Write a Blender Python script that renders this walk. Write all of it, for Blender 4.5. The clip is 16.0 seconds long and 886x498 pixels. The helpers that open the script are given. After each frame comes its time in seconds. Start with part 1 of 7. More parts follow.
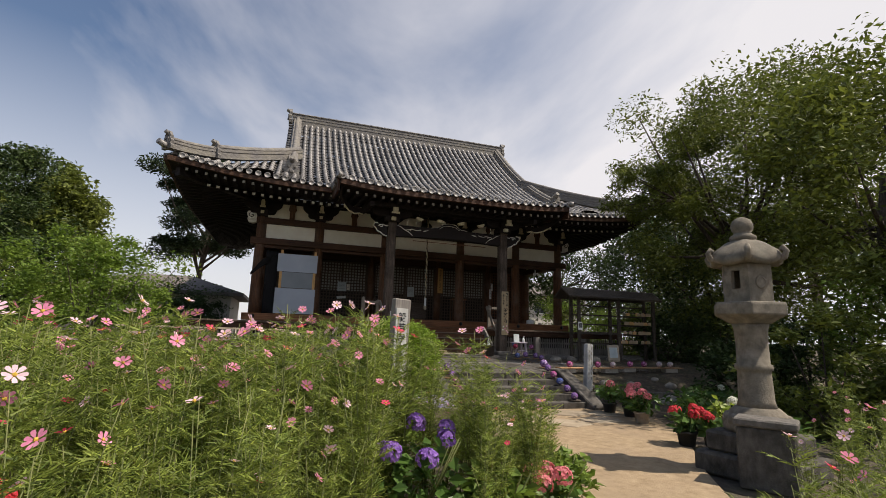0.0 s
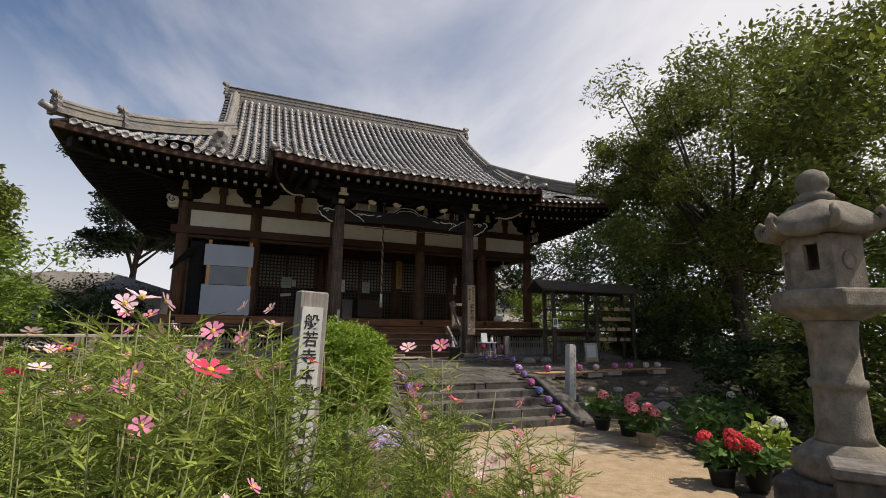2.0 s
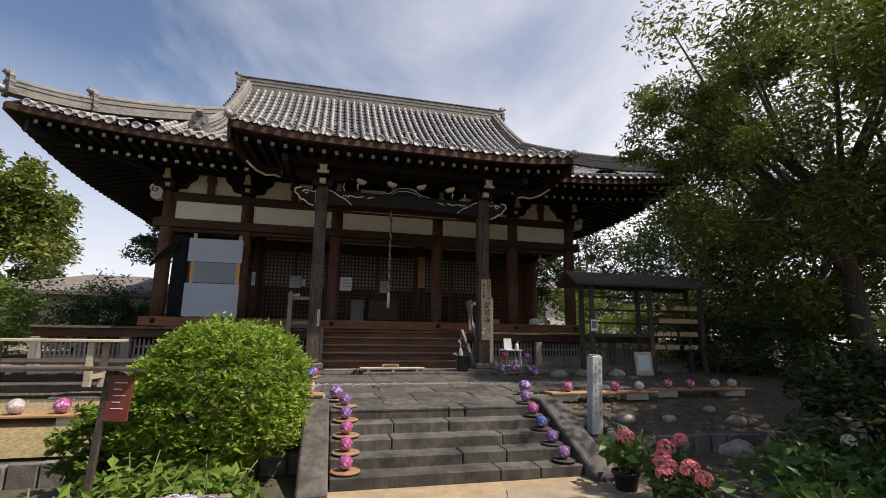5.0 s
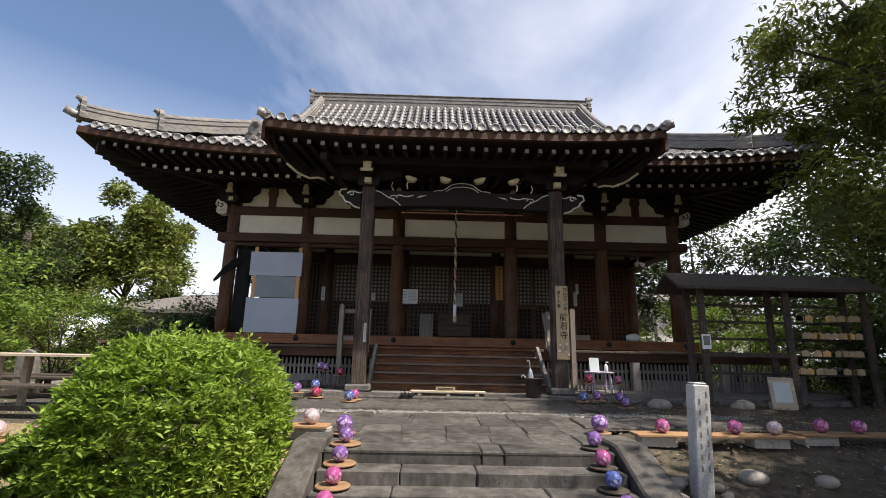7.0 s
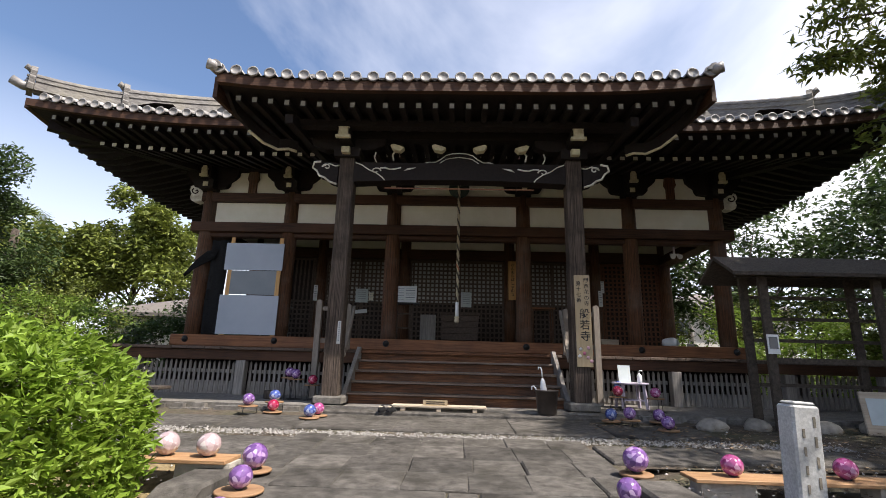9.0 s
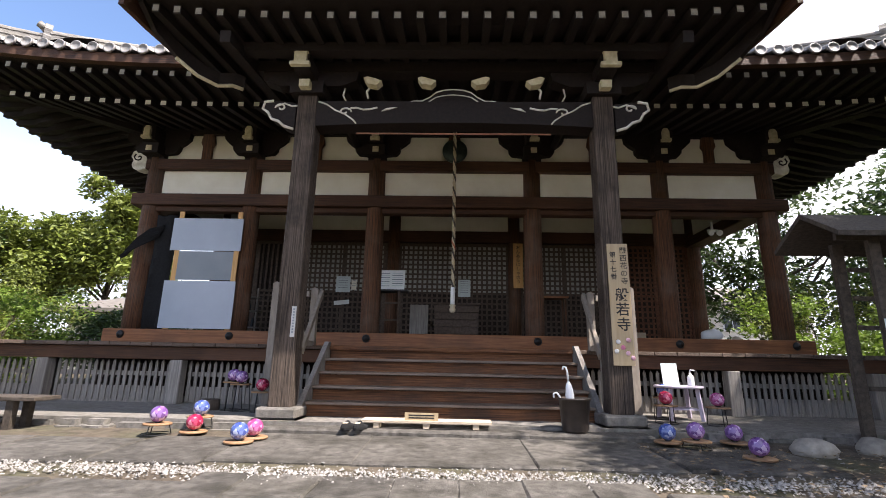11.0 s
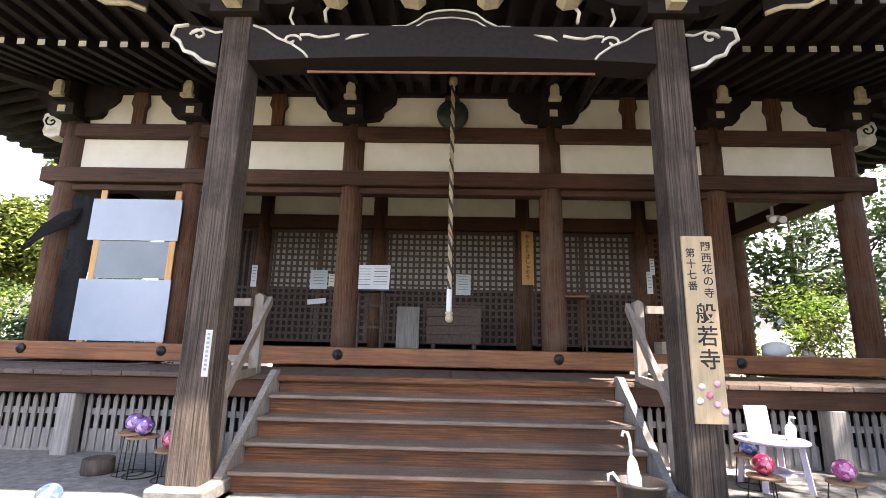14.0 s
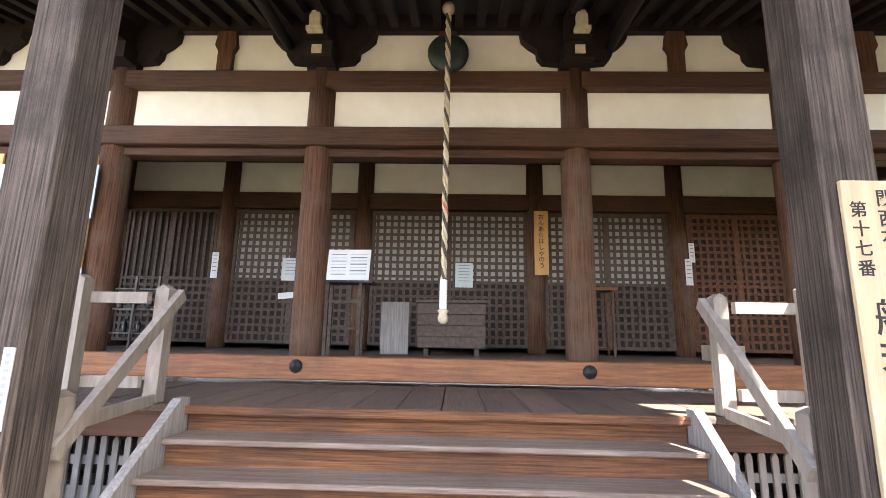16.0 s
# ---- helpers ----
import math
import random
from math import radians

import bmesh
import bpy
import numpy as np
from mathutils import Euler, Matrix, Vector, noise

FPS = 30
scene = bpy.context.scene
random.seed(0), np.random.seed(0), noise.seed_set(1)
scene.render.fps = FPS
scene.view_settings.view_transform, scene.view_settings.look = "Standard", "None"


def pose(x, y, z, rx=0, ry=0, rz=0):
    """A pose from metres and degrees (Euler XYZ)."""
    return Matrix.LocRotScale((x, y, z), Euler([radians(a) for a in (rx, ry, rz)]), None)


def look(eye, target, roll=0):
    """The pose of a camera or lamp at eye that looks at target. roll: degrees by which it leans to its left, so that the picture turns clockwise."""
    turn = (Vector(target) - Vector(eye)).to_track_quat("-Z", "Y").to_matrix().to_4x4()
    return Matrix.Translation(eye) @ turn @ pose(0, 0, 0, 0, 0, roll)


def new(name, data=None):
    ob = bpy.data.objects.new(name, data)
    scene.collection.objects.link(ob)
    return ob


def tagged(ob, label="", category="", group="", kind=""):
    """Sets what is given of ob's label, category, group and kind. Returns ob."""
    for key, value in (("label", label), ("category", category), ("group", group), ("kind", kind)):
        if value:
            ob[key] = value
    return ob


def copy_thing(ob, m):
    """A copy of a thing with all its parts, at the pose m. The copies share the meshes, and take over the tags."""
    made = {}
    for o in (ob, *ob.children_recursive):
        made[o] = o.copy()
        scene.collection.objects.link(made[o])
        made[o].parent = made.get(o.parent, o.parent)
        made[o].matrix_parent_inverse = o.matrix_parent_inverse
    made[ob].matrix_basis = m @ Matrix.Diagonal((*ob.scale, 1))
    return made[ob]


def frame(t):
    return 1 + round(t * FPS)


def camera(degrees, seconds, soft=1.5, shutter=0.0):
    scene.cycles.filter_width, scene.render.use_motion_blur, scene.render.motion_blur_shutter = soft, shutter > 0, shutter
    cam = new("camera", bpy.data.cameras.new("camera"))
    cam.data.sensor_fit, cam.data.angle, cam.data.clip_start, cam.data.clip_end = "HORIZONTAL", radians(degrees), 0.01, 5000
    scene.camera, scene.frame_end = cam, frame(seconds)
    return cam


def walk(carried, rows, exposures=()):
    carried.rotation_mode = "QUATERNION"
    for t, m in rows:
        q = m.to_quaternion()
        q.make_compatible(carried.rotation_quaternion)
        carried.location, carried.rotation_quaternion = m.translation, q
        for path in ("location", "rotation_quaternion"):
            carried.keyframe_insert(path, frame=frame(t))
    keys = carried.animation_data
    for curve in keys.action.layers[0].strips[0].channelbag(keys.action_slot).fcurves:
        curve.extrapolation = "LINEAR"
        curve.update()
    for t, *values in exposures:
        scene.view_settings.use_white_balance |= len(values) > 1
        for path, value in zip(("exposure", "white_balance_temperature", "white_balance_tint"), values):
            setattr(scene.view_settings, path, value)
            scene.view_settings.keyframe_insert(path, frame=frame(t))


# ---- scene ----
cam = camera(86.5, 16.0, soft=0.8)
PATH = [
    (0, (0.049, -0.043, 1.311), (0.658, 1.828, 1.669), 1.8),
    (0.5, (0.081, 0.423, 1.356), (0.712, 2.289, 1.704), 1.2),
    (1, (0.311, 0.893, 1.43), (0.981, 2.746, 1.774), 1.2),
    (1.5, (0.519, 1.334, 1.438), (1.24, 3.167, 1.784), 1.1),
    (2, (0.805, 1.732, 1.422), (1.562, 3.551, 1.77), 0.6),
    (2.5, (1.156, 2.03, 1.396), (1.92, 3.844, 1.751), 0.4),
    (3, (1.579, 2.278, 1.38), (2.336, 4.094, 1.739), 0.1),
    (3.5, (1.978, 2.535, 1.377), (2.678, 4.374, 1.737), 0.4),
    (4, (2.374, 2.81, 1.385), (2.998, 4.676, 1.745), 0.7),
    (4.2, (2.525, 2.939, 1.392), (3.121, 4.814, 1.749), 0.7),
    (6.3, (3.825, 4.282, 1.466), (4.039, 6.23, 1.869), 1.1),
    (6.5, (3.94, 4.429, 1.447), (4.105, 6.379, 1.861), 1.1),
    (7, (4.181, 4.79, 1.436), (4.221, 6.743, 1.868), 1.2),
    (7.5, (4.388, 5.156, 1.427), (4.368, 7.106, 1.873), 1.1),
    (8, (4.528, 5.561, 1.422), (4.48, 7.508, 1.876), 1.3),
    (8.5, (4.66, 6.004, 1.41), (4.599, 7.949, 1.872), 1.4),
    (9, (4.72, 6.461, 1.386), (4.658, 8.405, 1.852), 1.5),
    (9.5, (4.784, 6.915, 1.36), (4.719, 8.858, 1.829), 1.5),
    (9.7, (4.803, 7.102, 1.358), (4.737, 9.046, 1.824), 1.4),
    (11.8, (4.761, 8.893, 1.463), (4.708, 10.839, 1.92), 1.1),
    (12, (4.758, 9.006, 1.502), (4.704, 10.953, 1.956), 1.3),
    (12.5, (4.75, 9.266, 1.6), (4.702, 11.215, 2.046), 1.1),
    (13, (4.765, 9.517, 1.703), (4.72, 11.469, 2.134), 1.2),
    (13.5, (4.755, 9.778, 1.805), (4.712, 11.734, 2.221), 1.2),
    (14, (4.769, 10.064, 1.871), (4.726, 12.023, 2.272), 1.2),
    (14.5, (4.771, 10.383, 1.938), (4.732, 12.343, 2.331), 1.2),
    (15, (4.796, 10.786, 1.969), (4.749, 12.748, 2.356), 1.1),
    (15.5, (4.831, 11.194, 1.996), (4.783, 13.157, 2.376), 1.2),
    (16, (4.856, 11.606, 2.024), (4.797, 13.57, 2.396), 1.1),
]
EXPOSURES = [(0, 0.05, 6800, 13), (4, 0.15, 6750, 13), (7, 0.62, 6500, 13), (9.5, 0.9, 6350, 14), (12, 1.90, 6300, 17), (14, 2.76, 6400, 17), (16, 3.60, 6550, 17)]
walk(cam, [(t, look(eye, target, roll)) for t, eye, target, roll in PATH], EXPOSURES)

# ---- light ----
SUN = Vector((0.56, -0.31, 1.0)).normalized()
world = bpy.data.worlds.new("sky")
scene.world = world
world.use_nodes = True


def nd(tree, kind, **inputs):
    n = tree.nodes.new("ShaderNode" + kind)
    for k, v in inputs.items():
        n.inputs[k.replace("_", " ")].default_value = v
    return n


wt = world.node_tree
wt.nodes.clear()
sky = wt.nodes.new("ShaderNodeTexSky")
sky.sky_type, sky.sun_disc = "NISHITA", False
sky.sun_elevation = math.asin(SUN.z)
sky.sun_rotation = math.atan2(SUN.x, SUN.y)
sky.air_density, sky.dust_density, sky.ozone_density = 1.0, 0.6, 2.0
coord = wt.nodes.new("ShaderNodeTexCoord")
# thin high cloud: the view direction laid out on a flat ceiling, stretched into streaks
sep = wt.nodes.new("ShaderNodeSeparateXYZ")
wt.links.new(coord.outputs["Generated"], sep.inputs[0])
zz = wt.nodes.new("ShaderNodeMath")
zz.operation = "ADD"
zz.inputs[1].default_value = 0.42
wt.links.new(sep.outputs["Z"], zz.inputs[0])
zm = wt.nodes.new("ShaderNodeMath")
zm.operation = "MAXIMUM"
zm.inputs[1].default_value = 0.05
wt.links.new(zz.outputs[0], zm.inputs[0])
cxy = []
for ax in ("X", "Y"):
    dv = wt.nodes.new("ShaderNodeMath")
    dv.operation = "DIVIDE"
    wt.links.new(sep.outputs[ax], dv.inputs[0])
    wt.links.new(zm.outputs[0], dv.inputs[1])
    cxy.append(dv)
comb = wt.nodes.new("ShaderNodeCombineXYZ")
wt.links.new(cxy[0].outputs[0], comb.inputs[0])
wt.links.new(cxy[1].outputs[0], comb.inputs[1])
cmap = wt.nodes.new("ShaderNodeMapping")
cmap.inputs["Rotation"].default_value = (0, 0, radians(-32))
cmap.inputs["Scale"].default_value = (0.95, 0.62, 1)
wt.links.new(comb.outputs[0], cmap.inputs[0])
cn = nd(wt, "TexNoise", Scale=1.5, Detail=7.0, Roughness=0.52, Distortion=0.35)
wt.links.new(cmap.outputs[0], cn.inputs["Vector"])
# cover grows towards the right of the hall
gx = wt.nodes.new("ShaderNodeMath")
gx.operation = "MULTIPLY_ADD"
gx.inputs[1].default_value, gx.inputs[2].default_value = 0.30, 0.0
wt.links.new(sep.outputs["X"], gx.inputs[0])
ga = wt.nodes.new("ShaderNodeMath")
wt.links.new(cn.outputs["Fac"], ga.inputs[0])
wt.links.new(gx.outputs[0], ga.inputs[1])
cr = wt.nodes.new("ShaderNodeValToRGB")
cr.color_ramp.elements[0].position, cr.color_ramp.elements[1].position = 0.40, 0.70
wt.links.new(ga.outputs[0], cr.inputs[0])
lowc = wt.nodes.new("ShaderNodeMapRange")
lowc.inputs[1].default_value, lowc.inputs[2].default_value = 0.46, 0.10
lowc.inputs[3].default_value, lowc.inputs[4].default_value = 0.0, 0.75
wt.links.new(sep.outputs["Z"], lowc.inputs[0])
cmx = wt.nodes.new("ShaderNodeMath")
cmx.operation = "MAXIMUM"
wt.links.new(cr.outputs[0], cmx.inputs[0])
wt.links.new(lowc.outputs[0], cmx.inputs[1])
mixc = wt.nodes.new("ShaderNodeMix")
mixc.data_type = "RGBA"
mixc.inputs["B"].default_value = (7.2, 7.3, 7.7, 1)
wt.links.new(cmx.outputs[0], mixc.inputs["Factor"])
wt.links.new(sky.outputs[0], mixc.inputs["A"])
bg = nd(wt, "Background", Strength=0.11)
wt.links.new(mixc.outputs["Result"], bg.inputs["Color"])
wo = wt.nodes.new("ShaderNodeOutputWorld")
wt.links.new(bg.outputs[0], wo.inputs[0])

sun = new("sun", bpy.data.lights.new("sun", "SUN"))
sun.data.energy, sun.data.angle, sun.data.color = 5.0, radians(0.6), (1.0, 0.93, 0.82)
sun.matrix_world = look(SUN * 50, (0, 0, 0))


# ---- materials ----
def material(name, c1, c2, scale=6.0, stretch=(1, 1, 1), rough=0.7, bump=0.25, stain=None, stain_scale=0.8, stain_amount=0.6,
             vary=0.0, metal=0.0, spec=0.35, fine=5.0, clear=0.0, sheer=0.0, alpha=1.0, per_island=False):
    m = bpy.data.materials.new(name)
    m.use_nodes = True
    t = m.node_tree
    t.nodes.clear()
    out = t.nodes.new("ShaderNodeOutputMaterial")
    p = nd(t, "BsdfPrincipled", Roughness=rough, Metallic=metal)
    p.inputs["Specular IOR Level"].default_value = spec
    p.inputs["Transmission Weight"].default_value = clear
    tc = t.nodes.new("ShaderNodeTexCoord")
    mp = nd(t, "Mapping", Scale=stretch)
    t.links.new(tc.outputs["Object"], mp.inputs[0])
    n1 = nd(t, "TexNoise", Scale=scale, Detail=7.0, Roughness=0.62)
    t.links.new(mp.outputs[0], n1.inputs["Vector"])
    rp = t.nodes.new("ShaderNodeValToRGB")
    rp.color_ramp.elements[0].position, rp.color_ramp.elements[1].position = 0.32, 0.70
    rp.color_ramp.elements[0].color, rp.color_ramp.elements[1].color = (*c1, 1), (*c2, 1)
    t.links.new(n1.outputs["Fac"], rp.inputs[0])
    col = rp.outputs[0]
    if stain:
        n2 = nd(t, "TexNoise", Scale=stain_scale, Detail=5.0, Roughness=0.6)
        t.links.new(tc.outputs["Object"], n2.inputs["Vector"])
        r2 = t.nodes.new("ShaderNodeValToRGB")
        r2.color_ramp.elements[0].position, r2.color_ramp.elements[1].position = 0.45, 0.68
        r2.color_ramp.elements[1].color = (stain_amount,) * 3 + (1,)
        t.links.new(n2.outputs["Fac"], r2.inputs[0])
        mx = t.nodes.new("ShaderNodeMix")
        mx.data_type = "RGBA"
        mx.inputs["B"].default_value = (*stain, 1)
        t.links.new(r2.outputs[0], mx.inputs["Factor"])
        t.links.new(col, mx.inputs["A"])
        col = mx.outputs["Result"]
    if vary:
        src = t.nodes.new("ShaderNodeNewGeometry").outputs["Random Per Island"] if per_island else t.nodes.new("ShaderNodeObjectInfo").outputs["Random"]
        mr = t.nodes.new("ShaderNodeMapRange")
        mr.inputs[3].default_value, mr.inputs[4].default_value = 1 - vary, 1 + vary
        t.links.new(src, mr.inputs[0])
        hs = t.nodes.new("ShaderNodeHueSaturation")
        t.links.new(mr.outputs[0], hs.inputs["Value"])
        t.links.new(col, hs.inputs["Color"])
        col = hs.outputs[0]
    t.links.new(col, p.inputs["Base Color"])
    if bump:
        n3 = nd(t, "TexNoise", Scale=scale * fine, Detail=5.0, Roughness=0.7)
        t.links.new(mp.outputs[0], n3.inputs["Vector"])
        bp = nd(t, "Bump", Strength=bump, Distance=0.02)
        t.links.new(n3.outputs["Fac"], bp.inputs["Height"])
        t.links.new(bp.outputs[0], p.inputs["Normal"])
    shader = p.outputs[0]
    if sheer:
        tr = t.nodes.new("ShaderNodeBsdfTranslucent")
        t.links.new(col, tr.inputs[0])
        ms = t.nodes.new("ShaderNodeMixShader")
        ms.inputs[0].default_value = sheer
        t.links.new(shader, ms.inputs[1])
        t.links.new(tr.outputs[0], ms.inputs[2])
        shader = ms.outputs[0]
    t.links.new(shader, out.inputs[0])
    return m


DARK1, DARK2 = (0.020, 0.009, 0.005), (0.088, 0.038, 0.017)
wood_x = material("dark timber along x", DARK1, DARK2, 5, (0.45, 14, 14), 0.65, 0.4, (0.13, 0.06, 0.03), 0.7, 0.5)
wood_y = material("dark timber along y", DARK1, DARK2, 5, (6, 0.35, 6), 0.65, 0.4, (0.10, 0.05, 0.03), 0.7, 0.4)
wood_z = material("dark timber upright", (0.030, 0.013, 0.007), (0.20, 0.088, 0.038), 5, (15, 15, 0.45), 0.65, 0.9, (0.17, 0.125, 0.095), 2.2, 0.5)
porch_wood = material("weathered grey pillar timber", (0.012, 0.008, 0.006), (0.20, 0.150, 0.115), 4, (24, 24, 0.55), 0.78, 1.0, (0.030, 0.021, 0.016), 2.6, 0.72)
# near-black timber: the shade under eaves and porch is put into the colour
soffit_wood = material("eave timber with shade in its colour", (0.006, 0.0035, 0.003), (0.017, 0.010, 0.0075), 6, (4, 4, 4), 0.75, 0.3)
red_wood = material("red-brown sill timber", (0.16, 0.060, 0.024), (0.34, 0.145, 0.060), 5, (0.35, 6, 6), 0.55, 0.35, (0.09, 0.045, 0.025), 1.2, 0.6)
step_wood = material("worn red-brown step boards, nosing shade in colour", (0.045, 0.018, 0.009), (0.30, 0.130, 0.056), 5, (0.45, 18, 18), 0.55, 0.7, (0.055, 0.036, 0.027), 1.5, 0.7, vary=0.12)
deck_wood = material("grey-brown deck boards", (0.065, 0.042, 0.029), (0.18, 0.13, 0.098), 6, (18, 0.4, 18), 0.62, 0.6, (0.07, 0.05, 0.04), 1.2, 0.5, vary=0.18)
grey_wood = material("silver-grey weathered wood", (0.17, 0.155, 0.14), (0.34, 0.315, 0.285), 6, (9, 9, 0.4), 0.8, 0.45, (0.12, 0.10, 0.085), 1.4, 0.5, vary=0.12)
rail_wood = material("grey-brown painted rail wood", (0.19, 0.16, 0.13), (0.30, 0.26, 0.215), 6, (4, 4, 1), 0.7, 0.25, (0.2, 0.165, 0.135), 2, 0.5)
lattice_wood = material("dark grey-brown lattice wood", (0.055, 0.038, 0.029), (0.12, 0.088, 0.066), 7, (3, 3, 3), 0.75, 0.3)
plaster = material("warm white lime plaster", (0.74, 0.70, 0.58), (0.83, 0.80, 0.69), 3, (1, 1, 1), 0.9, 0.12, (0.66, 0.61, 0.48), 0.6, 0.4)
white_paint = material("chalky white paint on timber ends", (0.58, 0.56, 0.48), (0.78, 0.76, 0.68), 12, (1, 1, 1), 0.85, 0.2, (0.36, 0.32, 0.24), 8, 0.6)
ochre_paint = material("faded cream paint on bracket blocks", (0.42, 0.37, 0.23), (0.66, 0.60, 0.42), 12, (1, 1, 1), 0.85, 0.2)
tile_grey = material("silver-grey fired roof tile", (0.15, 0.142, 0.137), (0.40, 0.38, 0.36), 5, (1, 1, 1), 0.42, 0.3, (0.10, 0.09, 0.08), 0.9, 0.55, vary=0.18, spec=0.5)
# pans darker than the rolls: shade of the gaps is in their colour
tile_dark = material("dark grey roof pan tile, gap shade in colour", (0.045, 0.044, 0.045), (0.12, 0.117, 0.115), 6, (1, 1, 1), 0.55, 0.35, (0.06, 0.055, 0.05), 0.8, 0.6)
tile_ridge = material("lichen-flecked ridge tile", (0.09, 0.083, 0.078), (0.25, 0.235, 0.22), 7, (1, 1, 4), 0.6, 0.4, (0.33, 0.30, 0.22), 2.0, 0.4)
# near-black colour that stands in for shade behind the lattice and below deck
shade_black = material("near-black sheet for interior shade", (0.02, 0.014, 0.012), (0.035, 0.026, 0.02), 3, rough=0.9, bump=0)
paper_back = material("grey paper behind the lattice", (0.30, 0.31, 0.28), (0.42, 0.42, 0.38), 4, rough=0.8, bump=0.05)
white_board = material("glossy pale blue-white sheet", (0.31, 0.355, 0.42), (0.38, 0.42, 0.49), 0.8, rough=0.22, bump=0.0, spec=0.5)
grey_board = material("dull grey-blue sheet", (0.19, 0.215, 0.24), (0.26, 0.285, 0.31), 1.0, rough=0.35, bump=0.0)
stone_grey = material("worn grey granite", (0.10, 0.092, 0.082), (0.235, 0.217, 0.195), 14, (1, 1, 1), 0.85, 0.5, (0.12, 0.11, 0.085), 2.2, 0.7, vary=0.16)
stone_step = material("water-stained grey step stone", (0.062, 0.056, 0.049), (0.145, 0.133, 0.117), 12, (1, 1, 0.5), 0.85, 0.5, (0.028, 0.025, 0.021), 3.0, 0.9, vary=0.15)
stone_post = material("pale speckled granite", (0.36, 0.36, 0.35), (0.60, 0.60, 0.58), 60, (1, 1, 1), 0.8, 0.3, (0.25, 0.24, 0.22), 3, 0.5)
lantern_stone = material("buff weathered lantern stone", (0.13, 0.112, 0.087), (0.29, 0.252, 0.197), 9, (1, 1, 1), 0.9, 0.6, (0.13, 0.125, 0.10), 2.0, 0.75)
slab_stone = material("grey paving stone", (0.050, 0.045, 0.039), (0.150, 0.137, 0.121), 11, (1, 1, 1), 0.75, 0.8, (0.030, 0.027, 0.020), 2.6, 0.8, vary=0.28)
sand = material("compacted yellow sand", (0.27, 0.195, 0.115), (0.43, 0.325, 0.205), 9, (1, 1, 1), 0.95, 0.5, (0.30, 0.225, 0.15), 1.1, 0.6, fine=12)
soil = material("dark damp soil", (0.055, 0.044, 0.032), (0.145, 0.115, 0.085), 9, (1, 1, 1), 0.95, 0.8, (0.07, 0.085, 0.035), 1.4, 0.5, fine=8)
flag_stone = material("pale flagstone", (0.29, 0.235, 0.165), (0.44, 0.365, 0.265), 8, (1, 1, 1), 0.85, 0.5, (0.24, 0.185, 0.12), 2.0, 0.6, vary=0.2)
dry_grass = material("dry yellow grass litter", (0.20, 0.15, 0.07), (0.42, 0.32, 0.17), 22, (1, 1, 1), 0.95, 0.8, (0.12, 0.13, 0.05), 1.4, 0.6, fine=8)
gravel_mat = material("pale grey gravel", (0.16, 0.15, 0.14), (0.40, 0.38, 0.35), 40, (1, 1, 1), 0.85, 0.3, vary=0.35, per_island=True)
black_metal = material("thin black metal", (0.015, 0.015, 0.015), (0.03, 0.03, 0.03), 20, rough=0.45, bump=0.1)


# ---- mesh helpers ----
def box(bm, x0, x1, y0, y1, z0, z1, m=None):
    vs = [bm.verts.new((x, y, z)) for z in (z0, z1) for y in (y0, y1) for x in (x0, x1)]
    if m is not None:
        for v in vs:
            v.co = m @ v.co
    for q in ((0, 2, 3, 1), (4, 5, 7, 6), (0, 1, 5, 4), (1, 3, 7, 5), (3, 2, 6, 7), (2, 0, 4, 6)):
        bm.faces.new([vs[i] for i in q])
    return vs


def beam(bm, a, b, w, h):
    """A squared bar from a to b, w wide and h high."""
    a, b = Vector(a), Vector(b)
    d = (b - a).normalized()
    side = d.cross(Vector((0, 0, 1)))
    side = Vector((1, 0, 0)) if side.length < 1e-4 else side.normalized()
    up = side.cross(d)
    vs = [bm.verts.new(p + side * (w / 2 * s) + up * (h / 2 * u)) for p in (a, b) for s, u in ((-1, -1), (1, -1), (1, 1), (-1, 1))]
    for q in ((3, 2, 1, 0), (4, 5, 6, 7), (0, 1, 5, 4), (1, 2, 6, 5), (2, 3, 7, 6), (3, 0, 4, 7)):
        bm.faces.new([vs[i] for i in q])


def lathe(bm, profile, n=20, c=(0, 0, 0), square=False):
    """Turn (radius, height) pairs round the upright axis through c."""
    rings = []
    for r, z in profile:
        rings.append([bm.verts.new((c[0] + r * math.cos(2 * math.pi * (i + 0.5) / n), c[1] + r * math.sin(2 * math.pi * (i + 0.5) / n), c[2] + z)) for i in range(n)])
    for a, b in zip(rings, rings[1:]):
        for i in range(n):
            f = bm.faces.new((a[i], a[(i + 1) % n], b[(i + 1) % n], b[i]))
            f.smooth = not square
    bm.faces.new(rings[0][::-1])
    bm.faces.new(rings[-1])


def tube(bm, pts, r, n=6, r_end=None):
    pts = [Vector(p) for p in pts]
    rings = []
    for i, p in enumerate(pts):
        d = (pts[min(i + 1, len(pts) - 1)] - pts[max(i - 1, 0)])
        d = d.normalized() if d.length > 1e-6 else Vector((0, 0, 1))
        a = d.orthogonal().normalized() if i == 0 else (rings_a - d * rings_a.dot(d)).normalized()
        rings_a = a
        b = d.cross(a)
        rr = r if r_end is None else r + (r_end - r) * i / (len(pts) - 1)
        rings.append([bm.verts.new(p + (a * math.cos(2 * math.pi * k / n) + b * math.sin(2 * math.pi * k / n)) * rr) for k in range(n)])
    for u, v in zip(rings, rings[1:]):
        for k in range(n):
            bm.faces.new((u[k], u[(k + 1) % n], v[(k + 1) % n], v[k])).smooth = True
    bm.faces.new(rings[0][::-1])
    bm.faces.new(rings[-1])


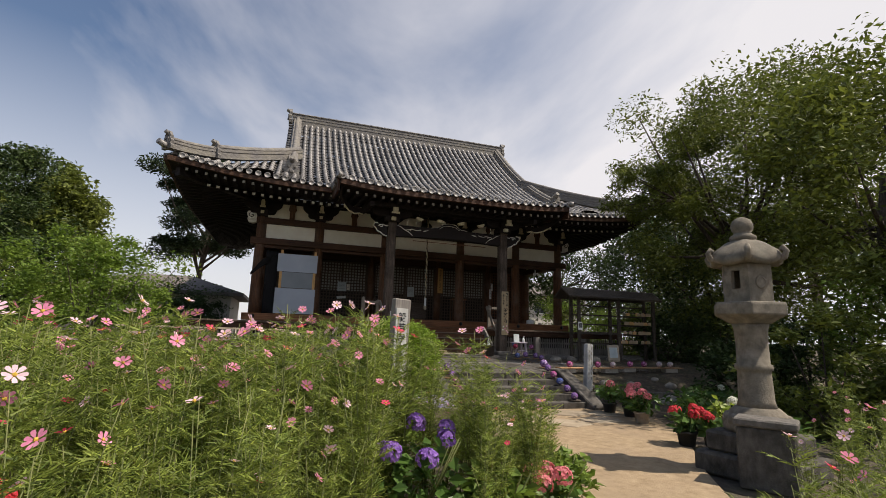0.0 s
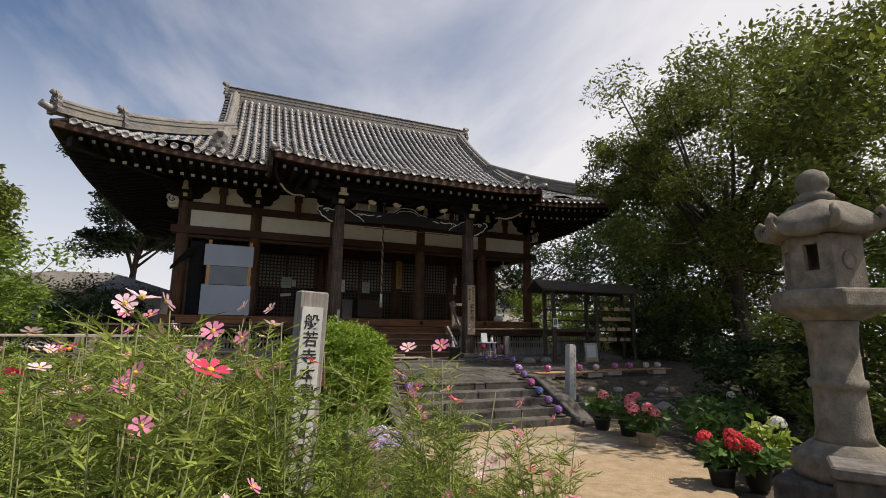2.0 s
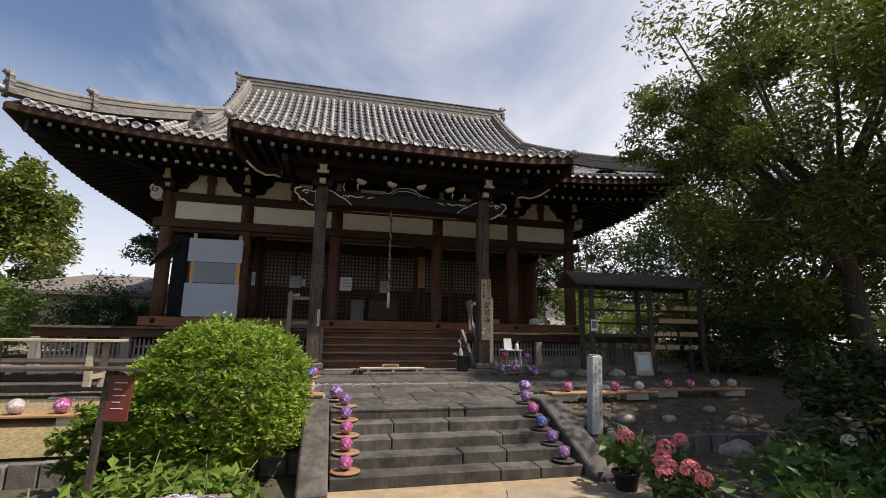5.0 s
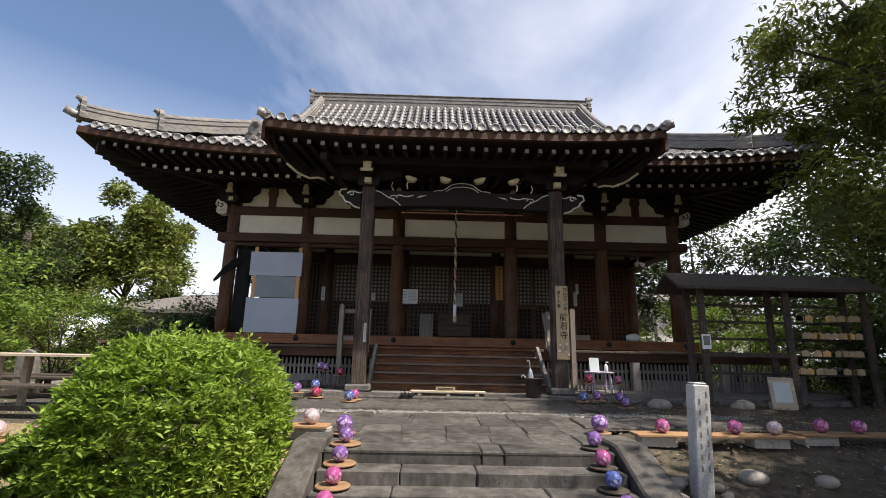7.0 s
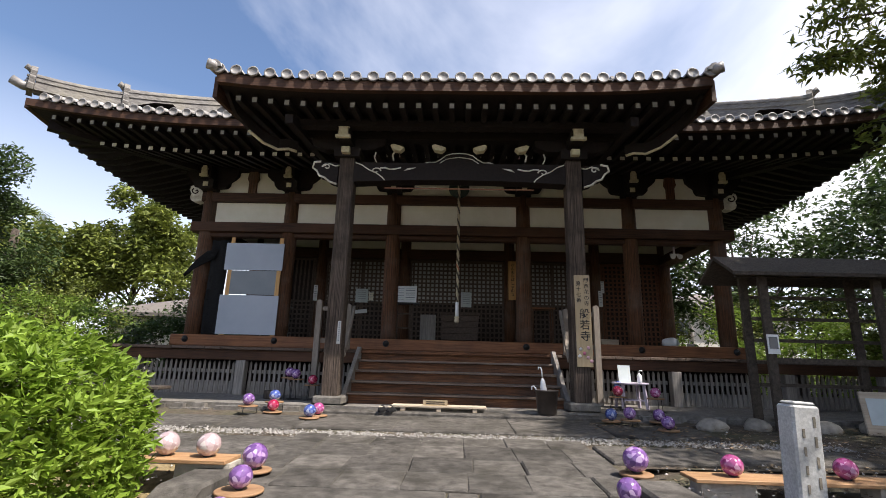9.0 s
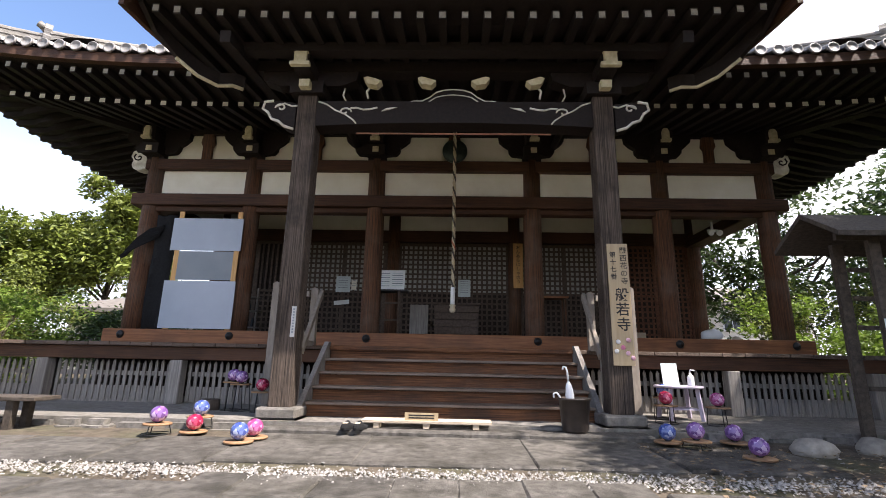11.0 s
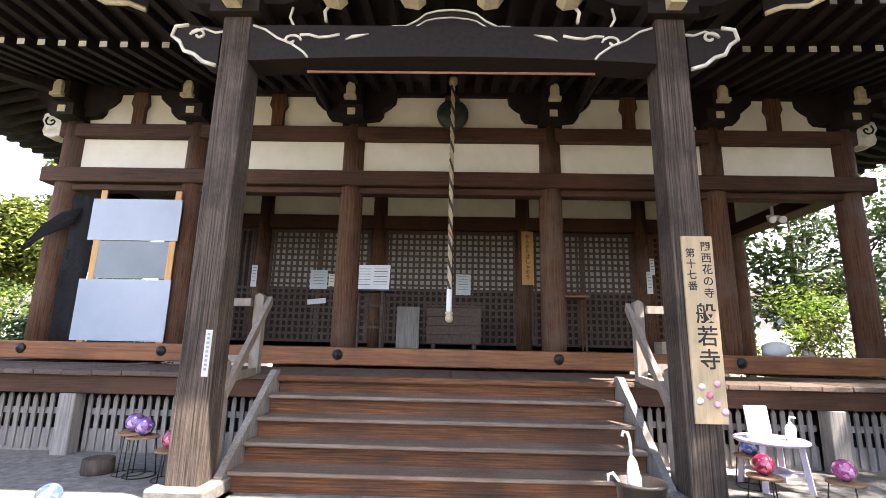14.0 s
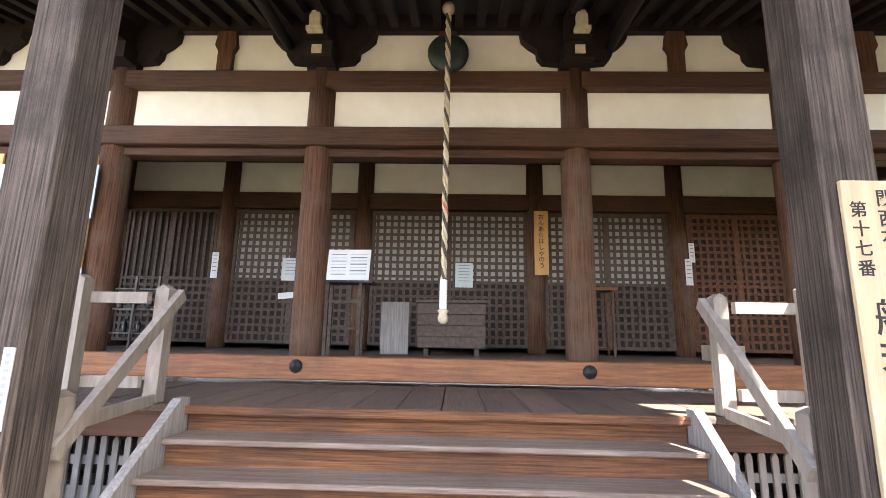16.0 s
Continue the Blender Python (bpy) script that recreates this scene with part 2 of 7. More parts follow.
def plate(bm, pts, y0, y1):
    """A board cut to an outline of (x, z) points, between y0 and y1."""
    a = [bm.verts.new((x, y0, z)) for x, z in pts]
    b = [bm.verts.new((x, y1, z)) for x, z in pts]
    n = len(pts)
    bm.faces.new(a)
    bm.faces.new(b[::-1])
    for i in range(n):
        bm.faces.new((a[i], b[i], b[(i + 1) % n], a[(i + 1) % n]))


def sweep(bm, path, section, closed=True):
    """Sweep an outline of (across, up) points along a path, up staying upright."""
    path = [Vector(p) for p in path]
    rings = []
    for i, p in enumerate(path):
        d = path[min(i + 1, len(path) - 1)] - path[max(i - 1, 0)]
        side = Vector((d.y, -d.x, 0)).normalized()
        rings.append([bm.verts.new(p + side * u + Vector((0, 0, v))) for u, v in section])
    n = len(section)
    for a, b in zip(rings, rings[1:]):
        for k in range(n if closed else n - 1):
            bm.faces.new((a[k], a[(k + 1) % n], b[(k + 1) % n], b[k]))
    if closed:
        bm.faces.new(rings[0][::-1])
        bm.faces.new(rings[-1])


def mesh_of(name, bm, mat, bevel=0.0):
    if bevel:
        bmesh.ops.bevel(bm, geom=list(bm.edges), offset=bevel, segments=1, affect="EDGES", profile=0.5)
    bmesh.ops.recalc_face_normals(bm, faces=bm.faces)
    me = bpy.data.meshes.new(name)
    bm.to_mesh(me)
    bm.free()
    me.materials.append(mat)
    return me


def part(name, bm, mat, parent=None, label="", bevel=0.0):
    ob = new(name, mesh_of(name, bm, mat, bevel))
    ob.parent = parent
    if label:
        ob["label"] = label
    return ob


def piece(name, me, m, parent):
    ob = new(name, me)
    ob.parent = parent
    ob.matrix_basis = m
    return ob


def thing(name, label, category, at=(0, 0, 0), group="", kind=""):
    ob = new(name)
    ob.empty_display_size = 0.1
    ob.location = at
    return tagged(ob, label, category, group, kind)


def boxed(name, mat, parent, *dims, bevel=0.0, label=""):
    bm = bmesh.new()
    box(bm, *dims)
    return part(name, bm, mat, parent, label, bevel)


def B():
    return bmesh.new()


# ---- the hall ----
XC = 4.72
FLOOR, DECK = 1.80, 1.555
COLS = [XC + d for d in (-5.7, -3.8, -1.45, 1.45, 3.8, 5.7)]
YF, YI, YB = 16.65, 19.4, 25.6
hall = thing("temple_hall", "dark timber temple hall with white plaster panels and grey tile roof", "temple", (XC, 20, 0.7))
hall.location = (0, 0, 0)


def column(x, y, r, z0, z1):
    bm = B()
    lathe(bm, [(r * 1.0, z0), (r * 1.02, z0 + 0.5), (r, (z0 + z1) / 2), (r * 0.95, z1)], 18, (x, y, 0))
    return part("column", bm, wood_z, hall)


for x in COLS:
    column(x, YF, 0.165, FLOOR - 0.1, 5.06)
for x in (COLS[0], COLS[-1]):
    for y in (YI, 22.5, YB):
        column(x, y, 0.165, FLOOR - 0.1, 5.06)
for x in COLS[1:-1]:
    column(x, YI, 0.15, FLOOR - 0.02, 5.0)


def run(name, mat, z0, z1, thick, past=0.30):
    """One beam along the front and two along the sides, butted behind the front one."""
    boxed(name, mat, hall, COLS[0] - past, COLS[-1] + past, YF - thick, YF + thick, z0, z1, bevel=0.012)
    for x in (COLS[0], COLS[-1]):
        boxed(name, wood_y, hall, x - thick, x + thick, YF + thick + 0.003, YB, z0, z1, bevel=0.012)


run("tie_beam", wood_x, 4.10, 4.32, 0.185)
boxed("lintel", wood_x, hall, COLS[0] + 0.1, COLS[-1] - 0.1, YF - 0.09, YF + 0.09, 4.00, 4.097, bevel=0.01)
run("head_beam", wood_x, 4.82, 5.03, 0.14, 0.17)
boxed("wall_plate", soffit_wood, hall, COLS[0] - 0.8, COLS[-1] + 0.8, YF - 0.1, YF + 0.1, 5.56, 5.78)
for x in (COLS[0], COLS[-1]):
    boxed("wall_plate", soffit_wood, hall, x - 0.1, x + 0.1, YF + 0.103, YB, 5.56, 5.78)

# white panels between the columns, and the arched ones above
for a, b in zip(COLS, COLS[1:]):
    mids = [a, (a + b) / 2, b]
    boxed("plaster_panel", plaster, hall, a + 0.12, b - 0.12, YF - 0.03, YF + 0.03, 4.323, 4.817)
    boxed("plaster_panel", plaster, hall, a, b, YF - 0.02, YF + 0.02, 5.033, 5.557)
    bm = B()
    m = mids[1]
    plate(bm, [(m - 0.085, 5.03), (m + 0.085, 5.03), (m + 0.085, 5.30), (m + 0.13, 5.38), (m + 0.10, 5.56), (m - 0.10, 5.56), (m - 0.13, 5.38), (m - 0.085, 5.30)], YF - 0.10, YF - 0.022)
    part("strut", bm, wood_z, hall)
for y0, y1 in ((YF, YI), (YI, 22.5), (22.5, YB)):
    for x in (COLS[0], COLS[-1]):
        boxed("plaster_panel", plaster, hall, x - 0.03, x + 0.03, y0 + 0.15, y1 - 0.15, 4.323, 4.817)
        boxed("plaster_panel", plaster, hall, x - 0.02, x + 0.02, y0, y1, 5.033, 5.557)

ARM = [(0.17, 5.03), (0.17, 5.13), (0.36, 5.15), (0.42, 5.22), (0.43, 5.30), (0.52, 5.36), (0.60, 5.44), (0.62, 5.565)]
for i, x in enumerate(COLS):
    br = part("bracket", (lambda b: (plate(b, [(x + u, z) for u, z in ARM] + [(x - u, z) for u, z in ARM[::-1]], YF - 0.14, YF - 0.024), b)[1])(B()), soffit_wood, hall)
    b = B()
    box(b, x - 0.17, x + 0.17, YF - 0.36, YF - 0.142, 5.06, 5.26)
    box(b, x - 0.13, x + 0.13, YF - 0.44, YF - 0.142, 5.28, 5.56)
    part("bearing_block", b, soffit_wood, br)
    boxed("bracket_end", ochre_paint, br, x - 0.055, x + 0.055, YF - 0.375, YF - 0.362, 5.10, 5.20, label="cream-painted bracket end")
    b = B()
    box(b, x - 0.085, x + 0.085, YF - 0.52, YF - 0.443, 5.285, 5.335)
    box(b, x - 0.06, x + 0.06, YF - 0.50, YF - 0.443, 5.335, 5.485)
    plate(b, [(x - 0.06, 5.485), (x + 0.06, 5.485), (x + 0.035, 5.54), (x - 0.035, 5.54)], YF - 0.49, YF - 0.443)
    bmesh.ops.remove_doubles(b, verts=b.verts, dist=0.002)
    part("bracket_end", b, ochre_paint, br, "cream-painted bracket end")

# white scroll noses where the head beam runs past the corner columns
for s, x in ((-1, COLS[0]), (1, COLS[-1])):
    b = B()
    plate(b, [(x + s * u, z) for u, z in ((0.175, 4.84), (0.30, 4.80), (0.43, 4.84), (0.47, 4.93), (0.41, 5.00), (0.50, 5.08), (0.47, 5.19), (0.34, 5.23), (0.22, 5.18), (0.175, 5.10))], YF - 0.12, YF + 0.10)
    nose = part("beam_nose", b, white_paint, hall, "white-painted scroll nose on beam end", 0.015)
    b = B()
    tube(b, [(x + s * (0.33 + 0.012 * k * math.cos(k * 0.8)), YF - 0.123, 5.06 + 0.010 * k * math.sin(k * 0.8)) for k in range(10)], 0.014)
    part("scroll_line", b, soffit_wood, nose)

# inner wall: plaster band, lattice doors and near-black sheets for the shade behind
boxed("inner_beam", wood_x, hall, COLS[0], COLS[-1], YI - 0.1, YI + 0.1, 4.16, 4.44, bevel=0.01)
boxed("inner_plaster", plaster, hall, COLS[0], COLS[-1], YI - 0.02, YI + 0.02, 4.443, 5.0)
boxed("ceiling", soffit_wood, hall, COLS[0], COLS[-1], YF + 0.2, YB, 5.10, 5.16)
boxed("hall_back_wall", shade_black, hall, COLS[0] + 0.2, COLS[-1] - 0.2, YI + 2.4, YI + 2.5, FLOOR, 5.0)
bay_red = material("red-brown lattice wood", (0.075, 0.030, 0.016), (0.17, 0.075, 0.040), 7, (3, 3, 3), 0.7, 0.3)
for a, b in zip(COLS, COLS[1:]):
    side_bay = a == COLS[0] or b == COLS[-1]
    lo, hi = FLOOR + 0.09, 4.14
    n = 2 if b - a > 1.5 else 1
    u0, u1 = a + 0.15, b - 0.15
    bm = B()
    for i in range(n):
        p0, p1 = u0 + (u1 - u0) * i / n, u0 + (u1 - u0) * (i + 1) / n
        box(bm, p0, p0 + 0.05, YI - 0.045, YI + 0.005, lo, hi)
        box(bm, p1 - 0.05, p1, YI - 0.045, YI + 0.005, lo, hi)
        for z in (lo, lo + 1.02, hi - 0.05):
            box(bm, p0 + 0.05, p1 - 0.05, YI - 0.045, YI + 0.005, z, z + 0.05)
    bay_wood = lattice_wood if b != COLS[-1] else bay_red
    door = part("lattice_door", bm, bay_wood, hall)
    bm = B()
    x = u0 + 0.07
    while x < u1 - 0.05:
        box(bm, x, x + 0.046, YI - 0.030, YI - 0.012, lo + 1.07, hi - 0.05)
        x += 0.118
    z = lo + 1.11 if a != COLS[0] else hi
    while z < hi - 0.06:
        box(bm, u0 + 0.03, u1 - 0.03, YI - 0.040, YI - 0.031, z, z + 0.046)
        z += 0.118
    x = u0 + 0.07
    while x < u1 - 0.05:
        box(bm, x, x + 0.046, YI - 0.030, YI - 0.012, lo + 0.05, lo + 1.02)
        x += 0.118
    z = lo + 0.14
    while z < lo + 1.0:
        box(bm, u0 + 0.03, u1 - 0.03, YI - 0.040, YI - 0.031, z, z + 0.046)
        z += 0.128
    tagged(part("lattice", bm, bay_wood, door), kind="stuff")
    boxed("upper_backing", paper_back if not side_bay else shade_black, door, u0 + 0.02, u1 - 0.02, YI - 0.006, YI + 0.0, lo + 1.05, hi - 0.03)
    boxed("lower_backing", shade_black, door, u0 + 0.02, u1 - 0.02, YI - 0.006, YI, lo + 0.03, lo + 1.02)
# the solid side walls of the sanctuary
for x in (COLS[0], COLS[-1]):
    boxed("side_wall", wood_z, hall, x - 0.05, x + 0.05, YI + 0.17, YB, FLOOR, 4.097)
boxed("back_wall", wood_z, hall, COLS[0], COLS[-1], YB - 0.05, YB + 0.05, 0.8, 5.6)

# floors: hall floor, sill, deck boards round it
boxed("hall_floor", deck_wood, hall, COLS[0] - 0.1, COLS[-1] + 0.1, YF + 0.1, YB, FLOOR - 0.12, FLOOR)
boxed("sill", red_wood, hall, COLS[0] - 0.33, COLS[-1] + 0.33, YF - 0.26, YF + 0.097, FLOOR - 0.21, FLOOR + 0.02, bevel=0.012)
for x in (COLS[0], COLS[-1]):
    boxed("sill", wood_y, hall, x - 0.2, x + 0.2, YF + 0.1, YB, FLOOR - 0.19, FLOOR - 0.123, bevel=0.01)
for x in COLS:
    b = B()
    lathe(b, [(0.055, 0), (0.07, 0.01), (0.05, 0.03), (0.018, 0.045), (0.012, 0.06)], 10)
    bmesh.ops.transform(b, matrix=pose(x, YF - 0.262, FLOOR - 0.075, 90, 0, 0), verts=b.verts)
    part("nail_cover", b, black_metal, hall, "dark metal nail cover")
DX0, DX1, DY0 = COLS[0] - 1.75, COLS[-1] + 1.75, 14.87
deck = thing("veranda", "grey-brown plank veranda round the temple hall", "veranda")
y_in = YF - 0.263
bm = B()
box(bm, 0, 0.294, DY0, y_in, DECK - 0.05, DECK)
bmesh.ops.bevel(bm, geom=list(bm.edges), offset=0.006, segments=1, affect="EDGES")
board = mesh_of("board", bm, deck_wood)
n = int((DX1 - DX0) / 0.30)
for i in range(n):
    piece("board", board, pose(DX0 + i * 0.30, random.uniform(-0.006, 0.006), random.uniform(-0.003, 0.003)), deck)
bm = B()
box(bm, 0, 1.30, 0, 0.236, DECK - 0.05, DECK)
board2 = mesh_of("board", bm, deck_wood)
for x in (DX0, COLS[-1] + 0.45):
    for i in range(36):
        piece("board", board2, pose(x, y_in + 0.02 + i * 0.242, 0), deck)
for d in ((DX0 + 0.05, DX1 - 0.05, DY0 + 0.06, DY0 + 0.2),):
    boxed("edge_beam", wood_x, deck, *d, DECK - 0.23, DECK - 0.052, bevel=0.008)
for x in (DX0 + 0.12, DX1 - 0.12):
    boxed("edge_beam", wood_y, deck, x - 0.07, x + 0.07, DY0 + 0.21, YB, DECK - 0.23, DECK - 0.052)
PLINTH = 0.74
posts = [DX0 + 0.12, COLS[0], COLS[1], COLS[2] + 0.05, COLS[3] - 0.05, COLS[4], COLS[5], DX1 - 0.12]
for x in posts:
    boxed("deck_post", grey_wood, deck, x - 0.085, x + 0.085, DY0 + 0.05, DY0 + 0.205, PLINTH - 0.05, DECK - 0.233, bevel=0.008)
for x in (DX0 + 0.12, DX1 - 0.12):
    for y in (17, 19.5, 22, 24.5):
        boxed("deck_post", grey_wood, deck, x - 0.08, x + 0.08, y - 0.08, y + 0.08, PLINTH - 0.05, DECK - 0.233)

# slatted skirting below the deck, with cut tops
skirt = thing("skirting_fence", "silver-grey slatted skirting below the temple veranda", "fence")
bm = B()
plate(bm, [(-0.022, 0.0), (0.022, 0.0), (0.022, 0.50), (0.0, 0.545), (-0.022, 0.50)], 0, 0.02)
slat = mesh_of("slat", bm, grey_wood)
for a, b in zip(posts, posts[1:]):
    if a > COLS[2] and b < COLS[3] + 0.1:
        continue
    x = a + 0.13
    k = 0
    while x < b - 0.1:
        piece("slat", slat, pose(x, DY0 + 0.21, PLINTH + 0.03 + random.uniform(-0.012, 0.012)), skirt)
        x += 0.088
        k += 1
    boxed("rail", grey_wood, skirt, a + 0.09, b - 0.09, DY0 + 0.232, DY0 + 0.262, PLINTH + 0.36, PLINTH + 0.42)
    boxed("foot_board", grey_wood, skirt, a + 0.09, b - 0.09, DY0 + 0.232, DY0 + 0.262, PLINTH - 0.02, PLINTH + 0.22)
# near-black sheet added as the shade under the veranda
boxed("under_floor", shade_black, hall, COLS[0] - 0.2, COLS[-1] + 0.2, DY0 + 1.3, DY0 + 1.35, PLINTH, DECK - 0.06)

# wooden steps
# treads paler and risers darker: shade under the nosings is in the colours
tread_wood = material("grey-worn tread boards", (0.11, 0.078, 0.058), (0.27, 0.21, 0.165), 5, (0.3, 8, 8), 0.45, 0.4, (0.09, 0.05, 0.03), 1.5, 0.5, vary=0.12)
steps = thing("wooden_steps", "worn red-brown wooden steps up to the veranda", "steps")
SX0, SX1 = XC - 1.64, XC + 1.64
for i in range(5):
    z = PLINTH + (DECK - PLINTH) * (i + 1) / 5 - (0 if i < 4 else 0.004)
    y = 13.93 + i * 0.235
    if i < 4:
        boxed("tread", tread_wood, steps, SX0, SX1, y - 0.055, y + 0.26, z - 0.034, z, bevel=0.006)
    else:
        boxed("tread", step_wood, steps, SX0 - 0.05, SX1 + 0.05, y - 0.06, DY0 - 0.003, z - 0.05, z + 0.004, bevel=0.006)
    boxed("riser", step_wood, steps, SX0, SX1, y, y + 0.025, z - 0.163, z - 0.041)
for s, x in ((-1, SX0 - 0.035), (1, SX1 + 0.035)):
    b = B()
    pr = [(13.80, PLINTH + 0.0), (13.80, PLINTH + 0.13), (14.76, DECK + 0.05), (14.86, DECK + 0.05), (14.86, DECK - 0.30), (14.1, PLINTH)]
    va = [b.verts.new((x - 0.03, y, z)) for y, z in pr]
    vb = [b.verts.new((x + 0.03, y, z)) for y, z in pr]
    b.faces.new(va), b.faces.new(vb[::-1])
    for i in range(len(pr)):
        b.faces.new((va[i], vb[i], vb[(i + 1) % len(pr)], va[(i + 1) % len(pr)]))
    part("stringer", b, grey_wood, steps)

# porch pillars, on stone bases
PYY = 13.745
PX = (2.875, 6.575)
for x in PX:
    base = thing("pillar_base", "square grey stone base under the porch pillar", "pillar base", (x, PYY, 0.6))
    b = B()
    box(b, -0.27, 0.27, -0.27, 0.27, 0, 0.14)
    box(b, -0.22, 0.22, -0.22, 0.22, 0.141, 0.26)
    part("stone", b, stone_grey, base, bevel=0.02)
    b = B()
    w, c = 0.128, 0.114
    ring = [(w, -c), (w, c), (c, w), (-c, w), (-w, c), (-w, -c), (-c, -w), (c, -w)]
    lo = [b.verts.new((x + u, PYY + v, 0.862)) for u, v in ring]
    hi = [b.verts.new((x + u * 0.97, PYY + v * 0.97, 4.62)) for u, v in ring]
    b.faces.new(lo[::-1]), b.faces.new(hi)
    for i in range(8):
        b.faces.new((lo[i], lo[(i + 1) % 8], hi[(i + 1) % 8], hi[i]))
    part("porch_pillar", b, porch_wood, hall, "weathered grey square porch pillar")

def lower(bm):
    for v in bm.verts:
        v.co.z += 0.115


# porch beam with carved white lines, noses, frog-leg strut and brackets
b = B()
arch = [(XC + u, 4.09 + 0.05 * (1 - (u / 1.72) ** 2)) for u in np.linspace(-1.72, 1.72, 15)]
plate(b, arch + [(XC + 1.72, 4.43), (XC - 1.72, 4.43)], PYY - 0.12, PYY + 0.12)
lower(b)
kb = part("porch_beam", b, soffit_wood, hall, "curved dark porch beam with white carved lines", 0.0)
b = B()
box(b, XC - 1.2, XC + 1.2, PYY - 0.128, PYY - 0.1215, 4.09, 4.11)
part("beam_groove", b, red_wood, kb)
for s in (-1, 1):
    def at(u, z):
        return (XC + s * (u + 0.23), PYY - 0.125, z)
    b = B()
    tube(b, [at(1.47, 4.42), at(1.36, 4.38), at(1.25, 4.30), at(1.13, 4.25), at(1.02, 4.17), at(0.98, 4.12)], 0.011, 5)
    tube(b, [at(1.13 - 0.085 * math.cos(k * 0.55) * (1 - k / 14), 4.28 + 0.06 * math.sin(k * 0.55) * (1 - k / 14)) for k in range(12)], 0.012, 5)
    tube(b, [at(1.06, 4.33), at(0.98, 4.335), at(0.9, 4.31), at(0.82, 4.315), at(0.72, 4.34)], 0.013, 5)
    plate(b, [(XC + s * 0.90, 4.285), (XC + s * 0.80, 4.31), (XC + s * 0.70, 4.345), (XC + s * 0.84, 4.33)], PYY - 0.135, PYY - 0.122)
    lower(b)
    part("carved_line", b, white_paint, kb, "white painted carved scroll")
    x = PX[0] if s < 0 else PX[1]
    b = B()
    plate(b, [(x + s * u, z) for u, z in ((0.15, 4.06), (0.28, 4.10), (0.36, 4.17), (0.45, 4.20), (0.50, 4.29), (0.57, 4.34), (0.55, 4.43), (0.44, 4.45), (0.15, 4.42))], PYY - 0.09, PYY + 0.09)
    lower(b)
    nose = part("beam_nose", b, soffit_wood, hall, "dark scroll nose edged in white", 0.0)
    b = B()
    tube(b, [(x + s * u, PYY - 0.095, z) for u, z in ((0.16, 4.055), (0.28, 4.095), (0.36, 4.165), (0.45, 4.195), (0.50, 4.285), (0.57, 4.335), (0.55, 4.43), (0.44, 4.445))], 0.018, 6)
    tube(b, [(x + s * (0.34 + 0.075 * math.cos(k * 0.6) * (1 - k / 13)), PYY - 0.095, 4.35 + 0.06 * math.sin(k * 0.6) * (1 - k / 13)) for k in range(11)], 0.013, 5)
    tube(b, [(x + s * u, PYY - 0.095, z) for u, z in ((0.41, 4.36), (0.3, 4.41), (0.2, 4.37), (0.13, 4.38))], 0.012, 5)
    lower(b)
    part("nose_edge", b, white_paint, nose, "white painted scroll edge")
    # bracket on the pillar head
    b = B()
    box(b, x - 0.21, x + 0.21, PYY - 0.2, PYY + 0.2, 4.620, 4.780)
    plate(b, [(x - 0.62, 4.980), (x - 0.60, 4.860), (x - 0.4, 4.780), (x + 0.4, 4.780), (x + 0.60, 4.860), (x + 0.62, 4.980)], PYY - 0.09, PYY + 0.09)
    box(b, x - 0.1, x + 0.1, PYY - 0.46, PYY + 0.4, 4.800, 4.980)
    pb = part("bracket", b, soffit_wood, hall)
    boxed("bracket_end", ochre_paint, pb, x - 0.065, x + 0.065, PYY - 0.30, PYY - 0.203, 4.645, 4.745, label="cream-painted bracket end")
    boxed("bracket_end", ochre_paint, pb, x - 0.12, x + 0.12, PYY - 0.52, PYY - 0.463, 4.800, 4.845, label="cream-painted bracket end")
    b = B()
    plate(b, [(x - 0.075, 4.850), (x + 0.075, 4.850), (x + 0.075, 4.980), (x + 0.09, 4.985), (x + 0.04, 5.060), (x - 0.04, 5.060), (x - 0.09, 4.985), (x - 0.075, 4.980)], PYY - 0.51, PYY - 0.463)
    part("bracket_end", b, ochre_paint, pb, "cream-painted bracket end")
    for u in (0.98, 0.30):
        b = B()
        plate(b, [(XC + s * (u + du), z) for du, z in ((-0.02, 4.60), (0.10, 4.62), (0.15, 4.70), (0.10, 4.72), (0.0, 4.69), (-0.08, 4.66))], PYY - 0.22, PYY - 0.10)
        lower(b)
        part("carved_cloud", b, ochre_paint, kb, "cream-painted carved cloud block")
    b = B()
    tube(b, [(XC + s * u, PYY - 0.10, z) for u, z in ((1.36, 4.44), (1.40, 4.52), (1.38, 4.62))], 0.012, 5)
    tube(b, [(XC + s * u, PYY - 0.10, z) for u, z in ((1.08, 4.48), (1.10, 4.58), (1.05, 4.66))], 0.016, 5)
    lower(b)
    part("carved_line", b, white_paint, kb)
legs = [(0.62, 4.435), (0.50, 4.475), (0.40, 4.475), (0.30, 4.53), (0.22, 4.60), (0.12, 4.63), (0.0, 4.64)]
b = B()
plate(b, [(XC + u, z) for u, z in legs] + [(XC - u, z) for u, z in legs[-2::-1]], PYY - 0.05, PYY + 0.05)
lower(b)
fl = part("frog_leg_strut", b, soffit_wood, kb)
b = B()
tube(b, [(XC + u, PYY - 0.055, z) for u, z in legs] + [(XC - u, PYY - 0.055, z) for u, z in legs[-2::-1]], 0.009, 5)
inner = [(0.34, 4.44), (0.30, 4.475), (0.22, 4.53), (0.14, 4.55), (0.0, 4.565)]
tube(b, [(XC + u, PYY - 0.055, z) for u, z in inner] + [(XC - u, PYY - 0.055, z) for u, z in inner[-2::-1]], 0.008, 5)
lower(b)
part("strut_outline", b, white_paint, fl, "white carved outline")
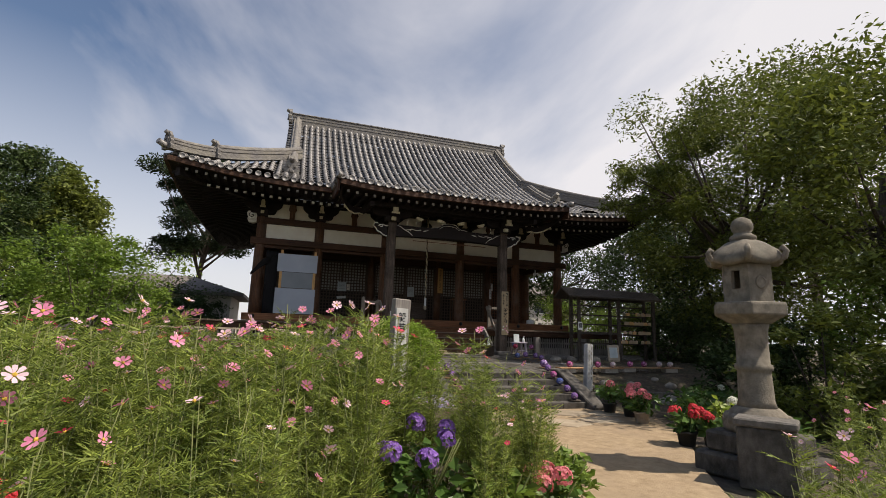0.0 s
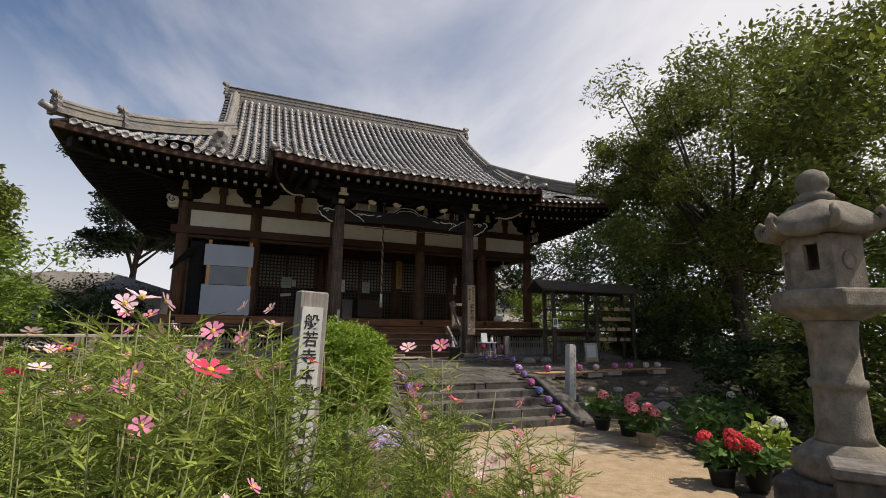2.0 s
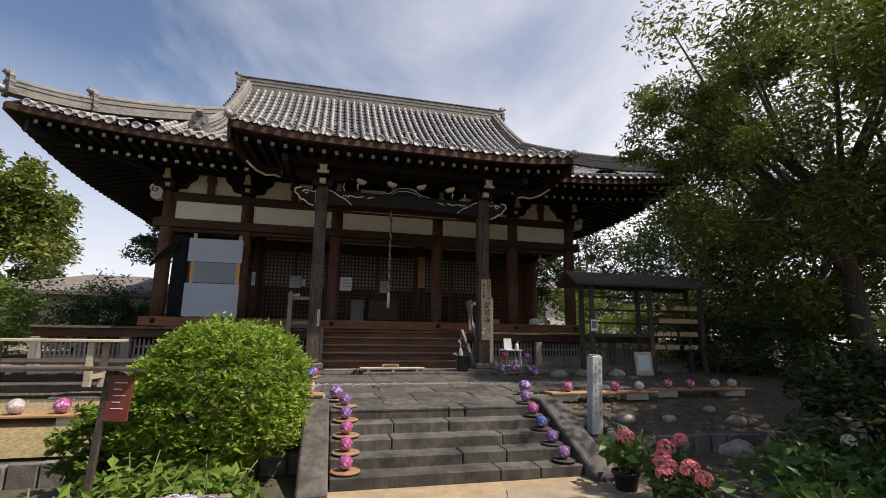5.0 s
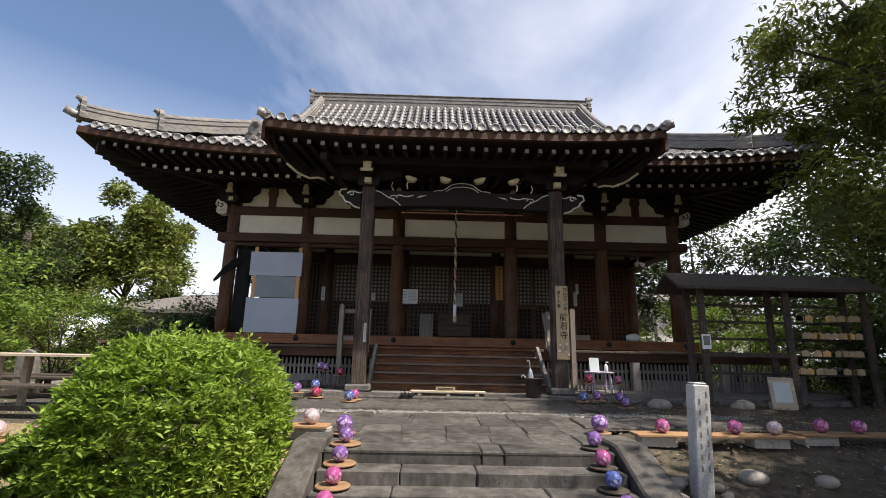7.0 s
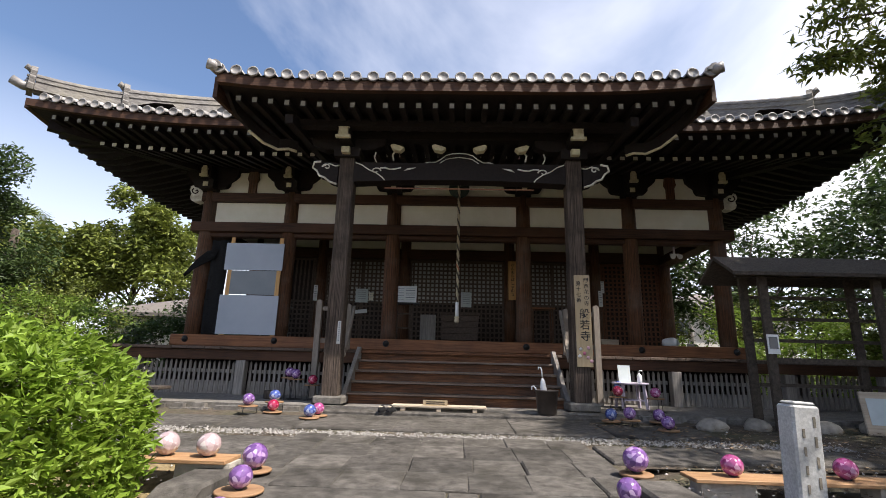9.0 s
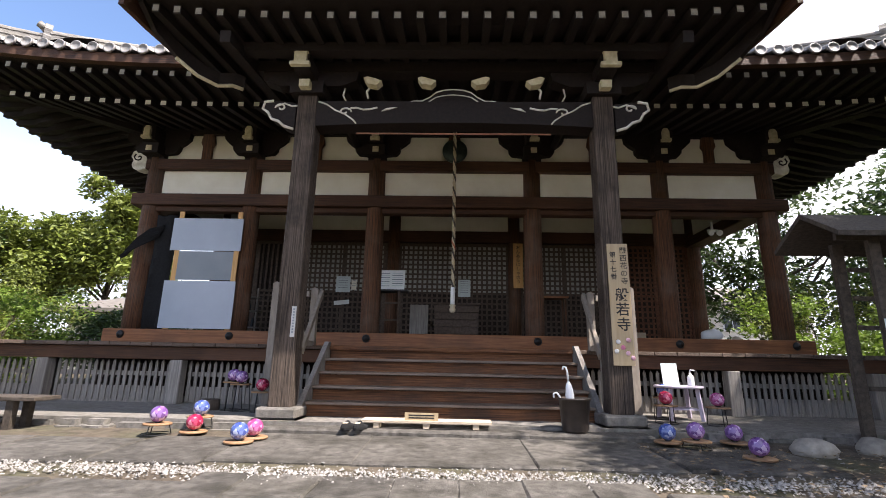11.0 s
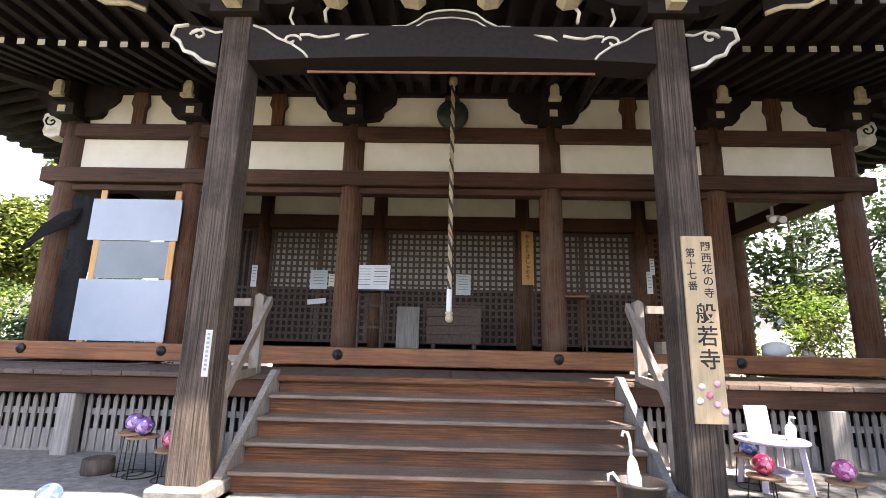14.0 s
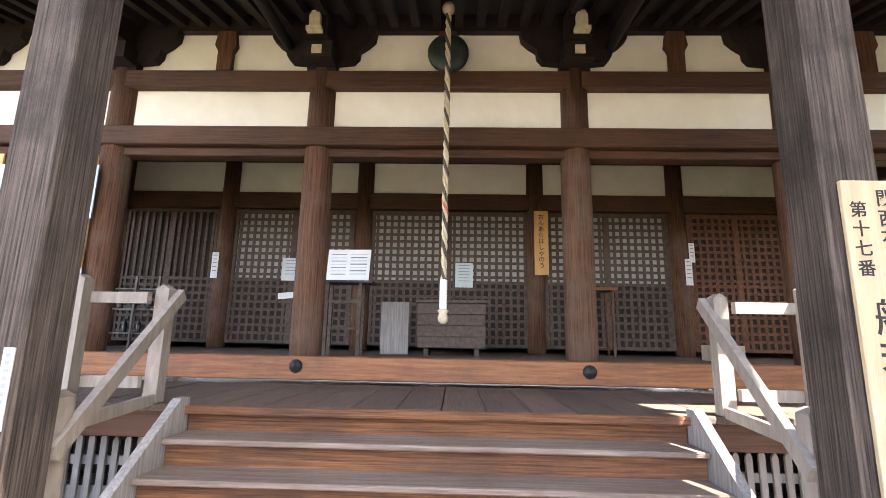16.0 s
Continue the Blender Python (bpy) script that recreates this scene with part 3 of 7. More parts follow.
boxed("porch_purlin", soffit_wood, hall, XC - 2.6, XC + 2.6, PYY - 0.52, PYY - 0.36, 4.985, 5.10)
boxed("porch_purlin", soffit_wood, hall, XC - 2.6, XC + 2.6, PYY - 0.1, PYY + 0.1, 4.985, 5.13)
for x in PX:
    b = B()
    tube(b, [(x, PYY + 0.1, 4.90), (x, 14.6, 5.16), (x, 15.6, 5.28), (x, YF - 0.1, 5.34)], 0.065, 8)
    part("shrimp_beam", b, soffit_wood, hall)

# ---- the roof ----
EX0, EX1, EY0, EY1 = XC - 8.3, XC + 8.3, 14.2, 28.0
RY, RZ = 21.1, 10.55
GX0, GX1 = XC - 5.05, XC + 5.05
PXW, PYE = 3.56, 12.45
PITCH = 0.252
roof = new("roof", bpy.data.meshes.new("roof"))
roof.parent = hall


def lift(x):
    return 0.42 * max(0.0, (abs(x - XC) - 3.6) / 4.7) ** 2


def lift_side(y):
    return 0.42 * max(0.0, (abs(y - RY) - 2.6) / 4.3) ** 2


def rise(d):
    return 5.66 + 0.40 * d + 0.0445 * d * d


def front(x, y):
    d = y - EY0
    up = lift(x) * max(0.0, 1 - max(d, 0) / 4.0)
    if d < 0:
        up += (0.22 + 0.13 * max(0.0, (abs(x - XC) - 1.5) / 2.1) ** 2) * min(1, -d / 1.75)
    return rise(d) + up


def side(d, y):
    return rise(d) + lift_side(y) * max(0.0, 1 - d / 4.0)


def tile_row(bm, pts, r=0.072):
    """A row of overlapping half-round tiles: each one a little wider at its lower end."""
    n = 6
    for a, b in zip(pts, pts[1:]):
        a, b = Vector(a), Vector(b)
        d = (b - a).normalized()
        s = d.cross(Vector((0, 0, 1))).normalized()
        u = s.cross(d)
        rings = []
        for p, rr in ((a, r * 1.06), (b, r * 0.93)):
            rings.append([bm.verts.new(p + s * (rr * math.cos(math.pi * k / n)) + u * (rr * 1.05 * math.sin(math.pi * k / n))) for k in range(n + 1)])
        for k in range(n):
            bm.faces.new((rings[0][k], rings[0][k + 1], rings[1][k + 1], rings[1][k])).smooth = True
        bm.faces.new(rings[0])


def stations(y0, y1, step=0.30):
    n = max(1, int(round((y1 - y0) / step)))
    return [y0 + (y1 - y0) * i / n for i in range(n + 1)]


bm_cap = B()
lathe(bm_cap, [(0.083, 0.0), (0.085, 0.03), (0.078, 0.034), (0.066, 0.034), (0.062, 0.024), (0.0001, 0.024)], 14)
cap_mesh = mesh_of("tile_cap", bm_cap, tile_grey)


def front_row(x, mirror=False):
    lo = PYE if abs(x - XC) < PXW else EY0
    if x < GX0:
        hi = EY0 + (x - EX0)
    elif x > GX1:
        hi = EY0 + (EX1 - x)
    else:
        hi = RY - 0.1
    if hi - lo < 0.25:
        return None
    return [(x, y, front(x, y) + 0.03) for y in stations(lo, hi)]


half = int((EX1 - XC) / PITCH)
xs = [XC + i * PITCH for i in range(-half, half + 1)]
back = B()
for x in xs:
    pts = front_row(x)
    if not pts:
        continue
    bm = B()
    tile_row(bm, pts)
    part("roll_tile", bm, tile_grey, roof)
    y0, z0 = pts[0][1], pts[0][2]
    piece("tile_cap", cap_mesh, pose(x, y0 + 0.01, z0 + 0.005, 86, 0, 0), roof)
    bpts = [(p[0], 2 * RY - max(p[1], EY0), p[2]) for p in pts if p[1] > EY0 - 0.01]
    tile_row(back, bpts)
tagged(part("back_tile_rows", back, tile_grey, roof), kind="stuff")

pan = B()
for xa, xb in zip(xs, xs[1:]):
    for mirror in (False, True):
        ra, rb = front_row(xa), front_row(xb)
        if not ra or not rb:
            continue
        lo = max(ra[0][1], rb[0][1])
        hi = min(ra[-1][1], rb[-1][1])
        if hi - lo < 0.1:
            continue
        xm = (xa + xb) / 2
        for y0, y1 in zip(stations(lo, hi), stations(lo, hi)[1:]):
            def pt(x, y, dz):
                return pan.verts.new((x, 2 * RY - y if mirror else y, front(x, y) + dz))
            q = [pt(xa, y0, 0.03), pt(xm, y0, -0.02), pt(xb, y0, 0.03), pt(xb, y1, 0.0), pt(xm, y1, -0.05), pt(xa, y1, 0.0)]
            pan.faces.new((q[0], q[1], q[4], q[5]))
            pan.faces.new((q[1], q[2], q[3], q[4]))
bmesh.ops.recalc_face_normals(pan, faces=pan.faces)
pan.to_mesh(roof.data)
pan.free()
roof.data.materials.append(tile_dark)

# side slopes
for s in (-1, 1):
    pan = B()
    rows = []
    ny = int((EY1 - EY0) / PITCH)
    for i in range(1, ny):
        y = EY0 + 0.05 + i * PITCH
        reach = min(y - EY0, EY1 - y, 3.9)
        if reach < 0.25:
            continue
        def px(d):
            return EX0 + d if s < 0 else EX1 - d
        pts = [(px(d), y, side(d, y) + 0.03) for d in stations(0, reach)]
        bm = B()
        tile_row(bm, pts)
        part("roll_tile", bm, tile_grey, roof)
        piece("tile_cap", cap_mesh, pose(pts[0][0], y, pts[0][2], 86, 0, 90 * s), roof)
        rows.append((y, reach))
    for (ya, ra), (yb, rb) in zip(rows, rows[1:]):
        st = stations(0, max(0.3, min(ra, rb)))
        ym = (ya + yb) / 2
        for d0, d1 in zip(st, st[1:]):
            q = [pan.verts.new((px(d), y, side(d, y) + dz)) for d, y, dz in ((d0, ya, 0.03), (d0, ym, -0.02), (d0, yb, 0.03), (d1, yb, 0), (d1, ym, -0.05), (d1, ya, 0))]
            pan.faces.new((q[0], q[1], q[4], q[5]))
            pan.faces.new((q[1], q[2], q[3], q[4]))
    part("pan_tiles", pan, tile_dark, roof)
    # gable wall and barge boards
    gx = GX0 + 0.25 if s < 0 else GX1 - 0.25
    b = B()
    ys = np.linspace(16.9, RY, 9)
    outline = [(y, rise(y - EY0) - 0.12) for y in ys]
    full = outline + [(2 * RY - y, z) for y, z in outline[-2::-1]]
    va = [b.verts.new((gx - 0.04, y, z)) for y, z in full]
    vb = [b.verts.new((gx + 0.04, y, z)) for y, z in full]
    b.faces.new(va), b.faces.new(vb[::-1])
    for i in range(len(full)):
        b.faces.new((va[i], vb[i], vb[(i + 1) % len(full)], va[(i + 1) % len(full)]))
    part("gable_wall", b, soffit_wood, roof)
    ex = GX0 - 0.08 if s < 0 else GX1 + 0.08
    for m in (1, -1):
        path = [(ex, RY + m * (y - RY), rise(y - EY0) - 0.02) for y in np.linspace(16.2, RY, 12)]
        b = B()
        sweep(b, path, [(-0.04, -0.28), (0.04, -0.28), (0.04, 0.0), (-0.04, 0.0)])
        part("barge_board", b, wood_y, roof)
        # row of tiles laid across the verge
        b = B()
        for y in np.linspace(16.2, RY - 0.15, 22):
            z = rise(y - EY0)
            tile_row(b, [(ex - s * 0.30 + s * 0.42, RY + m * (y - RY), z + 0.02), (ex - s * 0.30, RY + m * (y - RY), z + 0.07)], 0.085)
        tagged(part("verge_tile", b, tile_grey, roof), kind="stuff")

# ridges: courses of flat tiles with a round cap row
COURSE = [(-0.17, -0.1), (-0.17, 0.06), (-0.145, 0.065), (-0.145, 0.12), (-0.165, 0.125), (-0.165, 0.18), (-0.14, 0.185), (-0.14, 0.24), (-0.155, 0.245), (-0.155, 0.27), (-0.085, 0.28), (-0.075, 0.335), (-0.04, 0.37), (0, 0.38)]
COURSE = COURSE + [(-u, v) for u, v in COURSE[-2::-1]]


def ridge(path, k=1.0, name="ridge"):
    b = B()
    sweep(b, path, [(u * k, v * k) for u, v in COURSE])
    return part(name, b, tile_ridge, roof)


def ridge_end(p, heading, k=1.0):
    """Ogre-face end tile: a thick curled plate, kept plain."""
    b = B()
    plate(b, [(u * k, v * k) for u, v in ((-0.27, -0.14), (0.27, -0.14), (0.30, 0.0), (0.23, 0.06), (0.25, 0.22), (0.17, 0.30), (0.19, 0.42), (0.10, 0.52), (0.06, 0.60), (-0.06, 0.60), (-0.10, 0.52), (-0.19, 0.42), (-0.17, 0.30), (-0.25, 0.22), (-0.23, 0.06), (-0.30, 0.0))], -0.06 * k, 0.07 * k)
    for u in (-0.1, 0.1):
        bmesh.ops.create_icosphere(b, subdivisions=1, radius=0.055 * k, matrix=Matrix.Translation((u * k, -0.07 * k, 0.27 * k)))
    bmesh.ops.create_icosphere(b, subdivisions=1, radius=0.09 * k, matrix=Matrix.Translation((0, -0.06 * k, 0.12 * k)))
    tube(b, [(0, -0.02, 0.45 * k), (0, -0.09 * k, 0.52 * k), (0, -0.17 * k, 0.56 * k)], 0.080 * k, 8)
    bmesh.ops.transform(b, matrix=Matrix.Translation(p) @ pose(0, 0, 0, 0, 0, heading), verts=b.verts)
    return part("ridge_end_tile", b, tile_ridge, roof, "weathered ogre-face ridge end tile")


for z0, z1, w in ((-0.25, -0.02, 0.22), (-0.02, 0.05, 0.19), (0.05, 0.12, 0.205), (0.12, 0.19, 0.185), (0.19, 0.26, 0.20), (0.26, 0.33, 0.18), (0.33, 0.36, 0.22)):
    boxed("ridge_course", tile_ridge, roof, GX0 - 0.1, GX1 + 0.1, RY - w, RY + w, RZ + z0, RZ + z1 - 0.004)
b = B()
tile_row(b, [(x, RY, RZ + 0.36) for x in stations(GX0 - 0.15, GX1 + 0.15, 0.33)], 0.1)
part("ridge_cap_row", b, tile_grey, roof)
ridge_end((GX0 - 0.18, RY, RZ + 0.02), -90, 0.95)
ridge_end((GX1 + 0.18, RY, RZ + 0.02), 90, 0.95)
for s, gx in ((-1, GX0), (1, GX1)):
    for m in (1, -1):
        path = [(gx - s * 0.15, RY + m * (y - RY), rise(y - EY0) + 0.06) for y in np.linspace(15.45, RY, 14)]
        ridge(path, 0.95, "descending_ridge")
        ridge_end((path[0][0], path[0][1] - m * 0.03, path[0][2] - 0.04), 0 if m > 0 else 180, 1.0)
        tip = (EX0 if s < 0 else EX1, EY0 if m > 0 else EY1)
        dx, dy = -s, m
        def cp(d):
            return (tip[0] + dx * d, tip[1] + dy * d, rise(d) + (0.42 + 0.14 * max(0, 1 - d / 1.5) ** 2) * max(0.0, 1 - d / 4.0) + 0.06)
        ridge([cp(d) for d in np.linspace(1.15, 3.6, 9)], 1.0, "corner_ridge")
        ridge([cp(d) for d in np.linspace(0.12, 1.25, 6)], 0.78, "corner_ridge")
        hd = {(-1, 1): -45, (1, 1): 45, (-1, -1): -135, (1, -1): 135}[(s, m)]
        ridge_end(cp(1.12), hd, 0.80)
        ridge_end(cp(0.08), hd, 0.72)
        b = B()
        tube(b, [cp(0.25), cp(0.0), (tip[0] - dx * 0.12, tip[1] - dy * 0.12, cp(0)[2] + 0.06)], 0.085, 10)
        part("corner_tile", b, tile_grey, roof)
        # hip rafter under the corner
        b = B()
        beam(b, (tip[0] + dx * 2.7, tip[1] + dy * 2.7, 5.62), (tip[0] + dx * 0.35, tip[1] + dy * 0.35, 5.62 + 0.05), 0.2, 0.24)
        part("hip_rafter", b, soffit_wood, roof)

# porch verge ridges and their end tiles
for s in (-1, 1):
    x = XC + s * (PXW + 0.02)
    b = B()
    tile_row(b, [(x, y, front(x, y) + 0.05) for y in stations(PYE - 0.05, EY0 + 1.0)], 0.095)
    part("verge_tile", b, tile_grey, roof)
    b = B()
    sweep(b, [(x + s * 0.03, y, front(x, y) - 0.20) for y in stations(PYE + 0.12, EY0 + 1.2, 0.4)], [(-0.03, -0.17), (0.03, -0.17), (0.03, 0.17), (-0.03, 0.17)])
    part("barge_board", b, wood_y, roof)
    b = B()
    tube(b, [(x, PYE + 0.1, front(x, PYE) + 0.05), (x + s * 0.03, PYE - 0.05, front(x, PYE) + 0.05), (x + s * 0.09, PYE - 0.08, front(x, PYE) + 0.06)], 0.078, 10)
    part("corner_tile", b, tile_grey, roof)
    b = B()
    sweep(b, [(x + s * 0.02, y, front(x, y) - 0.02) for y in stations(PYE + 0.55, EY0 + 0.6, 0.4)], [(-0.09, -0.12), (0.09, -0.12), (0.09, 0.10), (0.05, 0.16), (-0.05, 0.16), (-0.09, 0.10)])
    part("verge_ridge", b, tile_ridge, roof)
    ridge_end((x + s * 0.02, PYE + 0.50, front(x, PYE + 0.5) - 0.02), 0, 0.42)

# eave boards, soffit and rafters with white ends
XS = np.linspace(EX0 + 0.12, EX1 - 0.12, 40)


def eave_line(y, dz, k=1.0):
    return [(x, y, 5.56 + lift(x) * k + dz) for x in XS]


b = B()
sweep(b, eave_line(EY0 + 0.07, 0.0), [(-0.05, -0.07), (0.05, -0.07), (0.05, 0.07), (-0.05, 0.07)])
part("eave_board", b, wood_x, roof)
for s, ex in ((-1, EX0), (1, EX1)):
    b = B()
    sweep(b, [(ex - s * 0.07, y, 5.56 + lift_side(y)) for y in np.linspace(EY0 + 0.12, EY1 - 0.12, 34)], [(-0.05, -0.07), (0.05, -0.07), (0.05, 0.07), (-0.05, 0.07)])
    part("eave_board", b, wood_y, roof)
b = B()
ex_y = [EY0 + 0.1, 15.15, YF, YF + 0.4]
ex_z = [5.50, 5.46, 5.83, 5.92]
for xa, xb in zip(XS, XS[1:]):
    for j in range(3):
        def sv(x, j):
            y = ex_y[j]
            d = abs(x - XC) - (COLS[-1] - XC)
            return b.verts.new((x, y, ex_z[j] + lift(x) * (1 - j / 3.3)))
        if j >= 1 and (xa < COLS[0] - 2.0 or xb > COLS[-1] + 2.0):
            continue
        b.faces.new((sv(xa, j), sv(xb, j), sv(xb, j + 1), sv(xa, j + 1)))
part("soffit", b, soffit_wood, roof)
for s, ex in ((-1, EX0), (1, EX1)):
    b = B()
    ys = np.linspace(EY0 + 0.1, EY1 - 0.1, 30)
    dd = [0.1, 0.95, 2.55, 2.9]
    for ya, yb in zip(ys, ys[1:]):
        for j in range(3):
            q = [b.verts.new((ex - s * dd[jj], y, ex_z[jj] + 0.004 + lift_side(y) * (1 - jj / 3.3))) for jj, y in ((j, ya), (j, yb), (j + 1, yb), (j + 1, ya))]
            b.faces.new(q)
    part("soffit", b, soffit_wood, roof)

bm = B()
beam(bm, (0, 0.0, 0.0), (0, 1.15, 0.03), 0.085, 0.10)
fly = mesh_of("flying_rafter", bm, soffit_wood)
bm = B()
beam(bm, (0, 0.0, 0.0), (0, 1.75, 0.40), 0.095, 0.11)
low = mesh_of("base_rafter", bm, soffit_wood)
bm = B()
box(bm, -0.044, 0.044, -0.004, 0.0, -0.045, 0.045)
end = mesh_of("rafter_end", bm, white_paint)
bm = B()
box(bm, -0.034, 0.034, -0.004, 0.0, -0.040, 0.036)
worn_end = mesh_of("rafter_end", bm, material("worn grey-white paint on rafter ends", (0.20, 0.185, 0.155), (0.42, 0.40, 0.34), 14, rough=0.9, bump=0.2, stain=(0.08, 0.065, 0.05), stain_scale=9, stain_amount=0.7))
RP = 0.252
for i in range(-31, 32):
    x = XC + (i + 0.5) * RP
    if x > EX1 - 0.4 or x < EX0 + 0.3:
        continue
    z = 5.42 + lift(x) * 0.9
    if abs(x - XC) > PXW - 0.2:
        piece("flying_rafter", fly, pose(x, EY0 + 0.16, z), roof)
        piece("rafter_end", worn_end, pose(x, EY0 + 0.158, z), roof)
    if COLS[0] - 1.7 < x < COLS[-1] + 1.7:
        piece("base_rafter", low, pose(x, 15.0, 5.31 + lift(x) * 0.75), roof)
        piece("rafter_end", end, pose(x, 14.998, 5.31 + lift(x) * 0.75), roof)
for s, ex in ((-1, EX0), (1, EX1)):
    for i in range(48):
        y = EY0 + 0.6 + i * 0.265
        z = 5.42 + lift_side(y) * 0.9
        piece("flying_rafter", fly, pose(ex - s * 0.16, y, z, 0, 0, -90 if s < 0 else 90), roof)
        if y > EY0 + 1.2:
            piece("base_rafter", low, pose(ex - s * 0.8, y, 5.31 + lift_side(y) * 0.75, 0, 0, -90 if s < 0 else 90), roof)

# porch eave
b = B()
sweep(b, [(XC + u, PYE + 0.06, front(XC + u, PYE) - 0.10) for u in np.linspace(-PXW, PXW, 15)], [(-0.045, -0.07), (0.045, -0.07), (0.045, 0.07), (-0.045, 0.07)])
part("eave_board", b, wood_x, roof)
b = B()
for ua, ub in zip(np.linspace(-PXW, PXW, 15), np.linspace(-PXW, PXW, 15)[1:]):
    for (ya, za), (yb, zb) in (((PYE + 0.1, -0.16), (13.0, -0.24)), ((13.0, -0.24), (15.4, -0.60))):
        b.faces.new([b.verts.new((XC + u, y, front(XC + u, y) + dz)) for u, y, dz in ((ua, ya, za), (ub, ya, za), (ub, yb, zb), (ua, yb, zb))])
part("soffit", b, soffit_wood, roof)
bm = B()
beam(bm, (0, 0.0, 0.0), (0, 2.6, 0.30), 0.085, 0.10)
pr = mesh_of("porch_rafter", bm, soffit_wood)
for i in range(-14, 14):
    x = XC + (i + 0.5) * 0.246
    z = front(x, PYE) - 0.265
    piece("porch_rafter", pr, pose(x, PYE + 0.26, z), roof)
    piece("rafter_end", worn_end, pose(x, PYE + 0.258, z), roof)
for s in (-1, 1):
    # curved wing boards with a pale worn edge, where the porch eave meets the main one
    wing = [(XC + s * u, y, z) for u, y, z in ((3.50, PYE + 0.25, 5.22), (3.50, PYE + 0.55, 5.06), (3.36, PYE + 0.80, 4.90), (3.20, PYE + 1.02, 4.80), (3.02, PYE + 1.18, 4.76), (2.86, PYE + 1.24, 4.80), (2.74, PYE + 1.30, 4.78))]
    b = B()
    sweep(b, wing, [(-0.03, 0.0), (0.03, 0.0), (0.03, 0.17), (-0.03, 0.17)])
    wb = part("wing_board", b, soffit_wood, roof)
    b = B()
    tube(b, [(x, y - 0.02, z - 0.012) for x, y, z in wing[2:]], 0.024, 6)
    part("pale_edge", b, ochre_paint, wb, "pale worn lower edge")
    b = B()
    beam(b, (XC + s * 2.6, PYE + 0.45, 4.93), (XC + s * 2.6, 15.2, 5.20), 0.12, 0.14)
    part("outrigger", b, soffit_wood, roof)

# ---- ground ----
LOW = -0.1


def ground_z(x, y):
    if y < 9.36:
        return LOW
    steps_ = ((9.36, 0.10), (10.3, 0.50), (11.6, 0.585), (13.3, 0.66), (40, 0.70))
    for (y0, z0), (y1, z1) in zip(steps_, steps_[1:]):
        if y <= y1:
            return z0 + (z1 - z0) * (y - y0) / (y1 - y0)
    return 0.70


gx_ = [-3000, -600, -150, -60, -30, -18] + [(-12 + 0.35 * i) for i in range(100)] + [28, 40, 70, 160, 600, 3000]
gy_ = [-3000, -600, -150, -50, -20, -10] + [-5 + 0.35 * i for i in range(41)] + [9.355, 9.365] + [9.6 + 0.3 * i for i in range(20)] + [16, 18, 22, 30, 40, 80, 200, 700, 3000]
verts, faces = [], []
for y in gy_:
    for x in gx_:
        bump = 0.03 * noise.noise(Vector((x * 0.9, y * 0.9, 0))) + 0.012 * noise.noise(Vector((x * 3, y * 3, 5)))
        if y > 9.37 and 3.0 < x < 6.3:
            bump = -0.06
        elif abs(y - 9.36) < 0.01:
            bump = 0
        verts.append((x, y, ground_z(x, y) + (bump if abs(x) < 30 and -8 < y < 13 else 0)))
nx = len(gx_)
for j in range(len(gy_) - 1):
    for i in range(nx - 1):
        k = j * nx + i
        faces.append((k, k + 1, k + nx + 1, k + nx))
gm = bpy.data.meshes.new("ground")
gm.from_pydata(verts, [], faces)
gm.materials.append(soil)
ground = tagged(new("ground", gm), "dark garden soil with leaf litter", "ground", kind="structure")


def flat_patch(name, mat, outline, z, label, category):
    b = B()
    top = [b.verts.new((x, y, z(x, y) if callable(z) else z)) for x, y in outline]
    bot = [b.verts.new((v.co.x, v.co.y, v.co.z - 0.08)) for v in top]
    b.faces.new(top)
    b.faces.new(bot[::-1])
    for i in range(len(top)):
        b.faces.new((top[i], bot[i], bot[(i + 1) % len(top)], top[(i + 1) % len(top)]))
    ob = part(name, b, mat)
    return tagged(ob, label, category, kind="structure")


path_l = [(-1.2, -3.0), (-1.0, -0.5), (-0.5, 0.55), (0.35, 1.55), (1.5, 2.85), (2.55, 3.9), (3.0, 5.2), (2.95, 7.2), (2.95, 8.6)]
path_r = [(6.4, 8.7), (6.5, 7.1), (5.9, 5.9), (4.5, 4.2), (3.8, 3.2), (2.75, 2.2), (1.6, 1.15), (1.0, 0.1), (0.8, -3.0)]
flat_patch("path", sand, path_l + path_r, LOW + 0.04, "compacted yellow sand path through the garden", "path")

# stone slabs at the foot of the steps and the paving above them
STX0, STX1 = 3.2, 5.95
STY, STZ = 9.5, 0.545
stairs = thing("stone_steps", "five worn grey stone steps with water stains", "steps")
RISE, GO = (STZ - LOW - 0.04) / 5, 0.265
for i in range(5):
    z1 = LOW + 0.04 + RISE * (i + 1)
    y0 = STY - GO * (4 - i)
    cuts = [STX0] + sorted(random.uniform(STX0 + 0.5, STX1 - 0.5) for _ in range(2)) + [STX1]
    for a, c in zip(cuts, cuts[1:]):
        if c - a > 0.05:
            boxed("step_stone", stone_step, stairs, a + 0.004, c - 0.004, y0 + random.uniform(-0.008, 0.008), y0 + GO + 0.12, z1 - RISE - 0.02, z1 + random.uniform(-0.004, 0.004), bevel=0.012)
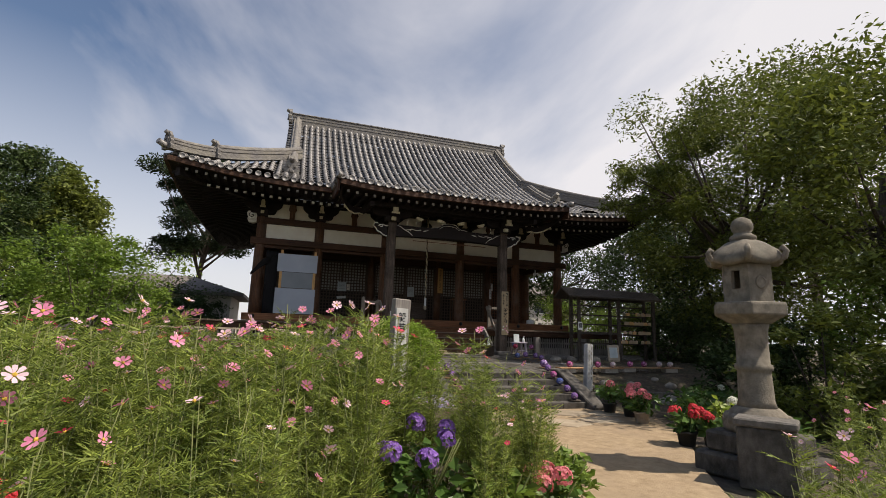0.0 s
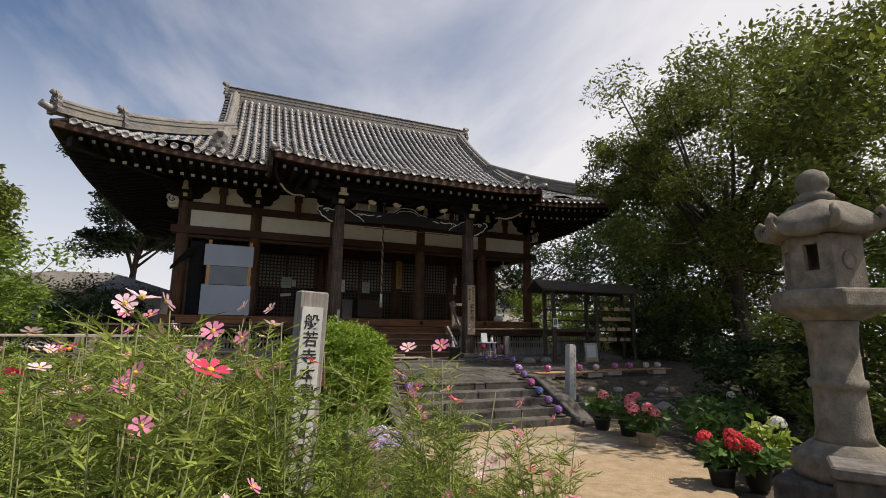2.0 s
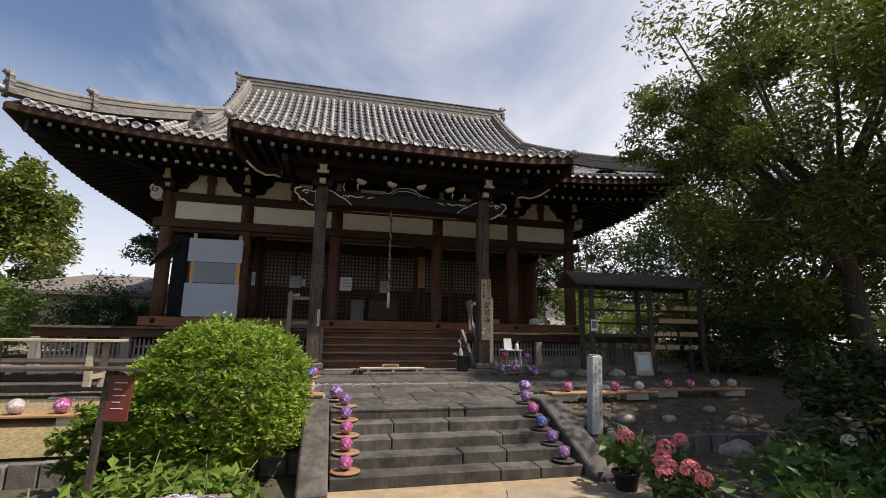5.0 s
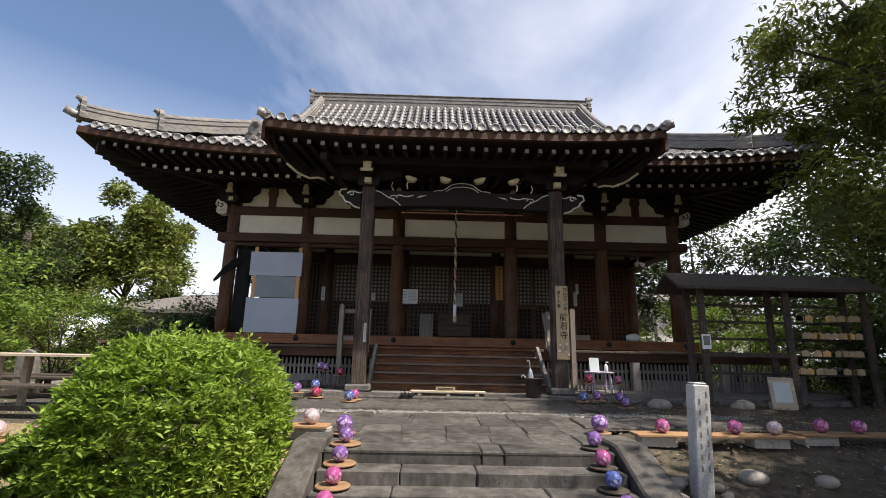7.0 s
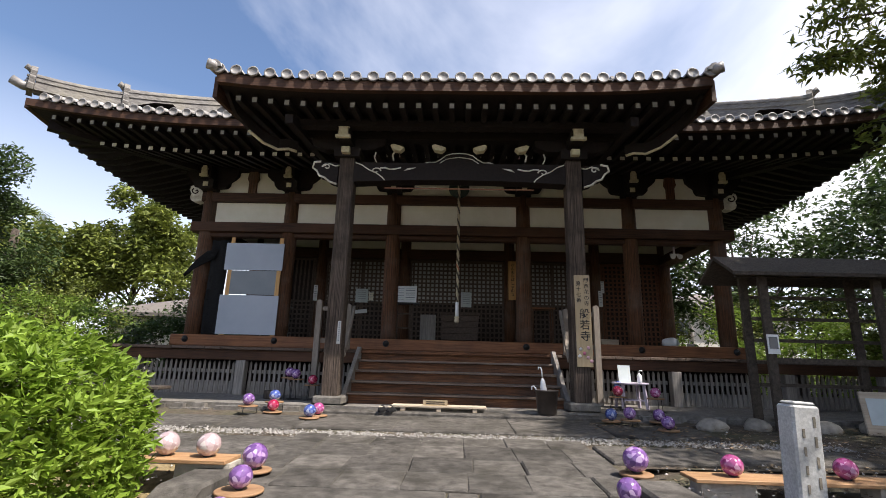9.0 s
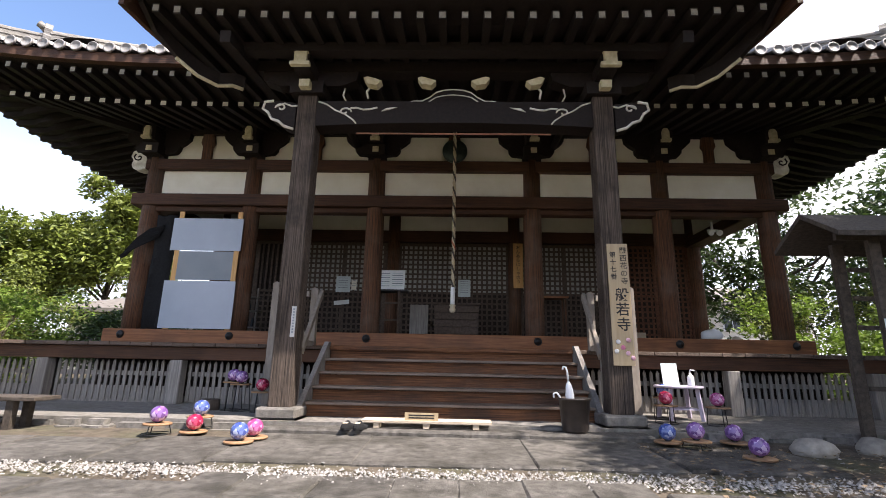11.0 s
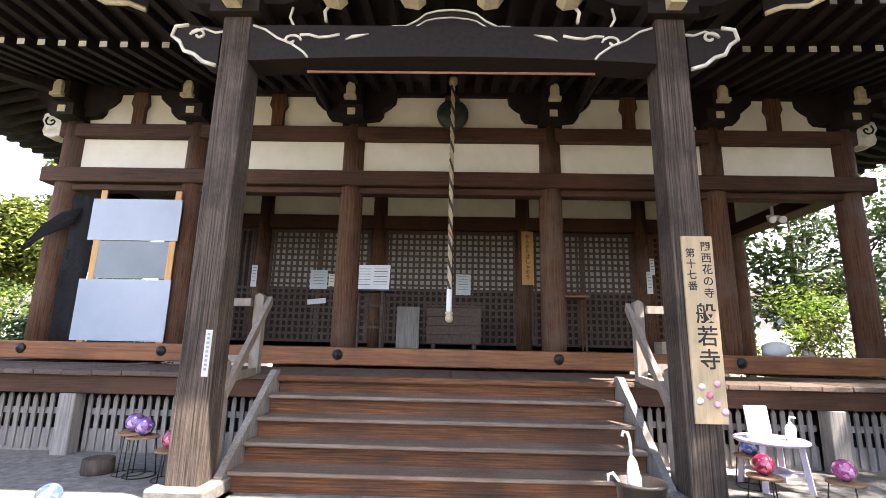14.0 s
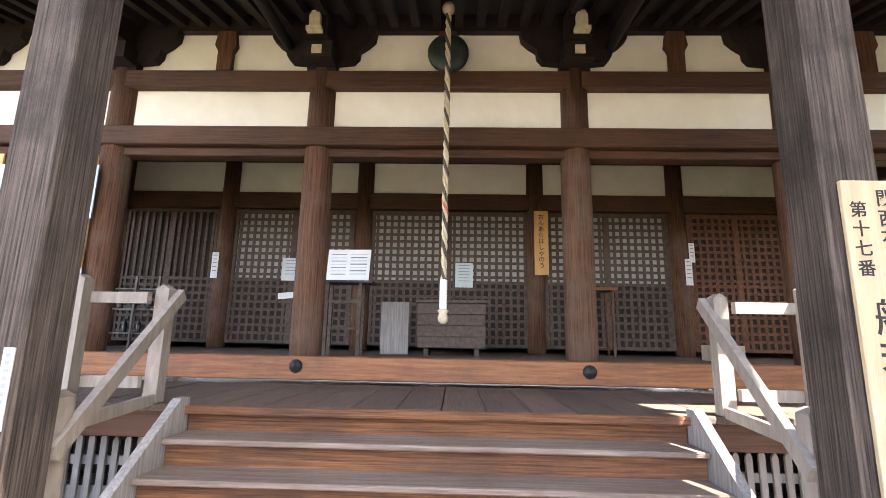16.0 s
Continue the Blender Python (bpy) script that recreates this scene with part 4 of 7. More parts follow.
for s, x0, x1 in ((-1, 2.90, 3.19), (1, 5.96, 6.28)):
    b = B()
    prof = [(8.2, LOW - 0.05), (8.2, LOW + 0.10), (9.55, STZ + 0.07), (10.1, STZ + 0.07), (10.1, LOW - 0.05)]
    va = [b.verts.new((x0, y, z)) for y, z in prof]
    vb = [b.verts.new((x1, y, z)) for y, z in prof]
    b.faces.new(va), b.faces.new(vb[::-1])
    for i in range(5):
        b.faces.new((va[i], vb[i], vb[(i + 1) % 5], va[(i + 1) % 5]))
    part("side_slab", b, stone_step, stairs, "sloping stone edging slab", 0.02)


def plaza_z(y):
    return STZ + 0.005 + (y - STY) * 0.032


paving = tagged(new("pavement", bpy.data.meshes.new("pavement")), "grey stone paving in front of the temple", "pavement", kind="structure")
b = B()
q = [b.verts.new(p) for p in ((-3.5, 10.6, plaza_z(10.6) - 0.03), (STX0 - 0.2, 10.6, plaza_z(10.6) - 0.03), (STX0 - 0.2, STY, plaza_z(STY) - 0.03), (STX1 + 0.2, STY, plaza_z(STY) - 0.03), (STX1 + 0.2, 10.75, plaza_z(10.75) - 0.03), (9.0, 10.9, plaza_z(10.9) - 0.03), (9.0, 13.4, plaza_z(13.4) - 0.03), (-3.5, 13.4, plaza_z(13.4) - 0.03))]
b.faces.new(q)
b.to_mesh(paving.data)
b.free()
paving.data.materials.append(soil)


def slab(x0, x1, y0, y1, mat=slab_stone):
    b = B()
    j = lambda: random.uniform(-0.012, 0.012)
    pts = [(x0 + j(), y0 + j()), (x1 + j(), y0 + j()), (x1 + j(), y1 + j()), (x0 + j(), y1 + j())]
    dz = random.uniform(-0.006, 0.006)
    top = [b.verts.new((x, y, plaza_z(y) + dz)) for x, y in pts]
    rim = [b.verts.new((x + (0.012 if k in (0, 3) else -0.012) * -1, y + (0.012 if k in (0, 1) else -0.012) * -1, plaza_z(y) + dz - 0.014)) for k, (x, y) in enumerate(pts)]
    low_ = [b.verts.new((v.co.x, v.co.y, v.co.z - 0.05)) for v in rim]
    b.faces.new(top)
    for p, q_ in ((rim, top), (low_, rim)):
        for i in range(4):
            b.faces.new((p[i], p[(i + 1) % 4], q_[(i + 1) % 4], q_[i]))
    part("slab", b, mat, paving)


y = STY + 0.40
for depth in (0.42, 0.46, 0.50, 0.44):
    lim0, lim1 = (STX0 - 0.1, STX1 + 0.1)
    x = lim0
    w0 = random.uniform(0.22, 0.45)
    while x < lim1 - 0.1:
        w = w0 if x == lim0 else random.uniform(0.40, 0.52)
        x1 = min(x + w, lim1)
        slab(x, x1 - 0.018, y, y + depth - 0.018)
        x = x1
    y += depth
# larger slabs to the sides of the axis
for x0, x1, y0, y1 in ((-0.4, 1.0, 11.95, 12.8), (1.05, 2.0, 11.95, 12.75), (1.0, 2.2, 10.75, 11.5), (2.2, 3.05, 10.4, 11.1), (2.25, 3.1, 11.12, 11.5), (-0.3, 0.95, 10.8, 11.5),
                       (2.9, 4.0, 12.1, 13.15), (4.02, 5.4, 12.1, 13.15), (5.42, 6.5, 12.1, 13.15), (2.05, 2.88, 12.0, 12.9), (6.1, 7.2, 10.85, 11.5), (7.25, 8.5, 11.0, 11.55), (6.55, 7.7, 12.1, 12.9), (-1.8, -0.45, 11.9, 12.8)):
    slab(x0, x1, y0, y1)

# gravel strip across the plaza
rng = np.random.default_rng(3)
gv, gf = [], []
for k in range(9000):
    x, y_ = rng.uniform(-2.5, 8.8), 11.78 + rng.normal(0, 0.10)
    if k > 6500:
        x, y_ = rng.uniform(-2.5, 9.5), rng.uniform(9.9, 13.2)
    r = rng.uniform(0.006, 0.017)
    z = plaza_z(y_) - 0.012 if k <= 6500 else plaza_z(y_) - 0.026
    o = len(gv)
    a = rng.uniform(0, 6.28, 5)
    gv += [(x + r * math.cos(t), y_ + r * math.sin(t), z) for t in np.sort(a)] + [(x + rng.normal(0, r * 0.2), y_ + rng.normal(0, r * 0.2), z + r * rng.uniform(0.5, 1.2))]
    gf += [(o + i, o + (i + 1) % 5, o + 5) for i in range(5)]
me = bpy.data.meshes.new("gravel")
me.from_pydata(gv, [], gf)
me.materials.append(gravel_mat)
tagged(new("gravel", me), "loose pale grey gravel across the paving", "gravel", kind="stuff")

# plinth of the hall with edge stones
plinth = tagged(boxed("plinth", stone_grey, None, DX0 - 0.6, DX1 + 0.6, 13.45, YB + 1.5, 0.45, PLINTH), "low earthen plinth under the temple hall", "plinth", kind="structure")
x = DX0 - 0.6
while x < DX1 + 0.5:
    w = random.uniform(0.28, 0.6)
    if not (PX[0] - 0.3 < x + w / 2 < PX[1] + 0.3):
        b = B()
        box(b, x, x + w - 0.02, 13.25 + random.uniform(-0.04, 0.04), 13.448, 0.5, PLINTH - random.uniform(0.0, 0.05))
        bmesh.ops.bevel(b, geom=list(b.edges), offset=0.06, segments=2, affect="EDGES")
        part("edge_stone", b, stone_grey, plinth)
    x += w
slab_front = tagged(boxed("landing_slab", slab_stone, None, PX[0] - 0.15, PX[1] + 0.15, 13.17, 13.449, 0.56, PLINTH - 0.03, bevel=0.02), "long stone landing slab before the wooden steps", "stone slab")

# edging stones along the garden front
edging = thing("edging_stones", "row of upright grey edging stones", "edging", kind="structure")
for x0, x1 in ((-6.0, 2.85), (6.35, 16.0)):
    x = x0
    while x < x1:
        w = random.uniform(0.24, 0.34)
        b = B()
        box(b, x, x + w - 0.015, 9.25 + random.uniform(-0.015, 0.015), 9.355, LOW - 0.05, 0.13 + random.uniform(-0.015, 0.02))
        part("edging_stone", b, stone_grey, edging, bevel=0.012)
        x += w

# dry grass on the terrace at the left
gv, gf = [], []
nxg, nyg = 30, 8
for j in range(nyg + 1):
    for i in range(nxg + 1):
        x, y = -5.5 + 8.3 * i / nxg, 9.40 + (10.55 - 9.40) * j / nyg
        gv.append((x, y, ground_z(x, y) + 0.045))
for j in range(nyg):
    for i in range(nxg):
        k = j * (nxg + 1) + i
        gf.append((k, k + 1, k + nxg + 2, k + nxg + 1))
me = bpy.data.meshes.new("dry_grass")
me.from_pydata(gv, [], gf)
me.materials.append(dry_grass)
tagged(new("dry_grass_patch", me), "dry yellow grass on the terrace edge", "grass", kind="structure")

# flagstones set into the sand below the steps
path_ob = bpy.data.objects["path"]
for x0, y0, pts in ((3.5, 7.9, 6), (4.35, 7.75, 5), (5.2, 7.95, 6), (5.9, 7.8, 5), (3.7, 7.2, 5), (4.6, 7.05, 6), (5.4, 7.2, 5), (3.3, 6.7, 5)):
    b = B()
    ring = [(x0 + (0.45 + random.uniform(-0.10, 0.06)) * math.cos(2 * math.pi * k / pts + 0.4), y0 + (0.33 + random.uniform(-0.08, 0.05)) * math.sin(2 * math.pi * k / pts + 0.4)) for k in range(pts)]
    plate(b, ring, -0.03, 0.012)
    for v in b.verts:
        v.co = Vector((v.co.x, v.co.z, LOW + 0.04 + v.co.y))
    part("flagstone", b, flag_stone, path_ob, "pale irregular flagstone", 0.008)
# leaf litter on the bare soil
rl = np.random.default_rng(21)
lv, lf = [], []
for k in range(5200):
    if k < 3200:
        x, y = rl.uniform(6.4, 12.5), rl.uniform(9.45, 12.9)
    else:
        x, y = rl.uniform(6.0, 12.0), rl.uniform(6.0, 9.2)
    z = ground_z(x, y) + 0.035
    r = rl.uniform(0.012, 0.035)
    a = rl.uniform(0, 6.28)
    c, s_ = math.cos(a) * r, math.sin(a) * r
    o = len(lv)
    lv += [(x - c, y - s_, z), (x + s_ * 0.5, y - c * 0.5, z + r * 0.3), (x + c, y + s_, z + rl.uniform(0, 0.01)), (x - s_ * 0.5, y + c * 0.5, z + r * 0.2)]
    lf.append((o, o + 1, o + 2, o + 3))
me = bpy.data.meshes.new("leaf_litter")
me.from_pydata(lv, [], lf)
me.materials.append(material("dry brown fallen leaf", (0.12, 0.08, 0.045), (0.32, 0.24, 0.15), 3, rough=0.9, bump=0, vary=0.5, per_island=True))
tagged(new("leaf_litter", me), "dry brown leaves scattered on the soil", "leaves", kind="stuff")

# ---- plants ----
def leaf_mat(name, c1, c2, vary=0.45, sheer=0.25, rough=0.5, scale=1.2):
    return material(name, c1, c2, scale, (1, 1, 1), rough, 0.0, vary=vary, per_island=True, sheer=sheer, spec=0.35)


leaf_dark = leaf_mat("deep green tree leaf", (0.030, 0.055, 0.014), (0.075, 0.115, 0.030))
leaf_mid = leaf_mat("mid green tree leaf", (0.070, 0.098, 0.016), (0.20, 0.232, 0.040))
leaf_bright = leaf_mat("bright yellow-green shrub leaf", (0.095, 0.165, 0.020), (0.21, 0.30, 0.045), 0.3, 0.4)
leaf_clip = leaf_mat("fresh lime-green clipped leaf", (0.15, 0.245, 0.022), (0.30, 0.41, 0.060), 0.3, 0.4)
leaf_pine = leaf_mat("dark pine needle", (0.020, 0.038, 0.014), (0.050, 0.075, 0.026), 0.3, 0.2)
leaf_cosmos = leaf_mat("feathery cosmos green", (0.048, 0.090, 0.012), (0.35, 0.415, 0.078), 0.45, 0.36, 0.6, 6.0)
leaf_lush = leaf_mat("broad hydrangea leaf", (0.050, 0.115, 0.022), (0.12, 0.205, 0.045), 0.3, 0.35, 0.42)
leaf_lime = leaf_mat("lime green hydrangea leaf", (0.20, 0.29, 0.030), (0.36, 0.44, 0.075), 0.25, 0.4, 0.42)
leaf_bed = leaf_mat("fresh broad bedding leaf", (0.085, 0.155, 0.022), (0.21, 0.29, 0.05), 0.3, 0.38, 0.45)
bark = material("grey-brown bark", (0.035, 0.027, 0.021), (0.12, 0.095, 0.075), 8, (3, 3, 0.5), 0.9, 0.9)
stalk = material("green-brown stalk", (0.09, 0.12, 0.035), (0.20, 0.20, 0.075), 9, rough=0.7, bump=0.1)


def petal_mat(name, c1, c2):
    return material(name, c1, c2, 30, rough=0.6, bump=0.0, vary=0.2, per_island=True, sheer=0.35)


petals = [petal_mat("pink petal", (0.70, 0.19, 0.34), (0.82, 0.36, 0.50)), petal_mat("pale pink petal", (0.80, 0.46, 0.56), (0.86, 0.64, 0.70)),
          petal_mat("crimson petal", (0.55, 0.03, 0.09), (0.70, 0.07, 0.15)), petal_mat("white petal", (0.80, 0.78, 0.76), (0.86, 0.84, 0.82))]
hyd_pink = petal_mat("rose hydrangea floret", (0.66, 0.16, 0.20), (0.80, 0.33, 0.36))
hyd_red = petal_mat("red hydrangea floret", (0.58, 0.03, 0.05), (0.74, 0.08, 0.10))
hyd_purple = petal_mat("violet hydrangea floret", (0.20, 0.08, 0.42), (0.40, 0.22, 0.62))
hyd_white = petal_mat("white hydrangea floret", (0.72, 0.74, 0.62), (0.84, 0.84, 0.76))
hyd_blue = petal_mat("lilac hydrangea floret", (0.45, 0.38, 0.62), (0.62, 0.50, 0.70))
hyd_pale = petal_mat("pale lilac floret", (0.62, 0.54, 0.72), (0.78, 0.70, 0.82))
hyd_mauve = petal_mat("pink-mauve floret", (0.66, 0.34, 0.52), (0.78, 0.48, 0.64))
flower_eye = material("yellow flower centre", (0.55, 0.36, 0.04), (0.70, 0.48, 0.08), 30, bump=0.2)


def leaves(name, pts, size, mat, parent=None, aspect=0.45, droop=0.3, seed=1, spread=1.0):
    """One mesh of small folded leaves, one at each point."""
    r = np.random.default_rng(seed)
    pts = np.asarray(pts, float)
    n = len(pts)
    d = r.normal(0, 1, (n, 3))
    d[:, 2] = d[:, 2] * 0.5 - droop
    d /= np.linalg.norm(d, axis=1)[:, None]
    s = np.cross(d, r.normal(0, 1, (n, 3)) * spread + np.array([0, 0, 1.2]))
    s /= np.maximum(np.linalg.norm(s, axis=1), 1e-6)[:, None]
    u = np.cross(s, d)
    L = size * r.uniform(0.6, 1.3, n)[:, None]
    base, tip = pts, pts + d * L
    mid = pts + d * L * 0.5
    w = L * aspect * 0.5
    v = np.stack([base, mid + s * w + u * w * 0.35, tip, mid - s * w + u * w * 0.35], 1).reshape(-1, 3)
    k = np.arange(n)[:, None] * 4
    f = np.concatenate([k + np.array([[0, 1, 2]]), k + np.array([[0, 2, 3]])], 1).reshape(-1, 3)
    me = bpy.data.meshes.new(name)
    me.from_pydata(v.tolist(), [], f.tolist())
    me.materials.append(mat)
    ob = new(name, me)
    ob.parent = parent
    return ob


def clumped(n, centre, radii, seed, clumps=40, clump_r=0.28, shell=0.55, flat=0.8):
    """Points in many small clumps spread through an egg-shaped crown, with gaps between them."""
    r = np.random.default_rng(seed)
    c = r.normal(0, 1, (clumps, 3))
    c /= np.linalg.norm(c, axis=1)[:, None]
    c *= (shell + (1 - shell) * r.uniform(0, 1, clumps)[:, None] ** 0.7) * (1 + 0.18 * np.sin(c[:, :1] * 7 + seed) * np.cos(c[:, 2:] * 5))
    size = clump_r * r.uniform(0.55, 1.35, clumps)
    i = r.integers(0, clumps, n)
    p = r.normal(0, 1, (n, 3))
    p /= np.linalg.norm(p, axis=1)[:, None]
    p *= r.uniform(0, 1, n)[:, None] ** 0.45
    p[:, 2] *= flat
    q = c[i] + p * size[i][:, None]
    return q * np.array(radii) + np.array(centre), c * np.array(radii) + np.array(centre)


def tree(name, at, trunk_r, crown_at, radii, n, leaf, size, mat, label, seed, clumps=60, clump_r=0.3, shell=0.5, limbs=12, category="tree", aspect=0.45, droop=0.35, flat=0.7):
    t = thing(name, label, category)
    pts, cs = clumped(n, crown_at, radii, seed, clumps, clump_r, shell, flat)
    r = np.random.default_rng(seed + 1)
    b = B()
    top = Vector(crown_at)
    foot = Vector(at)
    fork = foot.lerp(top, 0.45)
    tube(b, [foot, foot.lerp(fork, 0.5) + Vector((0.08, -0.05, 0)), fork], trunk_r, 9, trunk_r * 0.7)
    tube(b, [fork, fork.lerp(top, 0.5) + Vector((-0.1, 0.1, 0)), top], trunk_r * 0.68, 7, trunk_r * 0.25)
    for k in r.choice(len(cs), min(limbs, len(cs)), replace=False):
        e = Vector(cs[k])
        s = fork.lerp(top, r.uniform(0.0, 0.6))
        m = s.lerp(e, 0.55) + Vector((0, 0, -0.15 * (e - s).length * 0.5))
        tube(b, [s, m, e], trunk_r * 0.35, 5, trunk_r * 0.06)
    part("trunk", b, bark, t)
    leaves("crown", pts, size, mat, t, aspect, droop, seed + 2)
    return t


# the large tree beside the hall
tree("tree", (13.6, 10.8, LOW + 0.3), 0.26, (13.6, 10.8, 5.9), (3.6, 3.9, 4.0), 74000, None, 0.145, leaf_mid, "large dark green broadleaf tree with drooping twigs", 11, 120, 0.24, 0.45, 34, aspect=0.36)
# its low bough that reaches out over the paving
bt = [o for o in scene.objects if o.name == "tree"][0]
pb_, cb_ = clumped(5200, (9.95, 11.3, 5.8), (1.25, 1.3, 1.0), 14, 24, 0.34, 0.4, 0.6)
leaves("bough_foliage", pb_, 0.135, leaf_mid, bt, 0.30, 0.6, 15)
b = B()
for k in range(0, 24, 3):
    tube(b, [(12.9, 10.9, 4.6), (11.2, 11.0, 5.6), Vector(cb_[k])], 0.06, 5, 0.008)
part("bough", b, bark, bt)
# trees and shrubs to the right of the hall and beyond
for k, (x, y, z, rx, ry, rz, n, s, m) in enumerate((
        (19.5, 19.0, 5.2, 4.2, 3.5, 4.4, 16000, 0.22, leaf_dark), (16.0, 25.5, 5.5, 4.0, 3.5, 3.6, 13000, 0.24, leaf_dark), (23.5, 26.0, 5.5, 5.0, 4.0, 5.2, 13000, 0.28, leaf_dark),
        (16.5, 14.5, 3.0, 3.0, 2.6, 3.0, 14000, 0.17, leaf_dark), (11.6, 6.0, 4.9, 2.7, 2.6, 3.1, 22000, 0.15, leaf_mid), (17.6, 11.5, 7.2, 4.4, 4.2, 4.8, 13000, 0.20, leaf_mid))):
    tree("tree", (x, y, 0.0), 0.22, (x, y, z), (rx, ry, rz), n, None, s, m, "dark green broadleaf tree behind the temple garden", 30 + k, 70, 0.3, 0.5, 14)
# trees to the left
tree("tree", (-8.6, 18.4, 0.5), 0.16, (-8.9, 18.4, 4.2), (1.8, 1.8, 2.8), 24000, None, 0.14, leaf_dark, "tall dark green tree with a knobbly clipped crown", 51, 46, 0.34, 0.6, 12)
tree("tree", (-14.2, 33.0, 0.5), 0.2, (-14.0, 33.0, 5.8), (3.5, 3.2, 5.1), 40000, None, 0.31, leaf_mid, "tall upright green tree beyond the garden", 52, 60, 0.28, 0.55, 12)
tree("tree", (-18.5, 30.0, 0.5), 0.2, (-18.5, 30.0, 4.6), (3.8, 3.0, 3.8), 26000, None, 0.30, leaf_mid, "green tree beyond the garden", 53, 50, 0.3, 0.55, 10)
tree("pine_tree", (-7.0, 40.0, 0.5), 0.3, (-6.0, 40.0, 10.4), (4.4, 3.5, 5.2), 34000, None, 0.34, leaf_pine, "tall dark pine in layered tufts behind the hall", 54, 44, 0.30, 0.55, 14, "pine tree", 0.30, 0.0, 0.4)


def shrub(at, radii, n, size, mat, label, seed, clumps=60, clump_r=0.25, shell=0.75, name="shrub", aspect=0.45, droop=-0.1):
    t = thing(name, label, "shrub", at)
    pts, cs = clumped(n, (0, 0, radii[2] * 0.95), radii, seed, clumps, clump_r, shell)
    keep = pts[:, 2] > 0.02
    b = B()
    for k in range(0, len(cs), max(1, len(cs) // 12)):
        tube(b, [(0, 0, -0.05), Vector(cs[k]) * 0.5, Vector(cs[k])], 0.022, 5, 0.006)
    part("stem", b, bark, t)
    leaves("foliage", pts[keep], size, mat, t, aspect, droop, seed + 2)
    return t


shrub((-4.1, 12.5, 0.4), (1.75, 1.4, 1.65), 13000, 0.105, leaf_bright, "tall bright green shrub with upright shoots", 61, 80, 0.22, 0.6)
for k, (x, y, z, rx, rz, m) in enumerate(((-7.2, 14.6, 0.4, 1.6, 1.3, leaf_mid), (-9.5, 12.0, 0.2, 2.2, 1.5, leaf_mid), (-6.3, 18.5, 0.5, 2.0, 1.25, leaf_bright), (-10.5, 16.5, 0.5, 2.2, 1.6, leaf_dark),
                                          (-3.6, 20.5, 0.6, 1.3, 1.0, leaf_dark), (-4.9, 22.5, 0.6, 2.4, 1.4, leaf_dark), (-8.0, 21.0, 0.5, 2.0, 1.7, leaf_mid), (-11.5, 19.5, 0.5, 1.8, 2.0, leaf_bright), (-13.0, 22.0, 0.5, 3.0, 1.9, leaf_mid), (-9.5, 26.5, 0.5, 3.0, 1.6, leaf_bright),
                                          (12.6, 13.3, 0.5, 1.1, 0.8, leaf_dark), (13.8, 12.2, 0.4, 1.3, 1.2, leaf_dark), (14.6, 15.8, 0.5, 1.8, 1.2, leaf_mid), (12.6, 17.4, 0.5, 1.5, 1.0, leaf_bright), (13.4, 21.0, 0.5, 1.7, 1.45, leaf_bright), (15.6, 22.5, 0.5, 2.0, 1.7, leaf_mid), (11.9, 24.5, 0.5, 1.6, 1.5, leaf_mid), (15.2, 18.5, 0.5, 1.8, 1.1, leaf_bright),
                                          (9.6, 7.8, LOW, 1.1, 0.75, leaf_dark), (11.2, 7.6, LOW, 1.4, 1.0, leaf_dark), (8.6, 5.6, LOW, 1.2, 1.05, leaf_mid), (10.6, 5.2, LOW, 1.6, 1.35, leaf_bright), (9.2, 3.6, LOW, 1.3, 1.1, leaf_mid))):
    shrub((x, y, z), (rx, rx * 0.9, rz), 5500, 0.12, m, "dense green garden shrub", 70 + k, 50, 0.26, 0.7)
# the clipped bush by the stone steps
shrub((2.0, 9.05, 0.08), (0.70, 0.70, 0.66), 16000, 0.06, leaf_clip, "round clipped bright green bush beside the stone steps", 90, 240, 0.13, 0.80, "clipped_bush", 0.42, -0.25)
bush = [o for o in scene.objects if o.name.startswith("clipped_bush")][0]
rb = np.random.default_rng(12)
dd = rb.normal(0, 1, (36000, 3))
dd /= np.linalg.norm(dd, axis=1)[:, None]
tuft = np.array([noise.noise(Vector(d) * 11) for d in dd])
kk = 0.93 + 0.06 * np.array([noise.noise(Vector(d) * 3.0) for d in dd]) + 0.12 * tuft + rb.normal(0, 0.03, 36000)
kk /= (np.abs(dd) ** 3.0).sum(1) ** (1 / 3.0)
dd = (dd * kk[:, None] * np.array([0.92, 0.76, 0.69]) + np.array([0, 0, 0.73]))[tuft > -0.16]


def slant(p):
    """One flank of the bush falls away towards the garden."""
    if p[0] < 0.1:
        p[0] = 0.1 + (p[0] - 0.1) * (1.12 - 0.5 * min(1.0, max(0.0, (p[2] - 0.3) / 1.05)))
    return p


dd = np.array([slant(p) for p in dd])
leaves("outer_foliage", dd[dd[:, 2] > 0.0], 0.072, leaf_clip, bush, 0.36, -0.35, 93)
